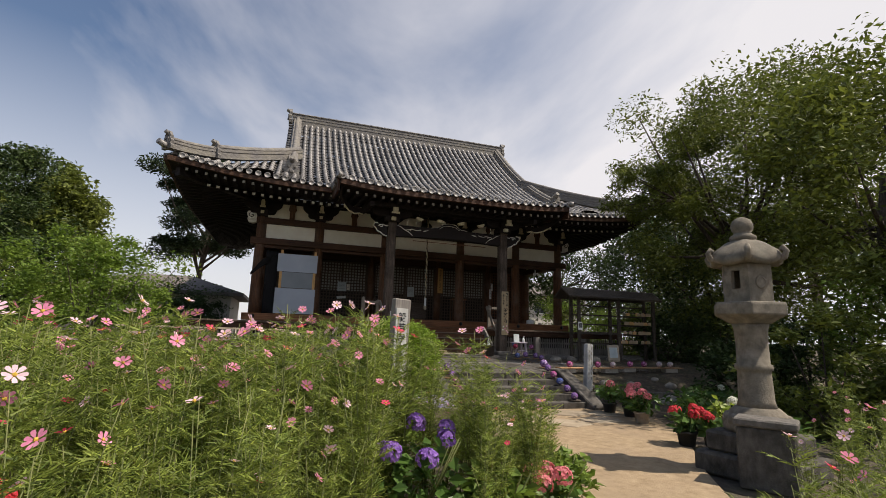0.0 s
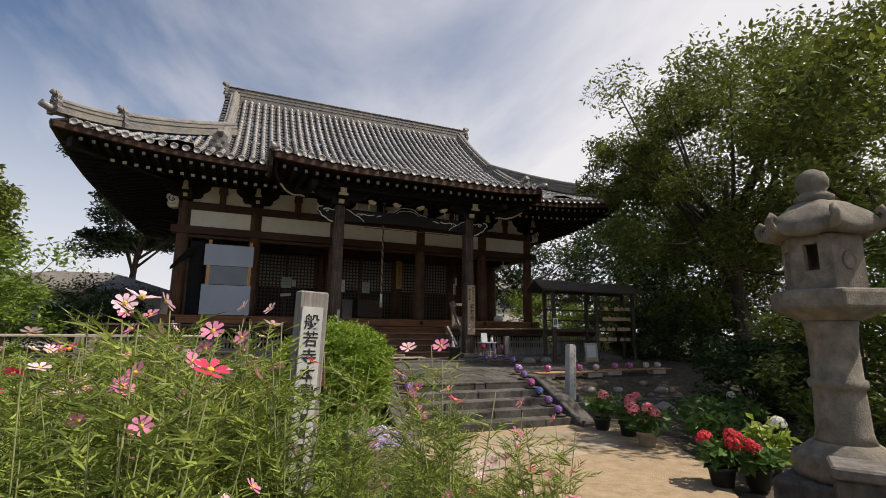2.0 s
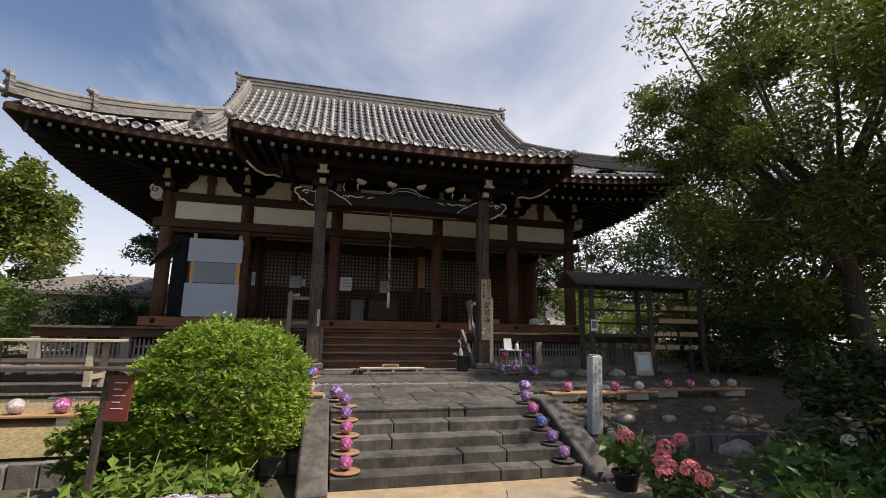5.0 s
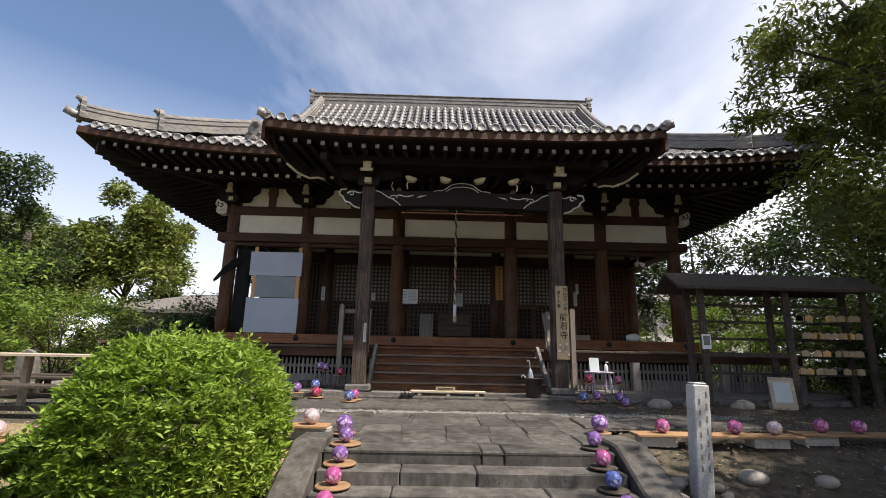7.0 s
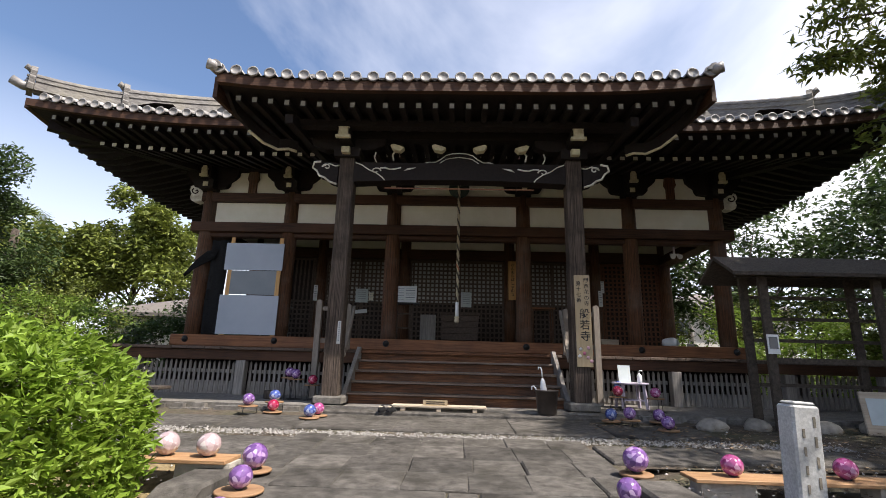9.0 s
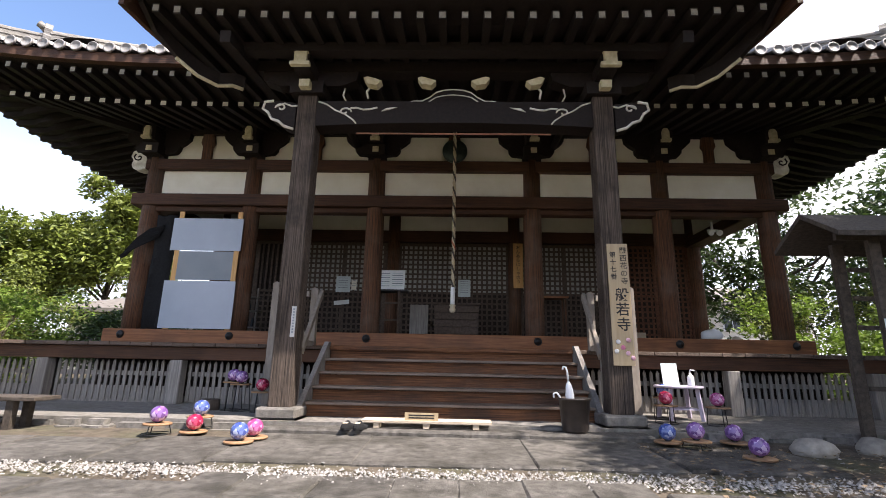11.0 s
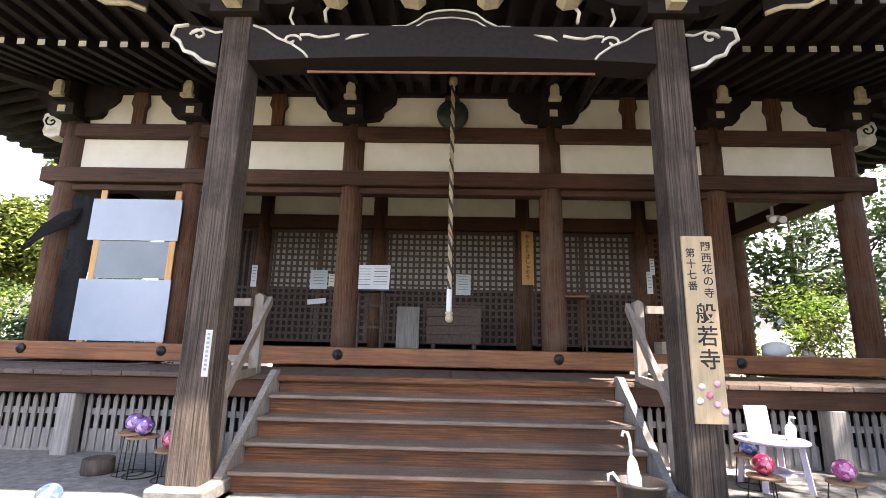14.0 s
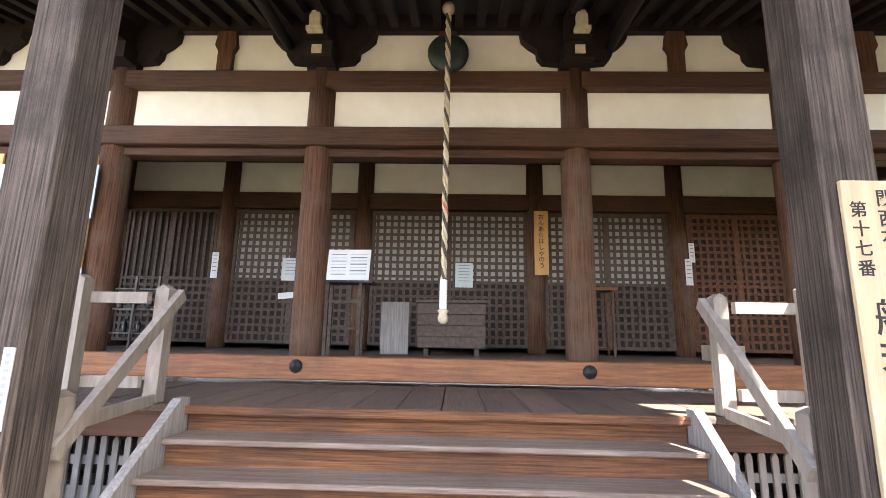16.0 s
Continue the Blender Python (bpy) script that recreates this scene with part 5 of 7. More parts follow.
# young shoots that stand out of the clipped outline
sh = []
for k in range(70):
    a, q = rb.uniform(0, 6.28), rb.uniform(0.1, 0.98)
    foot = np.array([0.86 * q * math.cos(a), 0.70 * q * math.sin(a), 0.73 + 0.66 * (1 - q ** 3) ** (1 / 3)])
    up = np.array([0.25 * math.cos(a) * q, 0.25 * math.sin(a) * q, 1.0]) * rb.uniform(0.06, 0.17)
    foot = slant(foot)
    sh += [foot + up * j / 7 + rb.normal(0, 0.006, 3) for j in range(8)]
tagged(leaves("young_shoots", sh, 0.055, leaf_clip, bush, 0.4, -0.5, 94), kind="stuff")
shrub((1.15, 8.75, -0.05), (0.42, 0.36, 0.42), 3600, 0.085, leaf_bright, "loose leafy green shrub behind a small sign", 91, 60, 0.22, 0.55)
# palm at the left
palm = thing("palm_tree", "palm with green and browned fan leaves", "palm tree", (-10.6, 21.8, 0.5))
b = B()
lathe(b, [(0.17, 0), (0.15, 2.0), (0.17, 4.2), (0.10, 5.0)], 10)
part("trunk", b, bark, palm)
b = B()
for k in range(34):
    a, el = random.uniform(0, 6.28), random.uniform(-0.7, 1.3)
    o = Vector((0, 0, 4.8))
    d = Vector((math.cos(a) * math.cos(el), math.sin(a) * math.cos(el), math.sin(el)))
    c = o + d * random.uniform(0.6, 0.85)
    s = d.cross(Vector((0, 0, 1))).normalized()
    for j in range(11):
        w = (j - 5) * 0.22
        e = c + (d * math.cos(w) + s * math.sin(w)) * 0.62 + Vector((0, 0, -0.15))
        p = (s * math.cos(w) - d * math.sin(w)) * 0.025
        b.faces.new([b.verts.new(v) for v in (c, c.lerp(e, 0.5) + p, e, c.lerp(e, 0.5) - p)])
part("fronds", b, leaf_mid, palm)


# cosmos: a few plants built once, then set out over the bed
def cosmos(seed, height, colours):
    r = np.random.default_rng(seed)
    t = thing("cosmos_plant", "feathery green cosmos plant with daisy-like flowers", "flower", group="cosmos in the flower bed")
    b = B()
    tops = []
    for k in range(5):
        a = r.uniform(0, 6.28)
        h = height * r.uniform(0.75, 1.05)
        lean = r.uniform(0.05, 0.22)
        path = [Vector((0, 0, -0.05)), Vector((lean * 0.3 * math.cos(a), lean * 0.3 * math.sin(a), h * 0.5)), Vector((lean * math.cos(a), lean * math.sin(a), h))]
        tube(b, path, 0.006, 4, 0.002)
        tops.append(path)
    part("stem", b, stalk, t)
    pts = []
    v, f = [], []
    for path in tops:
        tuft0 = int(r.integers(0, 7))
        for j in range(21):
            u = 0.10 + 0.88 * j / 21
            p = path[0].lerp(path[1], u * 2) if u < 0.5 else path[1].lerp(path[2], u * 2 - 1)
            for q in range((0, 4, 3, 1, 0, 3, 4)[(j + tuft0) % 7]):
                a = r.uniform(0, 6.28)
                out = Vector((math.cos(a), math.sin(a), r.uniform(0.2, 0.9))).normalized()
                L = r.uniform(0.08, 0.17)
                sd = out.cross(Vector((0, 0, 1))).normalized()
                for g in range(9):
                    root = p + out * (L * g / 9)
                    d = (out * 0.8 + sd * (1 if g % 2 else -1) * r.uniform(0.4, 0.9) + Vector((0, 0, r.uniform(-0.25, 0.35)))).normalized()
                    e = root + d * L * r.uniform(0.28, 0.50)
                    w = d.cross(Vector(r.normal(0, 1, 3))).normalized() * 0.0038
                    o = len(v)
                    v += [root - w, root + w, e]
                    f.append((o, o + 1, o + 2))
    me = bpy.data.meshes.new("foliage")
    me.from_pydata([tuple(x) for x in v], [], f)
    me.materials.append(leaf_cosmos)
    ob = new("foliage", me)
    ob.parent = t
    for path, c in zip(tops, colours):
        if c is None:
            continue
        b = B()
        centre = path[2] + Vector((0, 0, 0.05))
        tilt = pose(*centre, r.uniform(10, 60), 0, r.uniform(100, 260))
        for k in range(8):
            a0 = 2 * math.pi * k / 8
            q = [(0.006, -0.2), (0.024, -0.34), (0.036, -0.22), (0.038, 0.0), (0.036, 0.22), (0.024, 0.34), (0.006, 0.2)]
            b.faces.new([b.verts.new(tilt @ Vector((rr * math.cos(a0 + w), rr * math.sin(a0 + w), 0.006 + 0.25 * rr + 0.004 * (k % 2)))) for rr, w in q])
        fl_ = part("flower", b, petals[c], t)
        b = B()
        bmesh.ops.create_icosphere(b, subdivisions=1, radius=0.009, matrix=tilt @ Matrix.Translation((0, 0, 0.01)))
        part("flower_centre", b, flower_eye, fl_)
    return t


rng = np.random.default_rng(5)
kinds = []
for k, cols in enumerate(([0, None, 0, None, None], [1, None, 0, None, None], [2, None, 1, None, None], [None] * 5, [0, 1, None, None, None], [0, 0, None, 1, None], [None] * 5, [2, 0, None, None, None], [1, None, None, None, None])):
    kinds.append(cosmos(200 + k, 1.42, cols))
CAMS = [Vector((e[0], e[1])) for _, e, _, _ in PATH]


def path_left(y):
    for (x0, y0), (x1, y1) in zip(path_l, path_l[1:]):
        if y0 <= y <= y1:
            return x0 + (x1 - x0) * (y - y0) / (y1 - y0)
    return path_l[-1][0]


def clear_of_walk(x, y, gap=0.62):
    p = Vector((x, y))
    for a, c in zip(CAMS, CAMS[1:]):
        d = c - a
        u = 0 if d.length < 1e-6 else max(0, min(1, (p - a).dot(d) / d.length_squared))
        if (a + d * u - p).length < gap:
            return False
    return True


spots = []
while len(spots) < 800:
    x, y = rng.uniform(-7.5, 2.7), rng.uniform(0.3, 6.9)
    if x > path_left(y) - 0.02 or not clear_of_walk(x, y):
        continue
    if (y > 4.2 and x > 1.5) or (x > 0.4 and y > 5.4) or ((Vector((x, y)) - Vector((1.2, 4.85))).length < 0.30):
        continue
    u = max(0.0, min(1.0, ((x - 0.3) * 0.75 + (y - 1.0) * 2.3) / 5.85))
    if math.hypot(x - 0.3 - 0.75 * u, y - 1.0 - 2.3 * u) < 0.25:
        continue
    spots.append((x, y))
spots += [(0.82, 4.30), (0.70, 4.50), (0.95, 4.15), (0.62, 4.2), (1.02, 4.4)]
spots.sort(key=lambda s_: (s_[0] - 0.4) ** 2 + (s_[1] - 1.0) ** 2)
tall_edge = [(1.78, 1.42), (1.92, 1.36), (2.0, 1.30), (2.15, 1.42), (2.05, 1.0), (2.5, 1.35), (2.3, 1.2), (2.9, 1.5), (2.4, 1.05), (2.7, 1.1)]
extra = tall_edge + [ (1.62, 3.75), (1.85, 3.95), (1.7, 4.3), (2.0, 4.4), (2.1, 4.8), (1.75, 4.75), (1.65, 5.1), (2.0, 5.2), (1.45, 4.0), (1.5, 4.5), (1.9, 3.7), (2.2, 4.15),
         (4.1, 2.3), (4.5, 2.7), (3.9, 1.9), (4.8, 2.2), (4.3, 1.7), (5.2, 2.7), (5.5, 2.1), (4.9, 1.5), (6.0, 2.6), (4.4, 3.05), (7.2, 4.6), (6.8, 4.1), (7.5, 4.2), (7.0, 3.6), (6.3, 3.2), (4.3, 2.0), (4.7, 2.45), (5.0, 2.0), (4.6, 2.95), (5.3, 2.4), (5.6, 2.9), (5.8, 2.2), (4.05, 1.5), (4.5, 1.3), (5.2, 1.7), (6.2, 2.2), (6.4, 2.8), (5.0, 3.1), (5.9, 3.2), (6.6, 3.7)]
used = [False] * len(kinds)


def spot_pose(x, y, low_one):
    h = rng.uniform(0.74, 1.10) * (0.72 if (x, y) in tall_edge else 0.62 if low_one else 1.0)
    d = math.hypot(x - 0.4, y - 1.0)
    if not low_one and d < 1.6:
        h *= 0.80
    if not low_one and x > path_left(y) - 0.5:
        h *= 0.75
    return h, pose(x, y, LOW, rng.uniform(-5, 5), rng.uniform(-5, 5), rng.uniform(0, 360))


for i, (x, y) in enumerate(extra + spots[:270]):
    k = i % len(kinds)
    h, m = spot_pose(x, y, i < len(extra))
    if not used[k]:
        used[k] = True
        o = kinds[k]
        o.matrix_basis = m
    else:
        o = copy_thing(kinds[k], m)
    o.scale = (h, h, h)
# the farther part of the bed, too thick to count
far_v, far_f, far_m, base_n = [], [], [], 0
mats = [leaf_cosmos, stalk] + petals + [flower_eye]
for i, (x, y) in enumerate(spots[270:]):
    k = kinds[i % len(kinds)]
    h, m = spot_pose(x, y, False)
    m4 = np.array(m @ Matrix.Scale(h, 4))
    for c in k.children_recursive:
        me = c.data
        co = np.empty(len(me.vertices) * 3)
        me.vertices.foreach_get("co", co)
        co = co.reshape(-1, 3) @ m4[:3, :3].T + m4[:3, 3]
        far_v.append(co)
        far_f += [tuple(v + base_n for v in p.vertices) for p in me.polygons]
        far_m += [mats.index(me.materials[0])] * len(me.polygons)
        base_n += len(co)
me = bpy.data.meshes.new("cosmos_bed")
me.from_pydata(np.concatenate(far_v).tolist(), [], far_f)
for m in mats:
    me.materials.append(m)
me.polygons.foreach_set("material_index", far_m)
tagged(new("cosmos_bed", me), "thick bed of feathery green cosmos in flower", "flower bed", kind="stuff")


# hydrangeas: leaves round a few stems and domes of small florets
def floret_ball(parent, at, r, mat, seed, n=70):
    rg = np.random.default_rng(seed)
    b = B()
    for k in range(n):
        d = Vector(rg.normal(0, 1, 3)).normalized()
        if d.z < -0.45:
            d.z = -d.z
        c = Vector(at) + d * r * rg.uniform(0.88, 1.04)
        s = d.orthogonal().normalized()
        u = d.cross(s)
        w = r * 0.26
        tw = rg.uniform(0, 1.5)
        for q in range(4):
            a = q * math.pi / 2 + tw
            e = s * math.cos(a) + u * math.sin(a)
            p = s * math.cos(a + 0.7) + u * math.sin(a + 0.7)
            p2 = s * math.cos(a - 0.7) + u * math.sin(a - 0.7)
            b.faces.new([b.verts.new(v) for v in (c, c + p2 * w * 0.8 + d * 0.003, c + e * w + d * 0.006, c + p * w * 0.8 + d * 0.003)])
    return part("flower_head", b, mat, parent)


def hydrangea(at, r, h, heads, leaf, flower, label, seed, pot=None, n=130, size=0.13):
    rg = np.random.default_rng(seed)
    t = thing("hydrangea", label, "hydrangea", at)
    z0 = 0.0
    if pot:
        b = B()
        lathe(b, [(0.085, 0), (0.10, 0.02), (0.125, 0.17), (0.14, 0.17), (0.14, 0.20), (0.115, 0.20), (0.11, 0.16), (0.001, 0.155)], 18)
        part("flower_pot", b, pot, t, "plain round plant pot")
        z0 = 0.17
    for k in range(5):
        a = rg.uniform(0, 6.28)
        b = B()
        tube(b, [(0, 0, z0), (r * 0.5 * math.cos(a), r * 0.5 * math.sin(a), z0 + h * 0.6), (r * 0.8 * math.cos(a), r * 0.8 * math.sin(a), z0 + h)], 0.008, 5, 0.004)
        part("stem", b, stalk, t)
    p = rg.normal(0, 1, (n, 3))
    p /= np.linalg.norm(p, axis=1)[:, None]
    p *= rg.uniform(0.35, 1, n)[:, None]
    p = p * np.array([r, r, h * 0.5]) + np.array([0, 0, z0 + h * 0.5])
    leaves("foliage", p, size, leaf, t, 0.62, 0.15, seed + 1)
    for k in range(heads):
        a = rg.uniform(0, 6.28) if heads > 1 else 4.2
        q = rg.uniform(0.35, 0.95) * r
        floret_ball(t, (q * math.cos(a), q * math.sin(a), z0 + h * rg.uniform(0.8, 1.1)), rg.uniform(0.06, 0.085), flower, seed * 10 + k)
    return t


clay = material("dull beige clay pot", (0.30, 0.25, 0.20), (0.42, 0.36, 0.30), 12, rough=0.8, bump=0.3)
blackpot = material("black plastic pot", (0.02, 0.02, 0.02), (0.035, 0.035, 0.035), 8, rough=0.5, bump=0.05)
G = LOW + 0.03
for k, (x, y, r, h, nh, lf, fl_, pot, lab) in enumerate((
        (5.95, 6.85, 0.28, 0.34, 6, leaf_lush, hyd_pink, clay, "potted hydrangea with rose-pink flower heads"), (6.2, 7.45, 0.28, 0.42, 2, leaf_lush, hyd_pink, blackpot, "potted hydrangea with rose-pink flower heads"),
        (6.1, 7.9, 0.28, 0.42, 1, leaf_lush, hyd_pink, blackpot, "dark leafy potted hydrangea with pink heads"), (5.35, 5.3, 0.22, 0.30, 4, leaf_lush, hyd_red, blackpot, "potted hydrangea with red flower heads"),
        (5.62, 5.12, 0.22, 0.26, 3, leaf_lush, hyd_red, blackpot, "potted hydrangea with red flower heads"), (6.15, 5.35, 0.30, 0.42, 1, leaf_lime, hyd_white, blackpot, "lime green potted hydrangea with one white head"),
        (6.5, 6.3, 0.28, 0.34, 0, leaf_lush, hyd_white, blackpot, "potted hydrangea with dark leaves"))):
    hydrangea((x, y, G), r, h, nh, lf, fl_, lab, 300 + k, pot)
for k, (x, y, r, h, nh, lf, fl_, lab) in enumerate((
        (1.05, 3.50, 0.40, 0.62, 6, leaf_lush, hyd_purple, "violet hydrangea with large dark leaves in the bed"), (2.12, 3.42, 0.26, 0.32, 4, leaf_lush, hyd_pink, "hydrangea with faded pink heads at the path edge"),
        (-0.9, 2.3, 0.35, 0.62, 4, leaf_lush, hyd_red, "hydrangea with rose-red heads among the cosmos"),         (1.4, 5.9, 0.5, 0.5, 0, leaf_bed, hyd_blue, "low broad-leaved green plant in the bed"), (1.3, 7.2, 0.5, 0.42, 0, leaf_bed, hyd_blue, "low broad-leaved green plant in the bed"), (1.75, 7.75, 0.5, 0.52, 0, leaf_bed, hyd_blue, "low broad-leaved green plant in the bed"), (0.4, 6.6, 0.6, 0.7, 0, leaf_bed, hyd_blue, "low broad-leaved green plant in the bed"),
        (2.25, 7.75, 0.45, 0.48, 0, leaf_bed, hyd_blue, "low broad-leaved green plant in the bed"), (-0.6, 7.4, 0.6, 0.45, 0, leaf_lush, hyd_blue, "broad-leaved green plant among the flowers"), (-1.8, 7.2, 0.6, 0.45, 0, leaf_lush, hyd_blue, "broad-leaved green plant among the flowers"),
        (1.62, 3.30, 0.34, 0.46, 0, leaf_bed, hyd_blue, "low broad-leaved green plant in the bed"), (2.45, 3.78, 0.28, 0.36, 0, leaf_bed, hyd_blue, "low broad-leaved green plant in the bed"), (2.68, 4.15, 0.28, 0.34, 0, leaf_bed, hyd_blue, "low broad-leaved green plant in the bed"), (2.6, 4.75, 0.30, 0.36, 0, leaf_bed, hyd_blue, "low broad-leaved green plant in the bed"), (2.3, 4.5, 0.30, 0.40, 0, leaf_bed, hyd_blue, "low broad-leaved green plant in the bed"), (2.2, 5.5, 0.34, 0.42, 0, leaf_bed, hyd_blue, "low broad-leaved green plant in the bed"), (5.9, 4.3, 0.35, 0.5, 0, leaf_lush, hyd_blue, "broad-leaved plant at the lantern's foot"), (7.4, 6.9, 0.7, 0.6, 0, leaf_lush, hyd_white, "dark broad-leaved shrub by the garden wall"), (8.4, 7.6, 0.7, 0.55, 1, leaf_lush, hyd_white, "dark broad-leaved shrub by the garden wall"))):
    hydrangea((x, y, G), r, h, nh, lf, fl_, lab, 330 + k, None, int((420 if lf == leaf_bed else 170) * (r / 0.4) ** 1.3), 0.105 if lf == leaf_bed else 0.13)

# flower-filled trough beside the path
trough_wood = material("weathered tan trough board", (0.16, 0.125, 0.085), (0.33, 0.265, 0.19), 6, (1, 8, 4), 0.85, 0.5, (0.08, 0.065, 0.045), 2, 0.6)
tg = thing("flower_trough", "weathered wooden trough heaped with lilac and pink flower heads", "flower box", (2.22, 6.72, LOW))
for x0, x1, y0, y1 in ((-0.28, -0.21, -0.52, 0.50), (0.21, 0.30, -0.52, 0.50), (-0.209, 0.209, 0.43, 0.50), (-0.209, 0.209, -0.52, -0.45)):
    b = B()
    box(b, x0, x1, y0, y1, 0, 0.44)
    part("side_board", b, trough_wood, tg, bevel=0.012)
b = B()
box(b, -0.209, 0.209, -0.449, 0.429, 0, 0.36)
part("filling", b, soil, tg)
for k in range(28):
    qx, qy = -0.155 + 0.105 * (k % 4), -0.38 + 0.125 * (k // 4)
    lift = 0.40 + 0.05 * math.exp(-((qx / 0.12) ** 2 + ((qy - 0.25) / 0.12) ** 2)) + random.uniform(-0.01, 0.012)
    floret_ball(tg, (qx, qy, lift), 0.066, (hyd_blue, hyd_pale, hyd_pale, hyd_blue, hyd_mauve)[random.randrange(5)], 900 + k, 60)

# ---- things in the garden ----
dark_wood = material("dark stained outdoor wood", (0.035, 0.028, 0.022), (0.10, 0.08, 0.062), 6, (4, 4, 4), 0.7, 0.4)
pale_wood = material("pale natural sign board", (0.36, 0.27, 0.155), (0.47, 0.37, 0.235), 4, (10, 10, 0.5), 0.55, 0.2, (0.50, 0.35, 0.18), 2, 0.4)
plank_wood = material("orange-brown plank", (0.28, 0.155, 0.075), (0.46, 0.28, 0.145), 5, (0.5, 8, 8), 0.6, 0.3)
table_wood = material("weathered pale table top", (0.36, 0.29, 0.21), (0.56, 0.47, 0.36), 5, (0.5, 7, 7), 0.7, 0.3)
ink = material("black brush ink", (0.012, 0.012, 0.012), (0.02, 0.02, 0.02), 20, rough=0.6, bump=0)
red_ink = material("faded red ink", (0.42, 0.12, 0.07), (0.55, 0.2, 0.1), 20, rough=0.6, bump=0)
paper = material("white paper", (0.74, 0.75, 0.74), (0.82, 0.83, 0.82), 6, rough=0.8, bump=0.05)
grey_paper = material("greyed white paint", (0.46, 0.46, 0.44), (0.58, 0.58, 0.55), 8, (3, 3, 0.6), 0.8, 0.2, (0.36, 0.35, 0.32), 3, 0.5)
paper_blue = material("pale grey-blue paper", (0.50, 0.56, 0.56), (0.60, 0.66, 0.66), 6, rough=0.8, bump=0.05)
orange_slip = material("orange-tan wooden slip", (0.55, 0.30, 0.10), (0.68, 0.41, 0.17), 5, (8, 8, 0.5), 0.6, 0.15)
lilac_paint = material("lilac-white painted wood", (0.46, 0.40, 0.49), (0.57, 0.51, 0.60), 8, rough=0.5, bump=0.1)
red_sign = material("red-brown painted sign", (0.13, 0.030, 0.022), (0.19, 0.050, 0.035), 8, rough=0.5, bump=0.1)
white_plastic = material("white plastic", (0.74, 0.75, 0.76), (0.82, 0.83, 0.84), 8, rough=0.35, bump=0)
brown_pot = material("dark brown plastic tub", (0.045, 0.035, 0.030), (0.075, 0.06, 0.05), 8, rough=0.4, bump=0.05)
black_cloth = material("black cloth", (0.006, 0.006, 0.007), (0.014, 0.014, 0.015), 30, rough=0.95, bump=0.2)
house_wall = material("cream house render", (0.55, 0.52, 0.46), (0.66, 0.63, 0.56), 3, rough=0.9, bump=0.1)
house_roof = material("brown-grey house roof", (0.13, 0.115, 0.10), (0.20, 0.18, 0.16), 6, rough=0.7, bump=0.2)
window_glass = material("dark window glass", (0.03, 0.04, 0.05), (0.05, 0.06, 0.07), 2, rough=0.08, bump=0, spec=0.6)
concrete = material("concrete block", (0.40, 0.37, 0.32), (0.54, 0.50, 0.44), 25, rough=0.95, bump=0.4)
rock_mat = material("rounded brown-grey stone", (0.20, 0.175, 0.145), (0.40, 0.36, 0.30), 7, rough=0.85, bump=0.4, vary=0.25)


def writing(text, size, m, mat, parent, name="lettering"):
    c = bpy.data.curves.new(name, "FONT")
    c.body, c.size, c.align_x, c.align_y = text, size, "CENTER", "CENTER"
    c.extrude, c.offset = 0.0006, size * 0.012
    c.materials.append(mat)
    ob = new(name, c)
    ob.parent = parent
    ob.matrix_basis = m
    return ob


def column_text(text, x, y, z, size, step, mat, parent):
    """Upright writing on a board that faces the garden."""
    for k, ch in enumerate(text):
        writing(ch, size, pose(x, y, z - k * step, 90, 0, 0), mat, parent)


# stone lantern
lan = thing("stone_lantern", "buff weathered stone lantern with curled roof corners", "stone lantern", (5.12, 4.05, LOW))
lan.rotation_euler = (0, 0, radians(14))
lan.scale = (0.83, 0.83, 1.0)
# plinth takes the dark step stone, which puts its shade into the colour
b = B()
box(b, -0.58, 0.58, -0.58, 0.58, 0, 0.24)
part("plinth_block", b, stone_step, lan, "square plinth block, shade in its dark colour", 0.03)
b = B()
box(b, -0.47, 0.47, -0.47, 0.47, 0.241, 0.46)
part("plinth_block", b, stone_step, lan, "square plinth block, shade in its dark colour", 0.03)
b = B()
lathe(b, [(0.40, 0.46), (0.42, 0.51), (0.40, 0.58), (0.34, 0.66), (0.28, 0.71), (0.25, 0.73)], 28)
lotus = part("lotus_base", b, lantern_stone, lan, "carved lotus petal base")
for k in range(14):
    a = k * math.pi / 7
    b = B()
    bmesh.ops.create_icosphere(b, subdivisions=2, radius=1.0, matrix=pose(0.35 * math.cos(a), 0.35 * math.sin(a), 0.575, 0, 0, math.degrees(a)) @ Matrix.Diagonal((0.075, 0.085, 0.085, 1)))
    for f in b.faces:
        f.smooth = True
    part("petal", b, lantern_stone, lotus)
b = B()
lathe(b, [(0.235, 0.73), (0.212, 0.80), (0.200, 1.08), (0.200, 1.12), (0.222, 1.13), (0.228, 1.16), (0.222, 1.19), (0.198, 1.20), (0.192, 1.42), (0.204, 1.58), (0.225, 1.64)], 28)
part("shaft", b, lantern_stone, lan)
b = B()
lathe(b, [(0.26, 1.64), (0.32, 1.67), (0.44, 1.725), (0.475, 1.74), (0.475, 1.86), (0.45, 1.88), (0.30, 1.885)], 6, square=True)
part("platform", b, lantern_stone, lan, "six-sided stone platform", 0.012)
fire = None
n6 = [(0.325 * math.cos(math.pi / 3 * (k + 0.5)), 0.325 * math.sin(math.pi / 3 * (k + 0.5))) for k in range(6)]
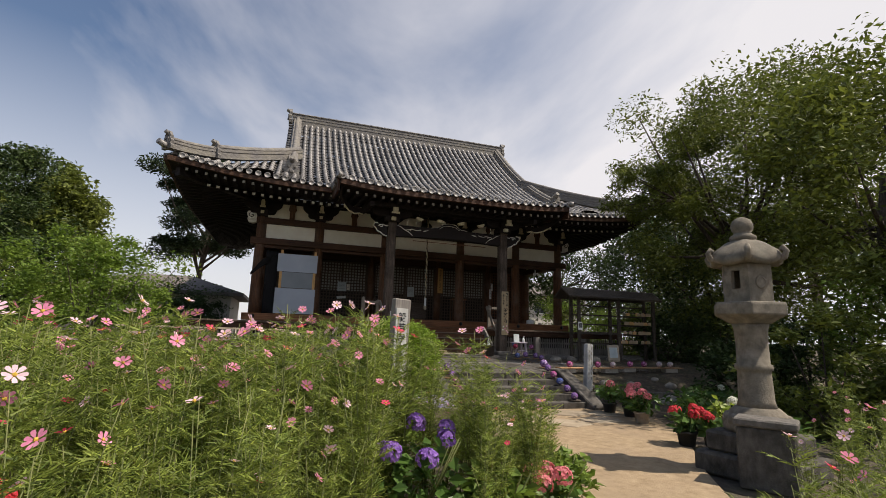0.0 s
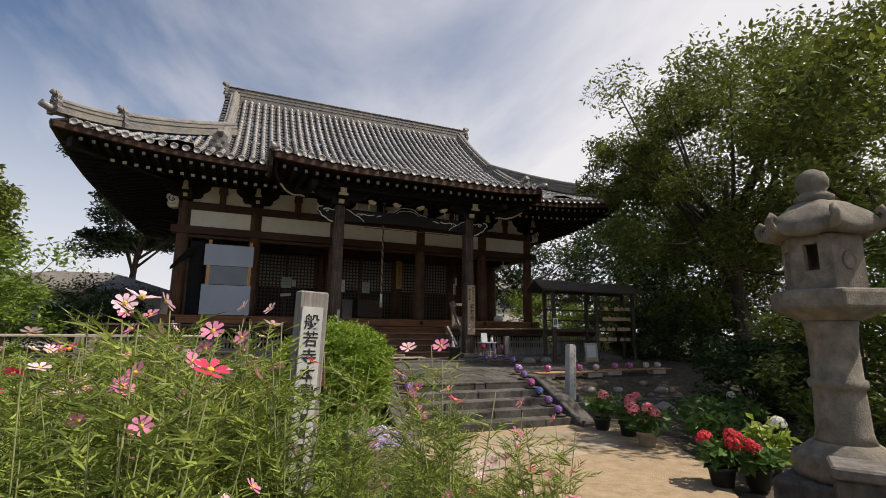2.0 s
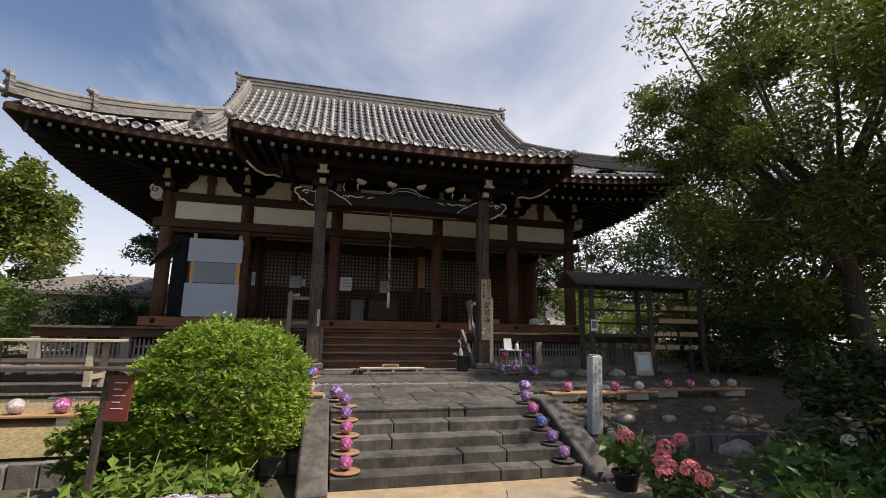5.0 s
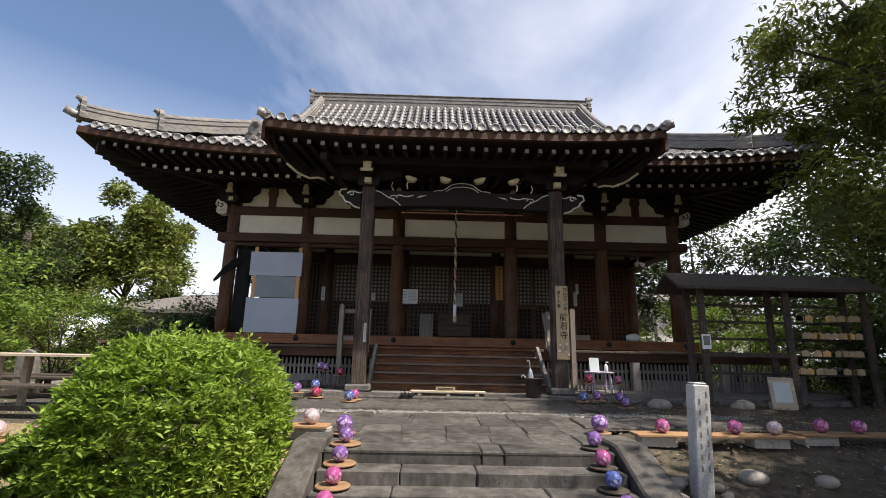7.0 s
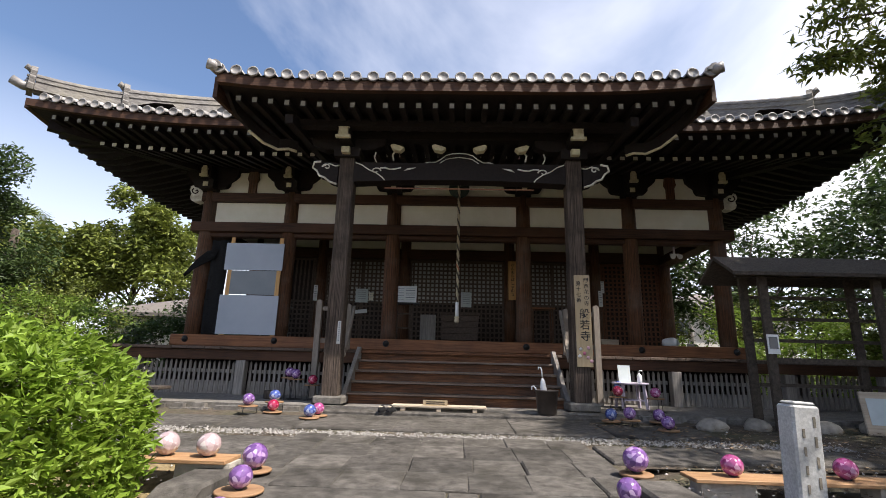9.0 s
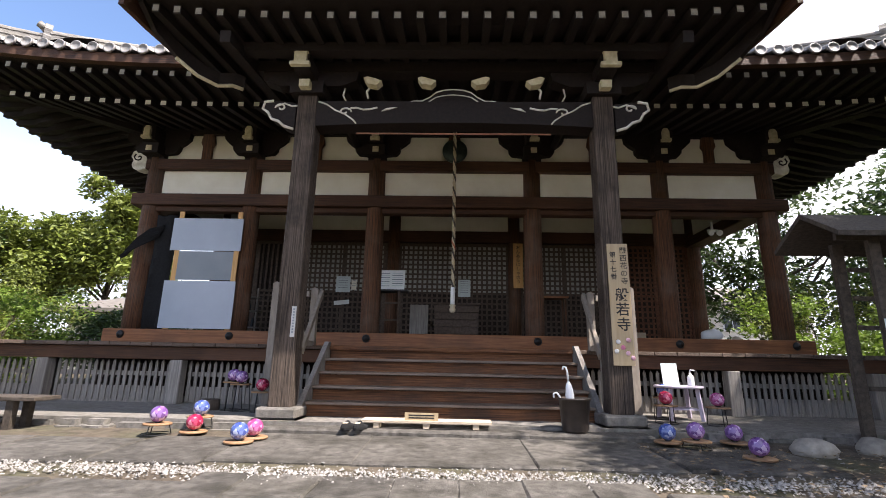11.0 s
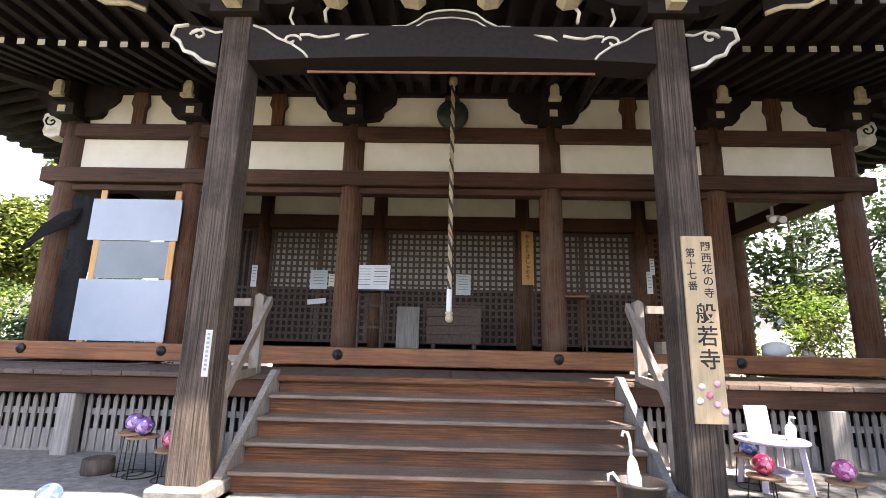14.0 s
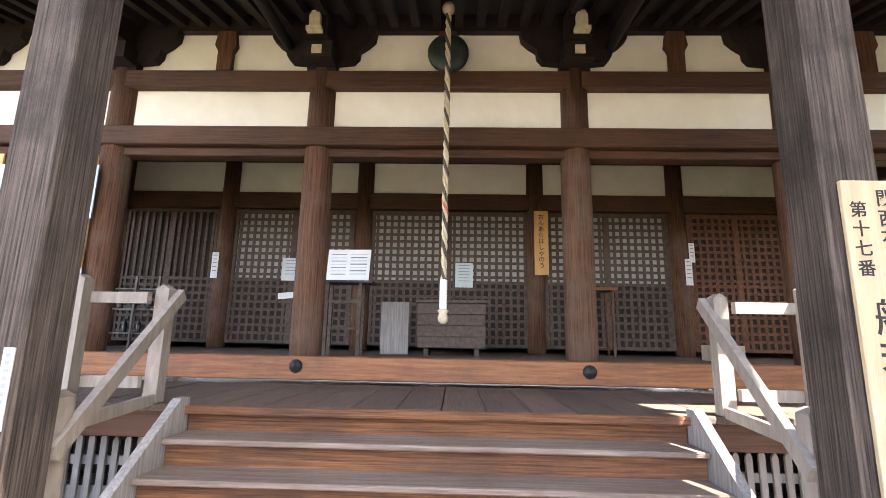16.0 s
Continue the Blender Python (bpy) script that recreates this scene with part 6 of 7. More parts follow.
for k in range(6):
    a, c = Vector((*n6[k], 0)), Vector((*n6[(k + 1) % 6], 0))
    inn = 0.78
    if k % 3 == 1:
        bars = [(0.0, 0.26, 1.885, 2.31), (0.74, 1.0, 1.885, 2.31), (0.26, 0.74, 1.885, 1.99), (0.26, 0.74, 2.21, 2.31)]
    elif k % 3 == 2:
        bars = [(0.0, 0.30, 1.885, 2.31), (0.66, 1.0, 1.885, 2.31), (0.30, 0.66, 1.885, 2.03), (0.30, 0.66, 2.24, 2.31)]
    else:
        bars = [(0.0, 1.0, 1.885, 2.31)]
    for u0, u1, z0, z1 in bars:
        b = B()
        p, q_ = a.lerp(c, u0), a.lerp(c, u1)
        vs = [b.verts.new(v) for v in ((p.x, p.y, z0), (q_.x, q_.y, z0), (q_.x, q_.y, z1), (p.x, p.y, z1), (p.x * inn, p.y * inn, z0), (q_.x * inn, q_.y * inn, z0), (q_.x * inn, q_.y * inn, z1), (p.x * inn, p.y * inn, z1))]
        for f in ((0, 1, 2, 3), (7, 6, 5, 4), (0, 4, 5, 1), (1, 5, 6, 2), (2, 6, 7, 3), (3, 7, 4, 0)):
            b.faces.new([vs[i] for i in f])
        if fire is None:
            fire = part("fire_box", b, lantern_stone, lan, "hollow fire box with window openings")
        else:
            part("wall_stone", b, lantern_stone, fire)
    if k % 3 == 0:
        # round carved moon in a closed face
        mid = (a + c) / 2
        b = B()
        lathe(b, [(0.075, 0), (0.072, 0.014), (0.055, 0.016), (0.050, 0.006)], 18)
        bmesh.ops.transform(b, matrix=Matrix.Translation((mid.x, mid.y, 2.10)) @ pose(0, 0, 0, 0, 0, math.degrees(math.atan2(mid.y, mid.x))) @ pose(0, 0, 0, 0, 90, 0), verts=b.verts)
        part("carved_moon", b, lantern_stone, fire)
# roof: six faces that sag between the corners and turn up at the rim
b = B()
rings = []
for q, z in ((0.30, 2.312), (0.40, 2.29), (0.455, 2.32), (0.455, 2.37), (0.40, 2.44), (0.33, 2.51), (0.25, 2.565), (0.17, 2.60)):
    ring = []
    for k in range(36):
        a = 2 * math.pi * (k + 0.5) / 36
        w = abs(((a / (math.pi / 3)) % 1.0) - 0.5) * 2
        hexa = 0.94 / max(0.87, math.cos(((a + math.pi / 6) % (math.pi / 3)) - math.pi / 6)) if q > 0.2 else 1.0
        ring.append(b.verts.new((q * hexa * math.cos(a), q * hexa * math.sin(a), z + (0.05 * (1 - w) ** 2 if q > 0.38 else 0.012 * (1 - w)))))
    rings.append(ring)
for ra, rb_ in zip(rings, rings[1:]):
    for k in range(36):
        b.faces.new((ra[k], ra[(k + 1) % 36], rb_[(k + 1) % 36], rb_[k])).smooth = True
b.faces.new(rings[0][::-1])
b.faces.new(rings[-1])
cap = part("cap", b, lantern_stone, lan, "stone roof with curled corners")
for k in range(6):
    a = math.pi / 3 * (k + 0.5)
    e = Vector((math.cos(a), math.sin(a), 0))
    b = B()
    tube(b, [e * 0.36 + Vector((0, 0, 2.40)), e * 0.43 + Vector((0, 0, 2.36)), e * 0.50 + Vector((0, 0, 2.38)), e * 0.525 + Vector((0, 0, 2.44)), e * 0.49 + Vector((0, 0, 2.485)), e * 0.455 + Vector((0, 0, 2.46))], 0.050, 8, 0.030)
    part("corner_scroll", b, lantern_stone, cap)
b = B()
lathe(b, [(0.13, 2.595), (0.165, 2.63), (0.17, 2.66), (0.12, 2.69), (0.105, 2.71), (0.135, 2.74), (0.142, 2.80), (0.115, 2.86), (0.05, 2.895), (0.004, 2.905)], 20)
part("finial", b, lantern_stone, lan, "jewel-shaped stone finial")
of = thing("offering_stone", "pale flat stone slab on a dark block before the lantern", "stone block", (4.74, 3.66, LOW))
of.rotation_euler = (0, 0, radians(33))
b = B()
box(b, -0.17, 0.17, -0.25, 0.25, 0, 0.60)
part("block", b, stone_step, of, "dark stone block", 0.02)
b = B()
box(b, -0.19, 0.19, -0.27, 0.27, 0.601, 0.68)
part("slab", b, stone_grey, of, "pale worn stone slab", 0.015)

# tall name board in the bed
sg = thing("name_board", "weathered wooden post with a white lettered board", "sign", (1.15, 4.80, LOW))
boxed("post", grey_wood, sg, -0.095, 0.095, 0.0, 0.09, 0, 1.77, bevel=0.010)
boxed("board", grey_paper, sg, -0.078, 0.055, -0.022, -0.002, 0.50, 1.67, label="white painted board")
column_text("般若寺本堂", -0.012, -0.024, 1.57, 0.100, 0.105, ink, sg)
for k in range(4):
    boxed("text_bar", ink, sg, -0.03, 0.01, -0.0245, -0.0225, 0.98 - k * 0.085, 1.03 - k * 0.085)
sg.rotation_euler = (0, radians(2), radians(12))

# small notice on a stake
ns = thing("notice_stake", "red-brown notice on a dark wooden stake", "sign", (1.56, 7.42, LOW))
boxed("stake", dark_wood, ns, -0.065, -0.025, 0, 0.04, -0.05, 1.25)
boxed("cap", dark_wood, ns, -0.10, 0.18, -0.06, 0.06, 1.252, 1.268)
boxed("panel", red_sign, ns, -0.022, 0.135, 0.0, 0.02, 0.90, 1.22)
for k in range(5):
    boxed("text_bar", paper, ns, 0.015, 0.10 - 0.03 * (k % 2), -0.003, -0.0005, 1.165 - k * 0.045, 1.170 - k * 0.045)
ns.rotation_euler = (radians(-3), radians(1.5), radians(-8))

# granite post with cobbles at its foot
sp = thing("stone_post", "short square granite post with carved writing", "stone post", (6.74, 9.5, 0.15))
sp.rotation_euler = (0, radians(2.5), 0)
b = B()
box(b, -0.08, 0.08, -0.075, 0.075, 0, 1.04)
box(b, -0.068, 0.068, -0.063, 0.063, 1.041, 1.06)
part("pillar", b, stone_post, sp, bevel=0.012)
for k in range(7):
    boxed("carved_mark", lantern_stone, sp, 0.030, 0.045, -0.078, -0.0752, 0.92 - 0.11 * k, 0.98 - 0.11 * k)
    boxed("carved_mark", lantern_stone, sp, -0.036, -0.022, -0.078, -0.0752, 0.86 - 0.10 * k, 0.91 - 0.10 * k)


def stone(at, r, label, name="cobble", flat=0.7, group=""):
    b = B()
    bmesh.ops.create_icosphere(b, subdivisions=2, radius=1)
    o = random.uniform(0, 50)
    for v in b.verts:
        k = 1 + 0.25 * noise.noise(v.co * 1.3 + Vector((o, 0, 0)))
        v.co = Vector((v.co.x * r * k * 1.15, v.co.y * r * k, v.co.z * r * k * flat))
    for f in b.faces:
        f.smooth = True
    ob = part(name, b, rock_mat)
    ob.location = at
    return tagged(ob, label, "stone", group)


for k in range(11):
    a = 2 * math.pi * k / 11
    x, y = 6.74 + 0.24 * math.cos(a), 9.5 + 0.2 * math.sin(a)
    stone((x, y, ground_z(x, y) + 0.03), random.uniform(0.05, 0.085), "rounded cobble at the foot of the granite post", group="cobbles round the post")
for x, y, r in ((7.4, 9.75, 0.12), (8.1, 9.7, 0.10), (9.2, 9.6, 0.13), (9.0, 9.9, 0.09), (8.0, 12.9, 0.16), (8.6, 12.95, 0.15), (9.4, 12.9, 0.15), (10.1, 12.95, 0.17), (8.7, 9.1, 0.22)):
    stone((x, y, ground_z(x, y) + 0.03), r, "half-sunk weathered garden stone")
for x, y, h in ((12.9, 14.6, 0.75), (13.7, 14.5, 0.85), (-5.6, 15.4, 0.9), (-4.6, 15.6, 0.75)):
    s = thing("stone_marker", "rounded grey stone marker among the shrubs", "stone marker", (x, y, 0.6))
    b = B()
    plate(b, [(-0.22, 0), (0.22, 0), (0.22, h * 0.7), (0.14, h * 0.93), (0, h), (-0.14, h * 0.93), (-0.22, h * 0.7)], -0.1, 0.1)
    part("slab", b, stone_grey, s, bevel=0.025)
    s.location.z = 0.6


# ---- glass flower balls ----
disc_wood = material("brown cut-wood disc", (0.20, 0.11, 0.055), (0.36, 0.22, 0.12), 8, (1, 1, 1), 0.6, 0.2)
def ball_mat(name, a, c, d):
    m = bpy.data.materials.new(name)
    m.use_nodes = True
    t = m.node_tree
    p = t.nodes["Principled BSDF"]
    p.inputs["Roughness"].default_value = 0.12
    p.inputs["Coat Weight"].default_value = 0.8
    tc = t.nodes.new("ShaderNodeTexCoord")
    vo = nd(t, "TexVoronoi", Scale=34.0)
    t.links.new(tc.outputs["Object"], vo.inputs["Vector"])
    rp = t.nodes.new("ShaderNodeValToRGB")
    rp.color_ramp.elements[0].color, rp.color_ramp.elements[1].color = (*a, 1), (*c, 1)
    e = rp.color_ramp.elements.new(0.75)
    e.color = (*d, 1)
    sp_ = t.nodes.new("ShaderNodeSeparateColor")
    t.links.new(vo.outputs["Color"], sp_.inputs[0])
    t.links.new(sp_.outputs[0], rp.inputs[0])
    t.links.new(rp.outputs[0], p.inputs["Base Color"])
    bp = nd(t, "Bump", Strength=0.35, Distance=0.01)
    t.links.new(vo.outputs["Distance"], bp.inputs["Height"])
    t.links.new(bp.outputs[0], p.inputs["Normal"])
    return m


BALLS = {"violet": ball_mat("violet petals in glass", (0.12, 0.055, 0.19), (0.54, 0.40, 0.60), (0.26, 0.13, 0.36)), "pink": ball_mat("pink petals in glass", (0.28, 0.04, 0.14), (0.66, 0.38, 0.54), (0.42, 0.11, 0.28)),
         "red": ball_mat("crimson petals in glass", (0.26, 0.01, 0.04), (0.60, 0.20, 0.28), (0.40, 0.03, 0.09)), "blue": ball_mat("blue petals in glass", (0.04, 0.06, 0.24), (0.45, 0.50, 0.66), (0.12, 0.17, 0.42)),
         "white": ball_mat("white and pink petals in glass", (0.38, 0.29, 0.30), (0.66, 0.62, 0.60), (0.52, 0.40, 0.41))}
clear_glass = material("clear glass", (0.9, 0.92, 0.92), (0.95, 0.96, 0.96), 2, rough=0.03, bump=0, clear=1.0)


def ball(at, r, colour, stand=None):
    """at: where the ball's foot rests. stand: height of its disc over what it stands on, or None."""
    t = thing("glass_ball", "glass ball filled with %s hydrangea petals" % colour, "glass ball", at, "glass balls of petals")
    b = B()
    bmesh.ops.create_uvsphere(b, u_segments=20, v_segments=14, radius=r, matrix=Matrix.Translation((0, 0, r)))
    o = random.uniform(0, 50)
    for v in b.verts:
        v.co.z *= 0.97
    for f in b.faces:
        f.smooth = True
    part("petals", b, BALLS[colour], t)
    b = B()
    lathe(b, [(r * 0.3, -0.004), (r * 0.42, 0.006), (r * 0.36, 0.018), (r * 0.2, 0.02)], 14)
    part("glass_foot", b, window_glass, t)
    return t


def wire_stand(x, y, z0, h, r=0.125, disc=disc_wood):
    t = thing("wire_stand", "thin black wire stand with a round wooden disc", "stand", (x, y, z0), "wire stands for glass balls")
    b = B()
    lathe(b, [(r, h - 0.016), (r, h - 0.004), (r * 0.97, h)], 20)
    part("disc", b, disc, t, "round wooden disc")
    if h > 0.05:
        for k in range(3):
            a = 0.4 + k * 2.094
            b = B()
            tube(b, [(r * 0.8 * math.cos(a), r * 0.8 * math.sin(a), h - 0.016), (r * math.cos(a), r * math.sin(a), 0.0)], 0.005, 5)
            part("leg", b, black_metal, t)
        b = B()
        tube(b, [(r * math.cos(k * 0.3491), r * math.sin(k * 0.3491), 0.005) for k in range(19)], 0.004, 5)
        part("foot_ring", b, black_metal, t)


def on_stand(x, y, z0, h, colour, r=0.078):
    wire_stand(x, y, z0, h)
    ball((x, y, z0 + h + 0.004), r, colour)


for i, (c, x) in enumerate((("pink", 3.36), ("pink", 3.37), ("pink", 3.38), ("violet", 3.38), ("violet", 3.38))):
    y = STY - GO * (4 - i) + 0.15
    wire_stand(x, y, LOW + 0.04 + RISE * (i + 1), 0.03, 0.15)
    ball((x, y, LOW + 0.074 + RISE * (i + 1)), 0.074, c)
for i, (c, x) in enumerate((("violet", 5.78), ("violet", 5.78), ("blue", 5.77), ("pink", 5.78), ("violet", 5.8))):
    y = STY - GO * (4 - i) + 0.15
    wire_stand(x, y, LOW + 0.04 + RISE * (i + 1), 0.03, 0.13, dark_wood)
    ball((x, y, LOW + 0.074 + RISE * (i + 1)), 0.074, c)
on_stand(3.28, 10.1, plaza_z(10.1), 0.03, "violet", 0.09)
on_stand(6.1, 10.35, plaza_z(10.35), 0.03, "violet", 0.095)
for x, y, h, c in ((1.98, 12.95, 0.10, "violet"), (2.2, 13.3, 0.12, "blue"), (2.28, 13.05, 0.02, "red"), (2.9, 12.65, 0.02, "blue"), (2.95, 12.85, 0.02, "pink"), (6.78, 13.05, 0.03, "blue"), (6.97, 12.9, 0.07, "violet"), (7.42, 13.1, 0.03, "violet"), (7.28, 12.5, 0.02, "violet")):
    on_stand(x, y, plaza_z(y), h, c)
for x, y, h, c in ((2.02, 14.35, 0.34, "violet"), (2.14, 14.3, 0.32, "violet"), (2.45, 14.2, 0.24, "red"), (7.36, 14.45, 0.26, "blue"), (7.2, 14.02, 0.20, "red"), (7.72, 13.9, 0.20, "pink")):
    on_stand(x, y, PLINTH, h, c)


def shelf(x0, x1, y, z, blocks):
    """A plank on hollow concrete blocks."""
    t = thing("plank_shelf", "long plank laid on hollow concrete blocks", "shelf", (0, 0, 0))
    for bx_ in blocks:
        b = B()
        box(b, bx_, bx_ + 0.39, y - 0.09, y - 0.065, z, z + 0.10)
        box(b, bx_, bx_ + 0.39, y + 0.065, y + 0.09, z, z + 0.10)
        for k in range(4):
            box(b, bx_ + k * 0.12, bx_ + k * 0.12 + 0.03, y - 0.065, y + 0.065, z, z + 0.10)
        part("concrete_block", b, concrete, t)
    b = B()
    box(b, x0, x1, y - 0.13, y + 0.13, z + 0.101, z + 0.128)
    part("plank", b, plank_wood, t, "orange-brown plank", 0.004)
    return z + 0.129


z = shelf(6.45, 8.3, 10.28, ground_z(7, 10.28), (6.5, 7.75))
for x, c in ((6.78, "pink"), (7.6, "pink"), (8.05, "white")):
    ball((x, 10.28, z), 0.078, c)
z = shelf(8.36, 10.3, 10.4, ground_z(9, 10.4), (8.4, 9.75))
for x, c in ((8.68, "pink"), (9.12, "pink"), (9.62, "white"), (9.98, "white")):
    ball((x, 10.4, z), 0.078, c)
z = shelf(2.35, 3.12, 10.1, plaza_z(10.1) - 0.025, (2.75,))
for x, c in ((2.62, "white"), (2.93, "white")):
    ball((x, 10.1, z), 0.085, c)
z = shelf(-1.3, 0.95, 10.0, ground_z(0, 10.0), (-0.9, 0.2))
for x, c in ((-0.25, "white"), (0.2, "pink"), (0.75, "white")):
    ball((x, 10.0, z), 0.09, c)

# tables and benches at the left
for x0, x1, y0, y1, h in ((-3.2, 0.15, 11.2, 11.85, 0.76),):
    t = thing("garden_table", "long weathered wooden table on trestle legs", "table", (0, 0, 0.56))
    for k in range(4):
        w = (y1 - y0) / 4
        boxed("table_board", table_wood, t, x0, x1, y0 + k * w, y0 + (k + 1) * w - 0.008, h - 0.035, h, bevel=0.004)
    for x in (x0 + 0.3, (x0 + x1) / 2, x1 - 0.3):
        for y in (y0 + 0.06, y1 - 0.12):
            boxed("leg", table_wood, t, x, x + 0.08, y, y + 0.07, 0, h - 0.036)
        boxed("crossbar", table_wood, t, x + 0.01, x + 0.06, y0 + 0.132, y1 - 0.122, 0.2, 0.27)
for x0, x1, y0 in ((-3.0, 0.6, 10.75), (-3.4, 0.3, 12.35), (-2.6, 0.7, 13.0)):
    t = thing("bench", "low dark wooden bench beside the table", "bench", (0, 0, 0.53))
    boxed("seat", dark_wood, t, x0, x1, y0, y0 + 0.32, 0.39, 0.43, bevel=0.006)
    for x in (x0 + 0.25, x1 - 0.3):
        for y in (y0 + 0.03, y0 + 0.22):
            boxed("leg", dark_wood, t, x, x + 0.07, y, y + 0.07, 0, 0.389)
    boxed("stretcher", dark_wood, t, x0 + 0.32, x1 - 0.3, y0 + 0.13, y0 + 0.18, 0.12, 0.17)

# votive plaque shelter at the right
sh = thing("plaque_shelter", "dark open timber shelter with a rack of votive plaques", "shelter", (0, 6.225, 0.62))
sh.scale = (1, 0.5, 1)
b = B()
for y0, z0, y1, z1 in ((12.85, 2.03, 13.75, 2.32), (13.75, 2.32, 14.65, 2.03)):
    vs = [b.verts.new(v) for v in ((8.35, y0, z0), (11.95, y0, z0), (11.95, y1, z1), (8.35, y1, z1), (8.35, y0, z0 - 0.05), (11.95, y0, z0 - 0.05), (11.95, y1, z1 - 0.05), (8.35, y1, z1 - 0.05))]
    for f in ((0, 1, 2, 3), (7, 6, 5, 4), (0, 4, 5, 1), (1, 5, 6, 2), (2, 6, 7, 3), (3, 7, 4, 0)):
        b.faces.new([vs[i] for i in f])
part("roof", b, dark_wood, sh)
for x in (8.85, 10.35, 11.75):
    for y in (13.32, 14.2):
        boxed("post", dark_wood, sh, x - 0.055, x + 0.055, y - 0.05, y + 0.05, 0, 2.05)
for z in (0.55, 0.85, 1.15, 1.45, 1.75):
    boxed("rail", dark_wood, sh, 8.9, 11.7, 14.08, 14.13, z, z + 0.045)
    if z < 1.7:
        boxed("rail", dark_wood, sh, 10.41, 11.69, 13.40, 13.44, z + 0.12, z + 0.15)
boxed("front_rail", dark_wood, sh, 8.91, 10.29, 13.30, 13.35, 0.86, 0.93)
boxed("eave_beam", dark_wood, sh, 8.5, 11.9, 13.28, 13.36, 1.99, 2.06)
cd = thing("photo_card", "white-framed photo card fixed to the shelter post", "card", (8.86, 12.84, 1.72))
boxed("card", paper, cd, -0.075, 0.075, -0.012, 0.0, -0.125, 0.125)
boxed("photo", window_glass, cd, -0.055, 0.055, -0.016, -0.0125, -0.06, 0.095, label="dark blue photo")
rg = np.random.default_rng(9)
for k in range(46):
    x = rg.uniform(10.5, 11.6)
    z = 0.62 + (0.55, 0.85, 1.15, 1.45)[k % 4] + 0.09
    p = thing("votive_plaque", "small pale wooden votive plaque hung on the rack", "plaque", (x, 12.905 - 0.004 * (k % 3), z), "votive plaques on the rack")
    b = B()
    plate(b, [(-0.065, -0.05), (0.065, -0.05), (0.065, 0.03), (0, 0.06), (-0.065, 0.03)], -0.004, 0.004)
    part("plaque", b, pale_wood if k % 3 else orange_slip, p)
nb = thing("notice_board", "leaning pale notice board on the ground", "notice", (10.0, 12.72, 0.64))
b = B()
box(b, -0.19, 0.19, -0.015, 0.015, 0, 0.52)
part("panel", b, table_wood, nb, bevel=0.006)
boxed("sheet", paper_blue, nb, -0.13, 0.13, -0.019, -0.0155, 0.12, 0.44)
nb.rotation_euler = (radians(-10), 0, radians(-12))

# low purple stool with notice and bottle
tb = thing("small_table", "small lilac-white round table by the porch pillar", "table", (7.55, 14.45, PLINTH))
b = B()
lathe(b, [(0.27, 0.37), (0.285, 0.38), (0.285, 0.395), (0.27, 0.40)], 26)
part("table_top", b, lilac_paint, tb)
for sx, sy in ((-1, -1), (1, -1), (-1, 1), (1, 1)):
    b = B()
    beam(b, (sx * 0.19, sy * 0.17, 0), (sx * 0.16, sy * 0.14, 0.37), 0.04, 0.04)
    part("leg", b, lilac_paint, tb)
boxed("shelf", lilac_paint, tb, -0.16, 0.16, -0.14, 0.14, 0.12, 0.14)
nc = thing("notice_card", "white notice card standing on the small table", "card", (7.47, 14.45, PLINTH + 0.40))
b = B()
box(b, -0.095, 0.095, -0.006, 0.006, 0, 0.27)
part("sheet", b, paper_blue, nc)
nc.rotation_euler = (radians(-12), 0, radians(-6))
bo = thing("pump_bottle", "clear pump bottle of hand cleanser", "bottle", (7.67, 14.36, PLINTH + 0.40))
b = B()
lathe(b, [(0.036, 0), (0.04, 0.01), (0.04, 0.10), (0.03, 0.125), (0.014, 0.135), (0.014, 0.15)], 14)
part("body", b, white_plastic, bo)
b = B()
tube(b, [(0, 0, 0.15), (0, 0, 0.185)], 0.006, 6)
tube(b, [(0, 0, 0.19), (0.05, -0.01, 0.185)], 0.008, 6)
part("pump", b, white_plastic, bo)

# umbrella tub, umbrella, low step bench and shoes
ut = thing("umbrella_tub", "dark brown plastic tub beside the steps", "tub", (6.0, 13.36, 0.712))
b = B()
lathe(b, [(0.115, 0), (0.13, 0.02), (0.155, 0.31), (0.165, 0.31), (0.165, 0.33), (0.145, 0.33), (0.12, 0.04), (0.001, 0.03)], 22)
part("tub", b, brown_pot, ut)
um = thing("umbrella", "closed white umbrella standing in the tub", "umbrella", (5.98, 13.36, 0.745))
b = B()
lathe(b, [(0.006, 0.0), (0.035, 0.18), (0.045, 0.32), (0.03, 0.42), (0.01, 0.46)], 10)
part("canopy", b, white_plastic, um)
b = B()
tube(b, [(0, 0, 0.45), (0, 0, 0.56), (-0.01, 0, 0.60), (-0.035, 0, 0.61), (-0.045, 0, 0.58)], 0.010, 7)
part("handle", b, white_plastic, um)
um.rotation_euler = (radians(4), radians(-5), 0)
um2 = thing("umbrella", "second white umbrella handle leaning out of the tub", "umbrella", (5.95, 13.34, 0.75))
b = B()
tube(b, [(0.02, 0, 0.0), (-0.10, 0, 0.30), (-0.13, 0, 0.34), (-0.16, 0, 0.33), (-0.16, 0, 0.29)], 0.010, 7)
part("handle", b, white_plastic, um2)
lb = thing("low_bench", "low pale slatted step bench for shoes", "bench", (4.5, 13.42, 0.715))
for k in range(3):
    boxed("slat", table_wood, lb, -0.66, 0.66, -0.13 + k * 0.09, -0.06 + k * 0.09, 0.05, 0.075, bevel=0.003)
for x in (-0.5, 0.0, 0.5):
    boxed("foot", table_wood, lb, x - 0.03, x + 0.03, -0.12, 0.12, 0, 0.049)
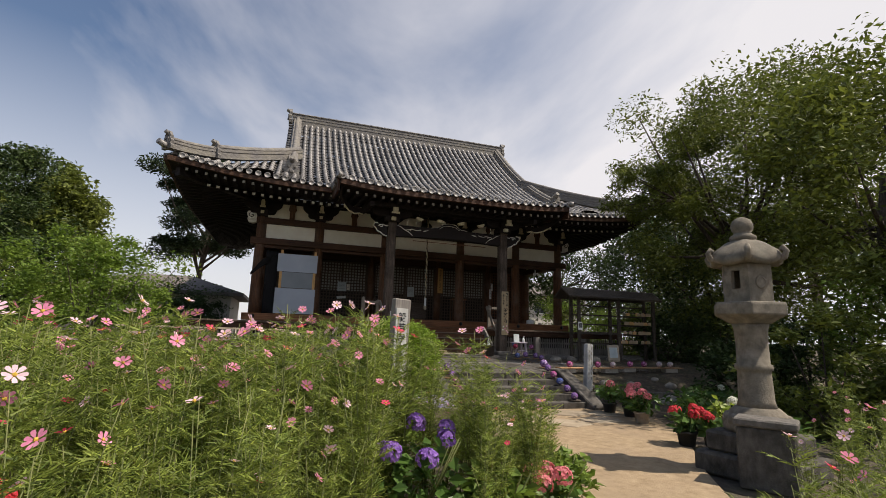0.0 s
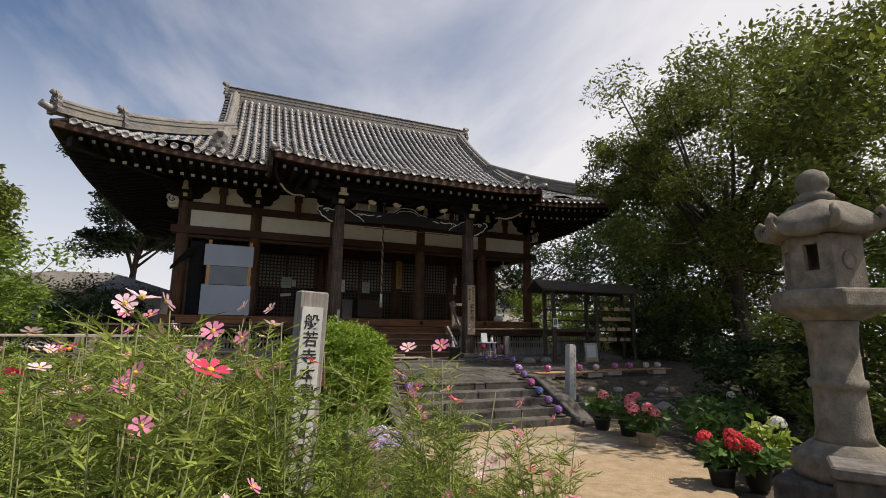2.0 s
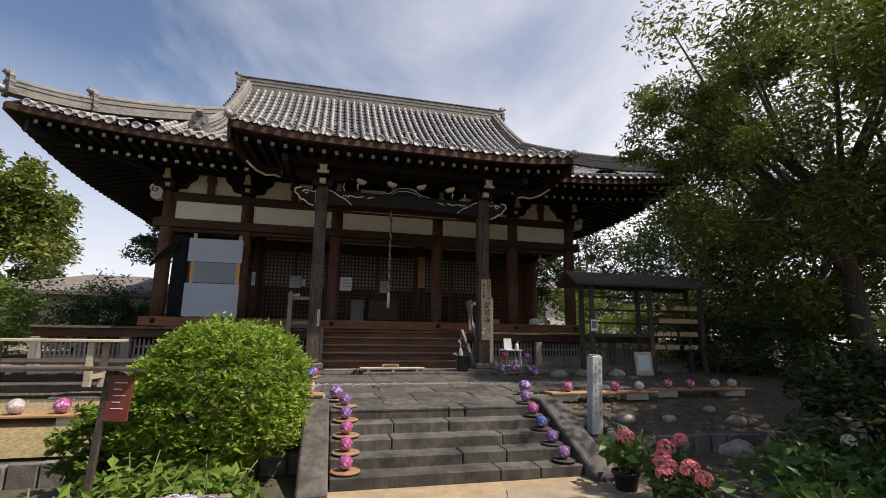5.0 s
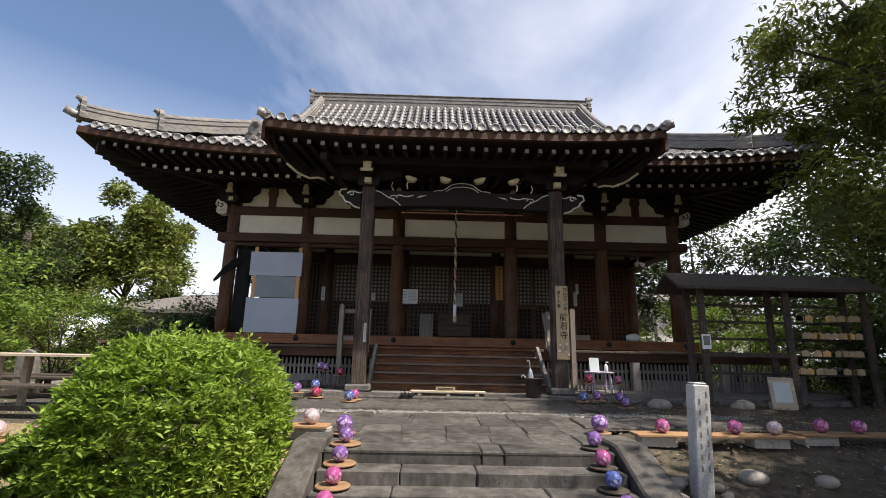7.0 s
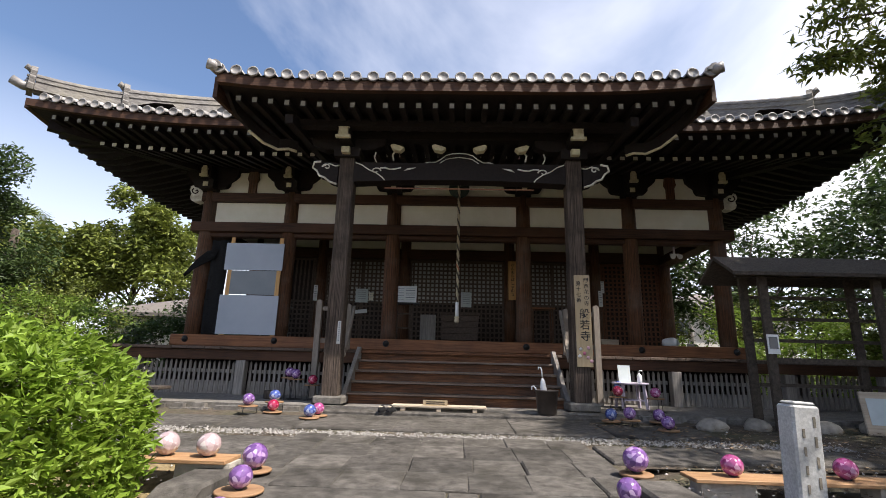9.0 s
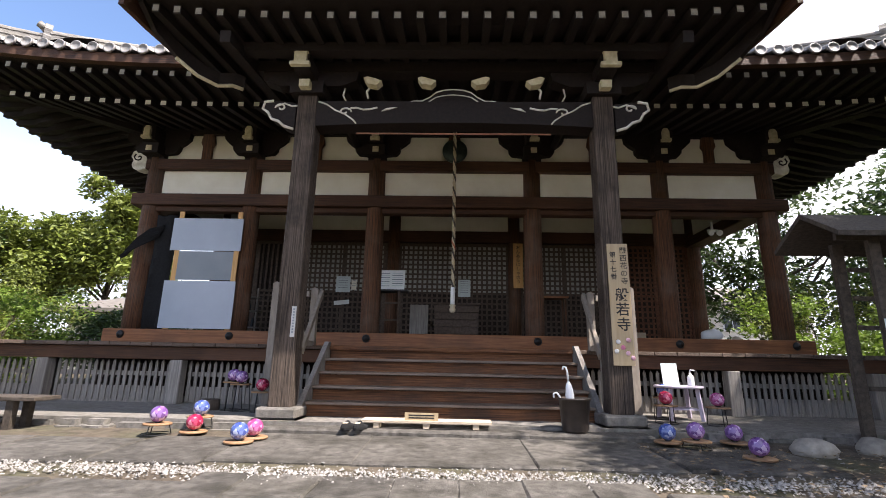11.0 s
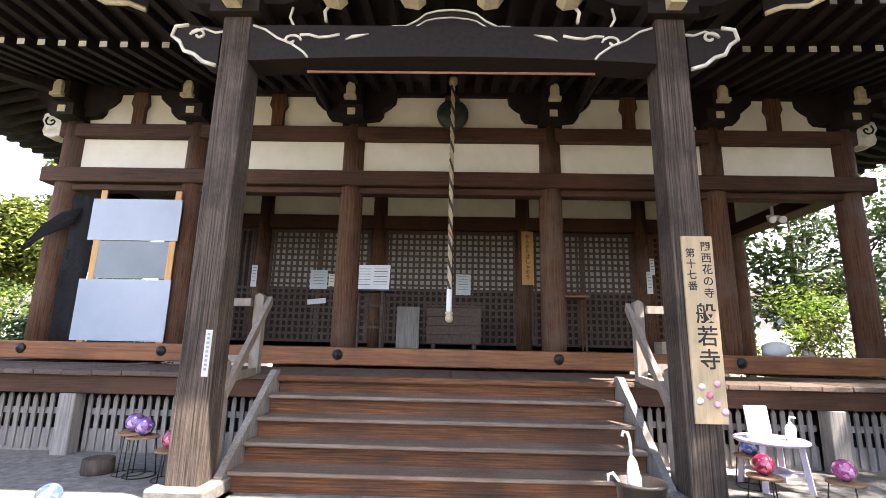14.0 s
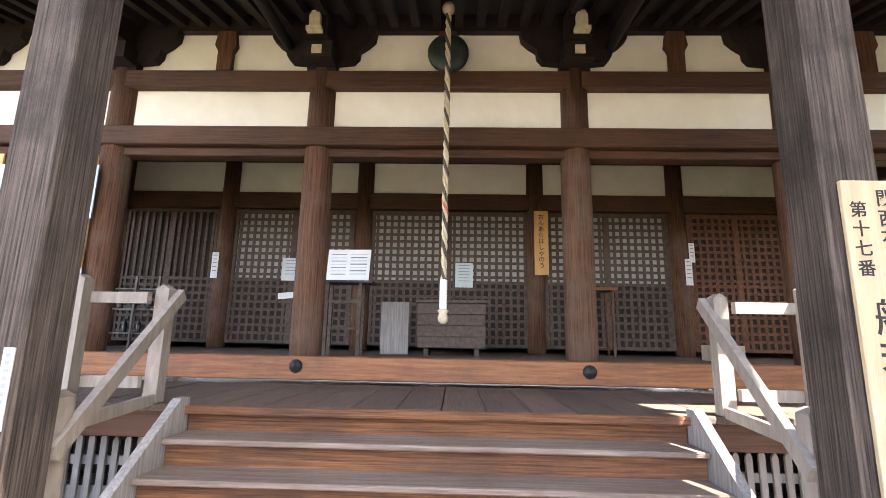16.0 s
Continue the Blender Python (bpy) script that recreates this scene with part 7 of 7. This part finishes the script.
np_ = thing("name_plate", "small brown lettered plate on the low bench", "plate", (4.45, 13.33, 0.79))
boxed("plate", pale_wood, np_, -0.17, 0.17, -0.008, 0.0, 0, 0.075)
for z in (0.045, 0.02):
    boxed("text_bar", ink, np_, -0.13, 0.13, -0.010, -0.0082, z, z + 0.012)
for dx in (0, 0.12):
    s = thing("shoe", "black slip-on shoe standing below the steps", "shoe", (3.74 + dx, 13.2, 0.712))
    b = B()
    bmesh.ops.create_uvsphere(b, u_segments=14, v_segments=8, radius=1)
    for v in b.verts:
        v.co = Vector((v.co.x * 0.045, v.co.y * 0.125, max(0, v.co.z * 0.055 + 0.02) * (0.7 if v.co.y < 0 else 1.1)))
    part("upper", b, black_cloth, s)
    b = B()
    bmesh.ops.create_uvsphere(b, u_segments=12, v_segments=6, radius=1, matrix=Matrix.Translation((0, 0.045, 0.062)) @ Matrix.Diagonal((0.028, 0.055, 0.012, 1)))
    part("lining", b, table_wood, s)
    s.rotation_euler = (0, 0, radians(160))
st_ = thing("wood_stump", "short dark cut log by the skirting", "log", (1.75, 14.35, PLINTH))
b = B()
lathe(b, [(0.12, 0), (0.125, 0.02), (0.12, 0.12), (0.11, 0.125)], 16)
part("log", b, bark, st_)

# hand rails at both sides of the wooden steps
for s in (-1, 1):
    t = thing("hand_rail", "grey-brown wooden hand rail beside the temple steps", "hand rail", (0, 0, 0))
    xi, xo = XC + s * 1.93, XC + s * 2.42
    for x, y, z0, z1 in ((xi, 14.75, DECK - 0.28 + 0.28 + 0.002, 2.33), (xo, 14.75, PLINTH, 2.38), (XC + s * 1.80, 13.95, PLINTH, 1.71)):
        b = B()
        box(b, x - 0.047, x + 0.047, y - 0.047, y + 0.047, z0, z1)
        plate(b, [(x - 0.047, z1 + 0.001), (x + 0.047, z1 + 0.001), (x, z1 + 0.03)], y - 0.047, y + 0.047)
        if abs(x - xi) < 0.01:
            for v in b.verts:
                v.co.y += 0.16
        part("post", b, rail_wood, t)
    for z in (2.22, 1.66):
        boxed("crossbar", rail_wood, t, min(xi, xo) + 0.048, max(xi, xo) - 0.048, 14.78 if z > 2 else 14.80, 14.83 if z > 2 else 14.84, z, z + 0.075)
    b = B()
    beam(b, (xi - s * 0.075, 14.98, 2.30), (XC + s * 1.73, 13.88, 1.46), 0.045, 0.085)
    part("sloping_rail", b, rail_wood, t)
    b = B()
    beam(b, (XC + s * 1.80, 14.0, 1.56), (xi - s * 0.02, 14.86, 1.58), 0.035, 0.07)
    part("lower_rail", b, rail_wood, t)

# ---- things at the hall's front ----
ns_ = thing("temple_sign", "tall pale wooden sign with brush lettering on the pillar", "sign", (0, 0, 0))
SXC, SYY = 6.62, PYY - 0.146
boxed("board", pale_wood, ns_, SXC - 0.120, SXC + 0.112, SYY - 0.012, SYY + 0.012, 1.365, 2.725, bevel=0.004)
column_text("関西花の寺", SXC + 0.055, SYY - 0.0135, 2.64, 0.080, 0.088, ink, ns_)
column_text("第十七番", SXC - 0.062, SYY - 0.0135, 2.59, 0.074, 0.084, ink, ns_)
column_text("般若寺", SXC + 0.015, SYY - 0.0135, 2.13, 0.155, 0.165, ink, ns_)
for k, (u, v, m) in enumerate(((-0.06, 0.22, 3), (0.05, 0.24, 1), (-0.08, 0.12, 3), (0.04, 0.10, 1), (-0.01, 0.16, 0), (0.09, 0.05, 1))):
    b = B()
    lathe(b, [(0.026, 0), (0.026, 0.003), (0.008, 0.005)], 8)
    bmesh.ops.transform(b, matrix=pose(SXC + u, SYY - 0.0125, 1.40 + v, 90, 0, 0), verts=b.verts)
    part("painted_flower", b, petals[m], ns_)
sl = thing("paper_slip", "narrow white lettered slip on the porch pillar", "slip", (0, 0, 0))
boxed("slip", grey_paper, sl, 2.93, 2.98, PYY - 0.136, PYY - 0.130, 1.61, 1.95)
for k in range(9):
    boxed("text_bar", grey_board, sl, 2.945, 2.965, PYY - 0.1375, PYY - 0.1362, 1.91 - k * 0.032, 1.928 - k * 0.032)

# white sheets closing the end bay
sc = thing("sheet_screen", "white boards fixed on a timber frame in the open bay", "screen", (0, 0, 0))
boxed("lower_sheet", white_board, sc, -0.37, 0.91, 16.41, 16.425, 1.84, 2.67)
boxed("middle_sheet", grey_board, sc, -0.20, 0.80, 16.43, 16.44, 2.69, 3.21)
boxed("upper_sheet", white_board, sc, -0.36, 0.92, 16.41, 16.425, 3.22, 3.82)
for x in (-0.28, 0.80):
    boxed("stile", orange_slip, sc, x, x + 0.085, 16.426, 16.448, FLOOR + 0.02, 3.95)
def cloth(top, bot, label):
    ck = thing("black_cloth", label, "cloth", (0, 0, 0))
    b = B()
    n, m_ = len(top), 7
    sides = []
    for off in (0.0, 0.008):
        sides.append([[b.verts.new(Vector(p).lerp(Vector(q_), j / (m_ - 1)) + Vector((0, off + 0.025 * math.sin(j * 1.1 + i * 2.1), 0))) for j in range(m_)] for i, (p, q_) in enumerate(zip(top, bot))])
    for g, flip in zip(sides, (False, True)):
        for i in range(n - 1):
            for j in range(m_ - 1):
                f = (g[i][j], g[i + 1][j], g[i + 1][j + 1], g[i][j + 1])
                b.faces.new(f[::-1] if flip else f).smooth = True
    edge = [(i, 0) for i in range(n)] + [(n - 1, j) for j in range(1, m_)] + [(i, m_ - 1) for i in range(n - 2, -1, -1)] + [(0, j) for j in range(m_ - 2, 0, -1)]
    for (i0, j0), (i1, j1) in zip(edge, edge[1:] + edge[:1]):
        b.faces.new((sides[0][i0][j0], sides[1][i0][j0], sides[1][i1][j1], sides[0][i1][j1]))
    part("cloth", b, black_cloth, ck)


cloth([(-0.74, 16.50, 3.90), (-0.62, 16.53, 3.90), (-0.50, 16.50, 3.90), (-0.36, 16.53, 3.90)], [(-0.72, 16.50, 1.80), (-0.62, 16.53, 1.80), (-0.50, 16.50, 1.80), (-0.37, 16.53, 1.80)], "black cloth hanging beside the white screen")
cloth([(-0.55, 16.45, 3.70), (-0.80, 16.40, 3.62), (-0.96, 16.34, 3.40), (-1.06, 16.32, 3.26), (-1.16, 16.30, 3.12)], [(-0.62, 16.45, 3.46), (-0.82, 16.40, 3.34), (-0.97, 16.34, 3.20), (-1.07, 16.32, 3.10), (-1.17, 16.30, 3.02)], "black cloth blown out past the corner column")

# bell rope and gong
rope_light = material("cream rope strand", (0.46, 0.38, 0.25), (0.62, 0.54, 0.39), 60, rough=0.9, bump=0.3)
rope_dark = material("dark rope strand", (0.05, 0.045, 0.04), (0.11, 0.09, 0.07), 60, rough=0.9, bump=0.3)
rope_red = material("red rope strand", (0.36, 0.10, 0.06), (0.50, 0.18, 0.10), 60, rough=0.9, bump=0.3)
rp_ = thing("bell_rope", "twisted cream, dark and red bell rope with a white end", "bell rope", (4.73, 16.2, 0.50))
for k, m in enumerate((rope_light, rope_dark, rope_light)):
    b = B()
    tube(b, [(0.017 * math.cos(i * 0.5 + k * 2.094), 0.017 * math.sin(i * 0.5 + k * 2.094), 5.06 - i * 0.0225) for i in range(140)], 0.016, 6)
    part("strand", b, m, rp_)
b = B()
tube(b, [(0.022 * math.cos(i * 0.5 + 1.0), 0.022 * math.sin(i * 0.5 + 1.0), 3.0 - i * 0.0225) for i in range(14)], 0.016, 6)
part("red_band", b, rope_red, rp_)
b = B()
lathe(b, [(0.03, 1.80), (0.038, 1.81), (0.038, 2.08), (0.03, 2.09)], 12)
part("white_wrap", b, paper, rp_, "white paper wrap")
b = B()
lathe(b, [(0.02, 1.66), (0.045, 1.68), (0.055, 1.72), (0.04, 1.76), (0.058, 1.785), (0.04, 1.80)], 12)
part("knot", b, rope_light, rp_, "knotted rope end")
b = B()
lathe(b, [(0.0, 5.02), (0.06, 5.04), (0.075, 5.09), (0.05, 5.14)], 10)
part("hook_knot", b, rope_light, rp_)
gong = thing("gong", "round dark bronze gong hung under the eave", "gong", (4.73, YF - 0.27, 5.16))
b = B()
lathe(b, [(0.001, -0.07), (0.10, -0.075), (0.19, -0.05), (0.23, -0.02), (0.23, 0.02), (0.19, 0.05), (0.10, 0.075), (0.001, 0.07)], 24)
bmesh.ops.transform(b, matrix=pose(0, 0, 0, 90, 0, 0), verts=b.verts)
bronze = material("dark green bronze", (0.03, 0.045, 0.04), (0.07, 0.09, 0.075), 9, rough=0.5, bump=0.3, metal=0.6)
part("disc", b, bronze, gong)
boxed("strap", black_metal, gong, -0.03, 0.03, -0.01, 0.01, 0.23, 0.32)

# offering box and furniture on the floor
YO = 18.05
ob_ = thing("offering_box", "slatted brown wooden offering box", "offering box", (4.80, YO, FLOOR))
for k in range(4):
    boxed("side_board", lattice_wood, ob_, -0.44 - 0.012 * (k % 2), 0.44 + 0.012 * (k % 2), -0.24, 0.24, 0.10 + k * 0.145, 0.24 + k * 0.145, bevel=0.005)
boxed("lid", lattice_wood, ob_, -0.475, 0.475, -0.27, 0.27, 0.68, 0.72, bevel=0.005)
for x in (-0.36, 0.30):
    boxed("foot", lattice_wood, ob_, x, x + 0.06, -0.2, 0.2, 0, 0.099)
bd = thing("leaning_board", "plain grey wooden board standing beside the box", "board", (4.03, YO, FLOOR))
boxed("panel", grey_wood, bd, -0.19, 0.19, -0.02, 0.02, 0, 0.70, bevel=0.004)
ds = thing("reading_stand", "narrow wooden stand with printed sheets on top", "stand", (3.50, 17.35, FLOOR))
for x in (-0.20, 0.20):
    boxed("leg", lattice_wood, ds, x - 0.02, x + 0.02, -0.12, -0.08, 0, 0.86)
    boxed("leg", lattice_wood, ds, x - 0.02, x + 0.02, 0.08, 0.12, 0, 0.86)
boxed("shelf", black_metal, ds, -0.34, 0.36, -0.18, 0.16, 0.86, 0.885)
for z in (0.30, 0.62):
    boxed("rung", lattice_wood, ds, -0.18, 0.18, -0.115, -0.085, z, z + 0.03)
pc = thing("printed_sheet", "white printed sheet with small text and seals", "paper", (3.52, 17.30, FLOOR + 0.89))
b = B()
box(b, -0.27, 0.27, -0.005, 0.005, 0, 0.40)
part("sheet", b, paper, pc)
for k in range(7):
    boxed("text_bar", paper_blue if k % 2 else grey_board, pc, -0.22, -0.03, -0.0075, -0.0055, 0.33 - k * 0.042, 0.34 - k * 0.042)
    boxed("text_bar", grey_board if k % 2 else paper_blue, pc, 0.02, 0.23, -0.0075, -0.0055, 0.33 - k * 0.042, 0.345 - k * 0.042)
pc.rotation_euler = (radians(-8), 0, radians(-5))


def pinned(x, y, z0, z1, w, mat, label, lines=0, name="paper_sheet", tilt=0, text="", size=0.05):
    t = thing(name, label, "paper", (x, y, (z0 + z1) / 2))
    h = (z1 - z0) / 2
    boxed("sheet", mat, t, -w / 2, w / 2, -0.006, 0, -h, h)
    for k in range(lines):
        boxed("text_bar", grey_board, t, -w * 0.32, w * 0.32, -0.0075, -0.0062, h * 0.75 - k * 1.5 * h / max(lines, 1), h * 0.75 - k * 1.5 * h / max(lines, 1) + 0.012)
    if text:
        for k, ch in enumerate(text):
            writing(ch, size, pose(0, -0.0075, h * 0.80 - k * size * 1.02, 90, 0, 0), ink, t)
    t.rotation_euler = (0, radians(tilt), 0)
    return t


YL = YI - 0.05
pinned(2.10, YL, 2.92, 3.30, 0.34, paper_blue, "pale blank sheet pinned to the lattice", 5)
pinned(4.98, YL, 2.85, 3.26, 0.29, paper_blue, "pale lettered sheet pinned to the lattice", 6)
pinned(2.10, YL - 0.05, 2.62, 2.72, 0.36, paper, "small white strip of paper on a ledge", 0, tilt=-6)
pinned(2.36, YL, 2.98, 3.22, 0.12, plaster, "small cream sheet pinned to the lattice", 3)
pinned(6.24, YI - 0.175, 3.06, 4.13, 0.23, orange_slip, "tan wooden slip with upright brush writing", 0, "wooden_slip", 0, "おんあらはしゃのう", 0.10)
for x in (0.84, 8.60):
    pinned(x, YI - 0.165, 2.93, 3.36, 0.11, paper, "narrow white slip on an inner column", 5, "paper_slip")
pinned(8.66, YI - 0.18, 3.30, 3.62, 0.09, paper, "narrow white slip on an inner column", 4, "paper_slip")
# side stands, shelf and stones on the floor
t = thing("side_stand", "dark wooden side table against the lattice", "table", (6.95, 18.9, FLOOR))
boxed("top", red_wood, t, -0.32, 0.32, -0.2, 0.2, 0.98, 1.02)
for x in (-0.27, 0.23):
    for y in (-0.17, 0.13):
        boxed("leg", wood_z, t, x, x + 0.04, y, y + 0.04, 0, 0.98)
boxed("lower_shelf", wood_x, t, -0.22, 0.22, -0.12, 0.12, 0.10, 0.13)
t = thing("metal_shelf", "open pale metal shelf with dark bottles", "shelf", (0.1, 18.6, FLOOR))
for x in (-0.35, 0.0, 0.35):
    boxed("upright", grey_wood, t, x - 0.015, x + 0.015, -0.15, -0.12, 0, 1.05)
for z in (0.2, 0.55, 0.85):
    boxed("shelf_board", grey_wood, t, -0.35, 0.35, -0.119, 0.12, z, z + 0.02)
for k in range(6):
    bt = thing("bottle", "small dark bottle on the metal shelf", "bottle", (-0.18 + k * 0.105, 18.58, FLOOR + (0.22 if k % 2 else 0.57)), "bottles on the shelf")
    b = B()
    lathe(b, [(0.032, 0), (0.034, 0.01), (0.034, 0.13), (0.014, 0.17), (0.014, 0.20)], 10)
    part("body", b, window_glass, bt)
t = thing("box", "folded pale cardboard box on the hall floor", "box", (8.35, 18.0, FLOOR))
boxed("carton", table_wood, t, -0.2, 0.2, -0.15, 0.15, 0, 0.2)
r_ = stone((9.35, 16.95, FLOOR + 0.10), 0.17, "pale rounded rock resting on the floor edge", "rock", 0.75)
r_.data.materials[0] = paper
stone((9.75, 16.9, FLOOR + 0.05), 0.07, "small pale rock on the floor edge", "rock", 0.75)
lt = thing("spot_lamp", "small white twin spot lamp under the lintel", "lamp", (9.75, YF + 0.6, 3.9))
boxed("bracket", white_plastic, lt, -0.10, 0.10, -0.02, 0.02, 0.02, 0.06)
for x in (-0.08, 0.08):
    b = B()
    lathe(b, [(0.035, 0), (0.055, 0.07), (0.058, 0.09), (0.05, 0.092)], 12)
    bmesh.ops.transform(b, matrix=pose(x, -0.02, 0.0, 110, 0, 0), verts=b.verts)
    part("head", b, white_plastic, lt)
boxed("arm", white_plastic, lt, -0.02, 0.02, 0.0, 0.03, 0.061, 0.22)


# ---- houses beyond ----
def house(x0, x1, y0, y1, z0, wall_h, roof_h, label, over=0.6):
    t = thing("house", label, "house", (0, 0, 0))
    boxed("wall", house_wall, t, x0, x1, y0, y1, z0, z0 + wall_h)
    b = B()
    e = [(x0 - over, y0 - over), (x1 + over, y0 - over), (x1 + over, y1 + over), (x0 - over, y1 + over)]
    ym = (y0 + y1) / 2
    inset = (y1 - y0) / 2
    lo = [b.verts.new((x, y, z0 + wall_h)) for x, y in e]
    lo2 = [b.verts.new((x, y, z0 + wall_h + 0.15)) for x, y in e]
    r1, r2 = b.verts.new((x0 + inset, ym, z0 + wall_h + roof_h)), b.verts.new((x1 - inset, ym, z0 + wall_h + roof_h))
    b.faces.new(lo[::-1])
    for i in range(4):
        b.faces.new((lo[i], lo[(i + 1) % 4], lo2[(i + 1) % 4], lo2[i]))
    b.faces.new((lo2[0], lo2[1], r2, r1)), b.faces.new((lo2[1], lo2[2], r2)), b.faces.new((lo2[2], lo2[3], r1, r2)), b.faces.new((lo2[3], lo2[0], r1))
    part("roof", b, house_roof, t)
    x = x0 + 0.6
    while x < x1 - 1.2:
        w = part("window", (lambda q: (box(q, x, x + 1.1, y0 - 0.05, y0 - 0.003, z0 + wall_h - 1.5, z0 + wall_h - 0.5), q)[1])(B()), white_plastic, t)
        for u in (x + 0.06, x + 0.57):
            boxed("pane", window_glass, w, u, u + 0.47, y0 - 0.058, y0 - 0.051, z0 + wall_h - 1.44, z0 + wall_h - 0.56)
        x += 2.1
    return t


house(-9.5, -2.6, 25.5, 30.0, 0.5, 2.35, 1.1, "low cream house with a brown-grey hipped roof")
house(18.0, 26.0, 37.0, 43.0, 0.5, 4.4, 1.6, "two-storey cream house beyond the trees")
pl = thing("utility_pole", "thin pale utility pole beside the hall", "pole", (17.6, 33.0, 0.5))
b = B()
lathe(b, [(0.14, 0), (0.10, 8.0)], 10)
part("pole", b, concrete, pl)
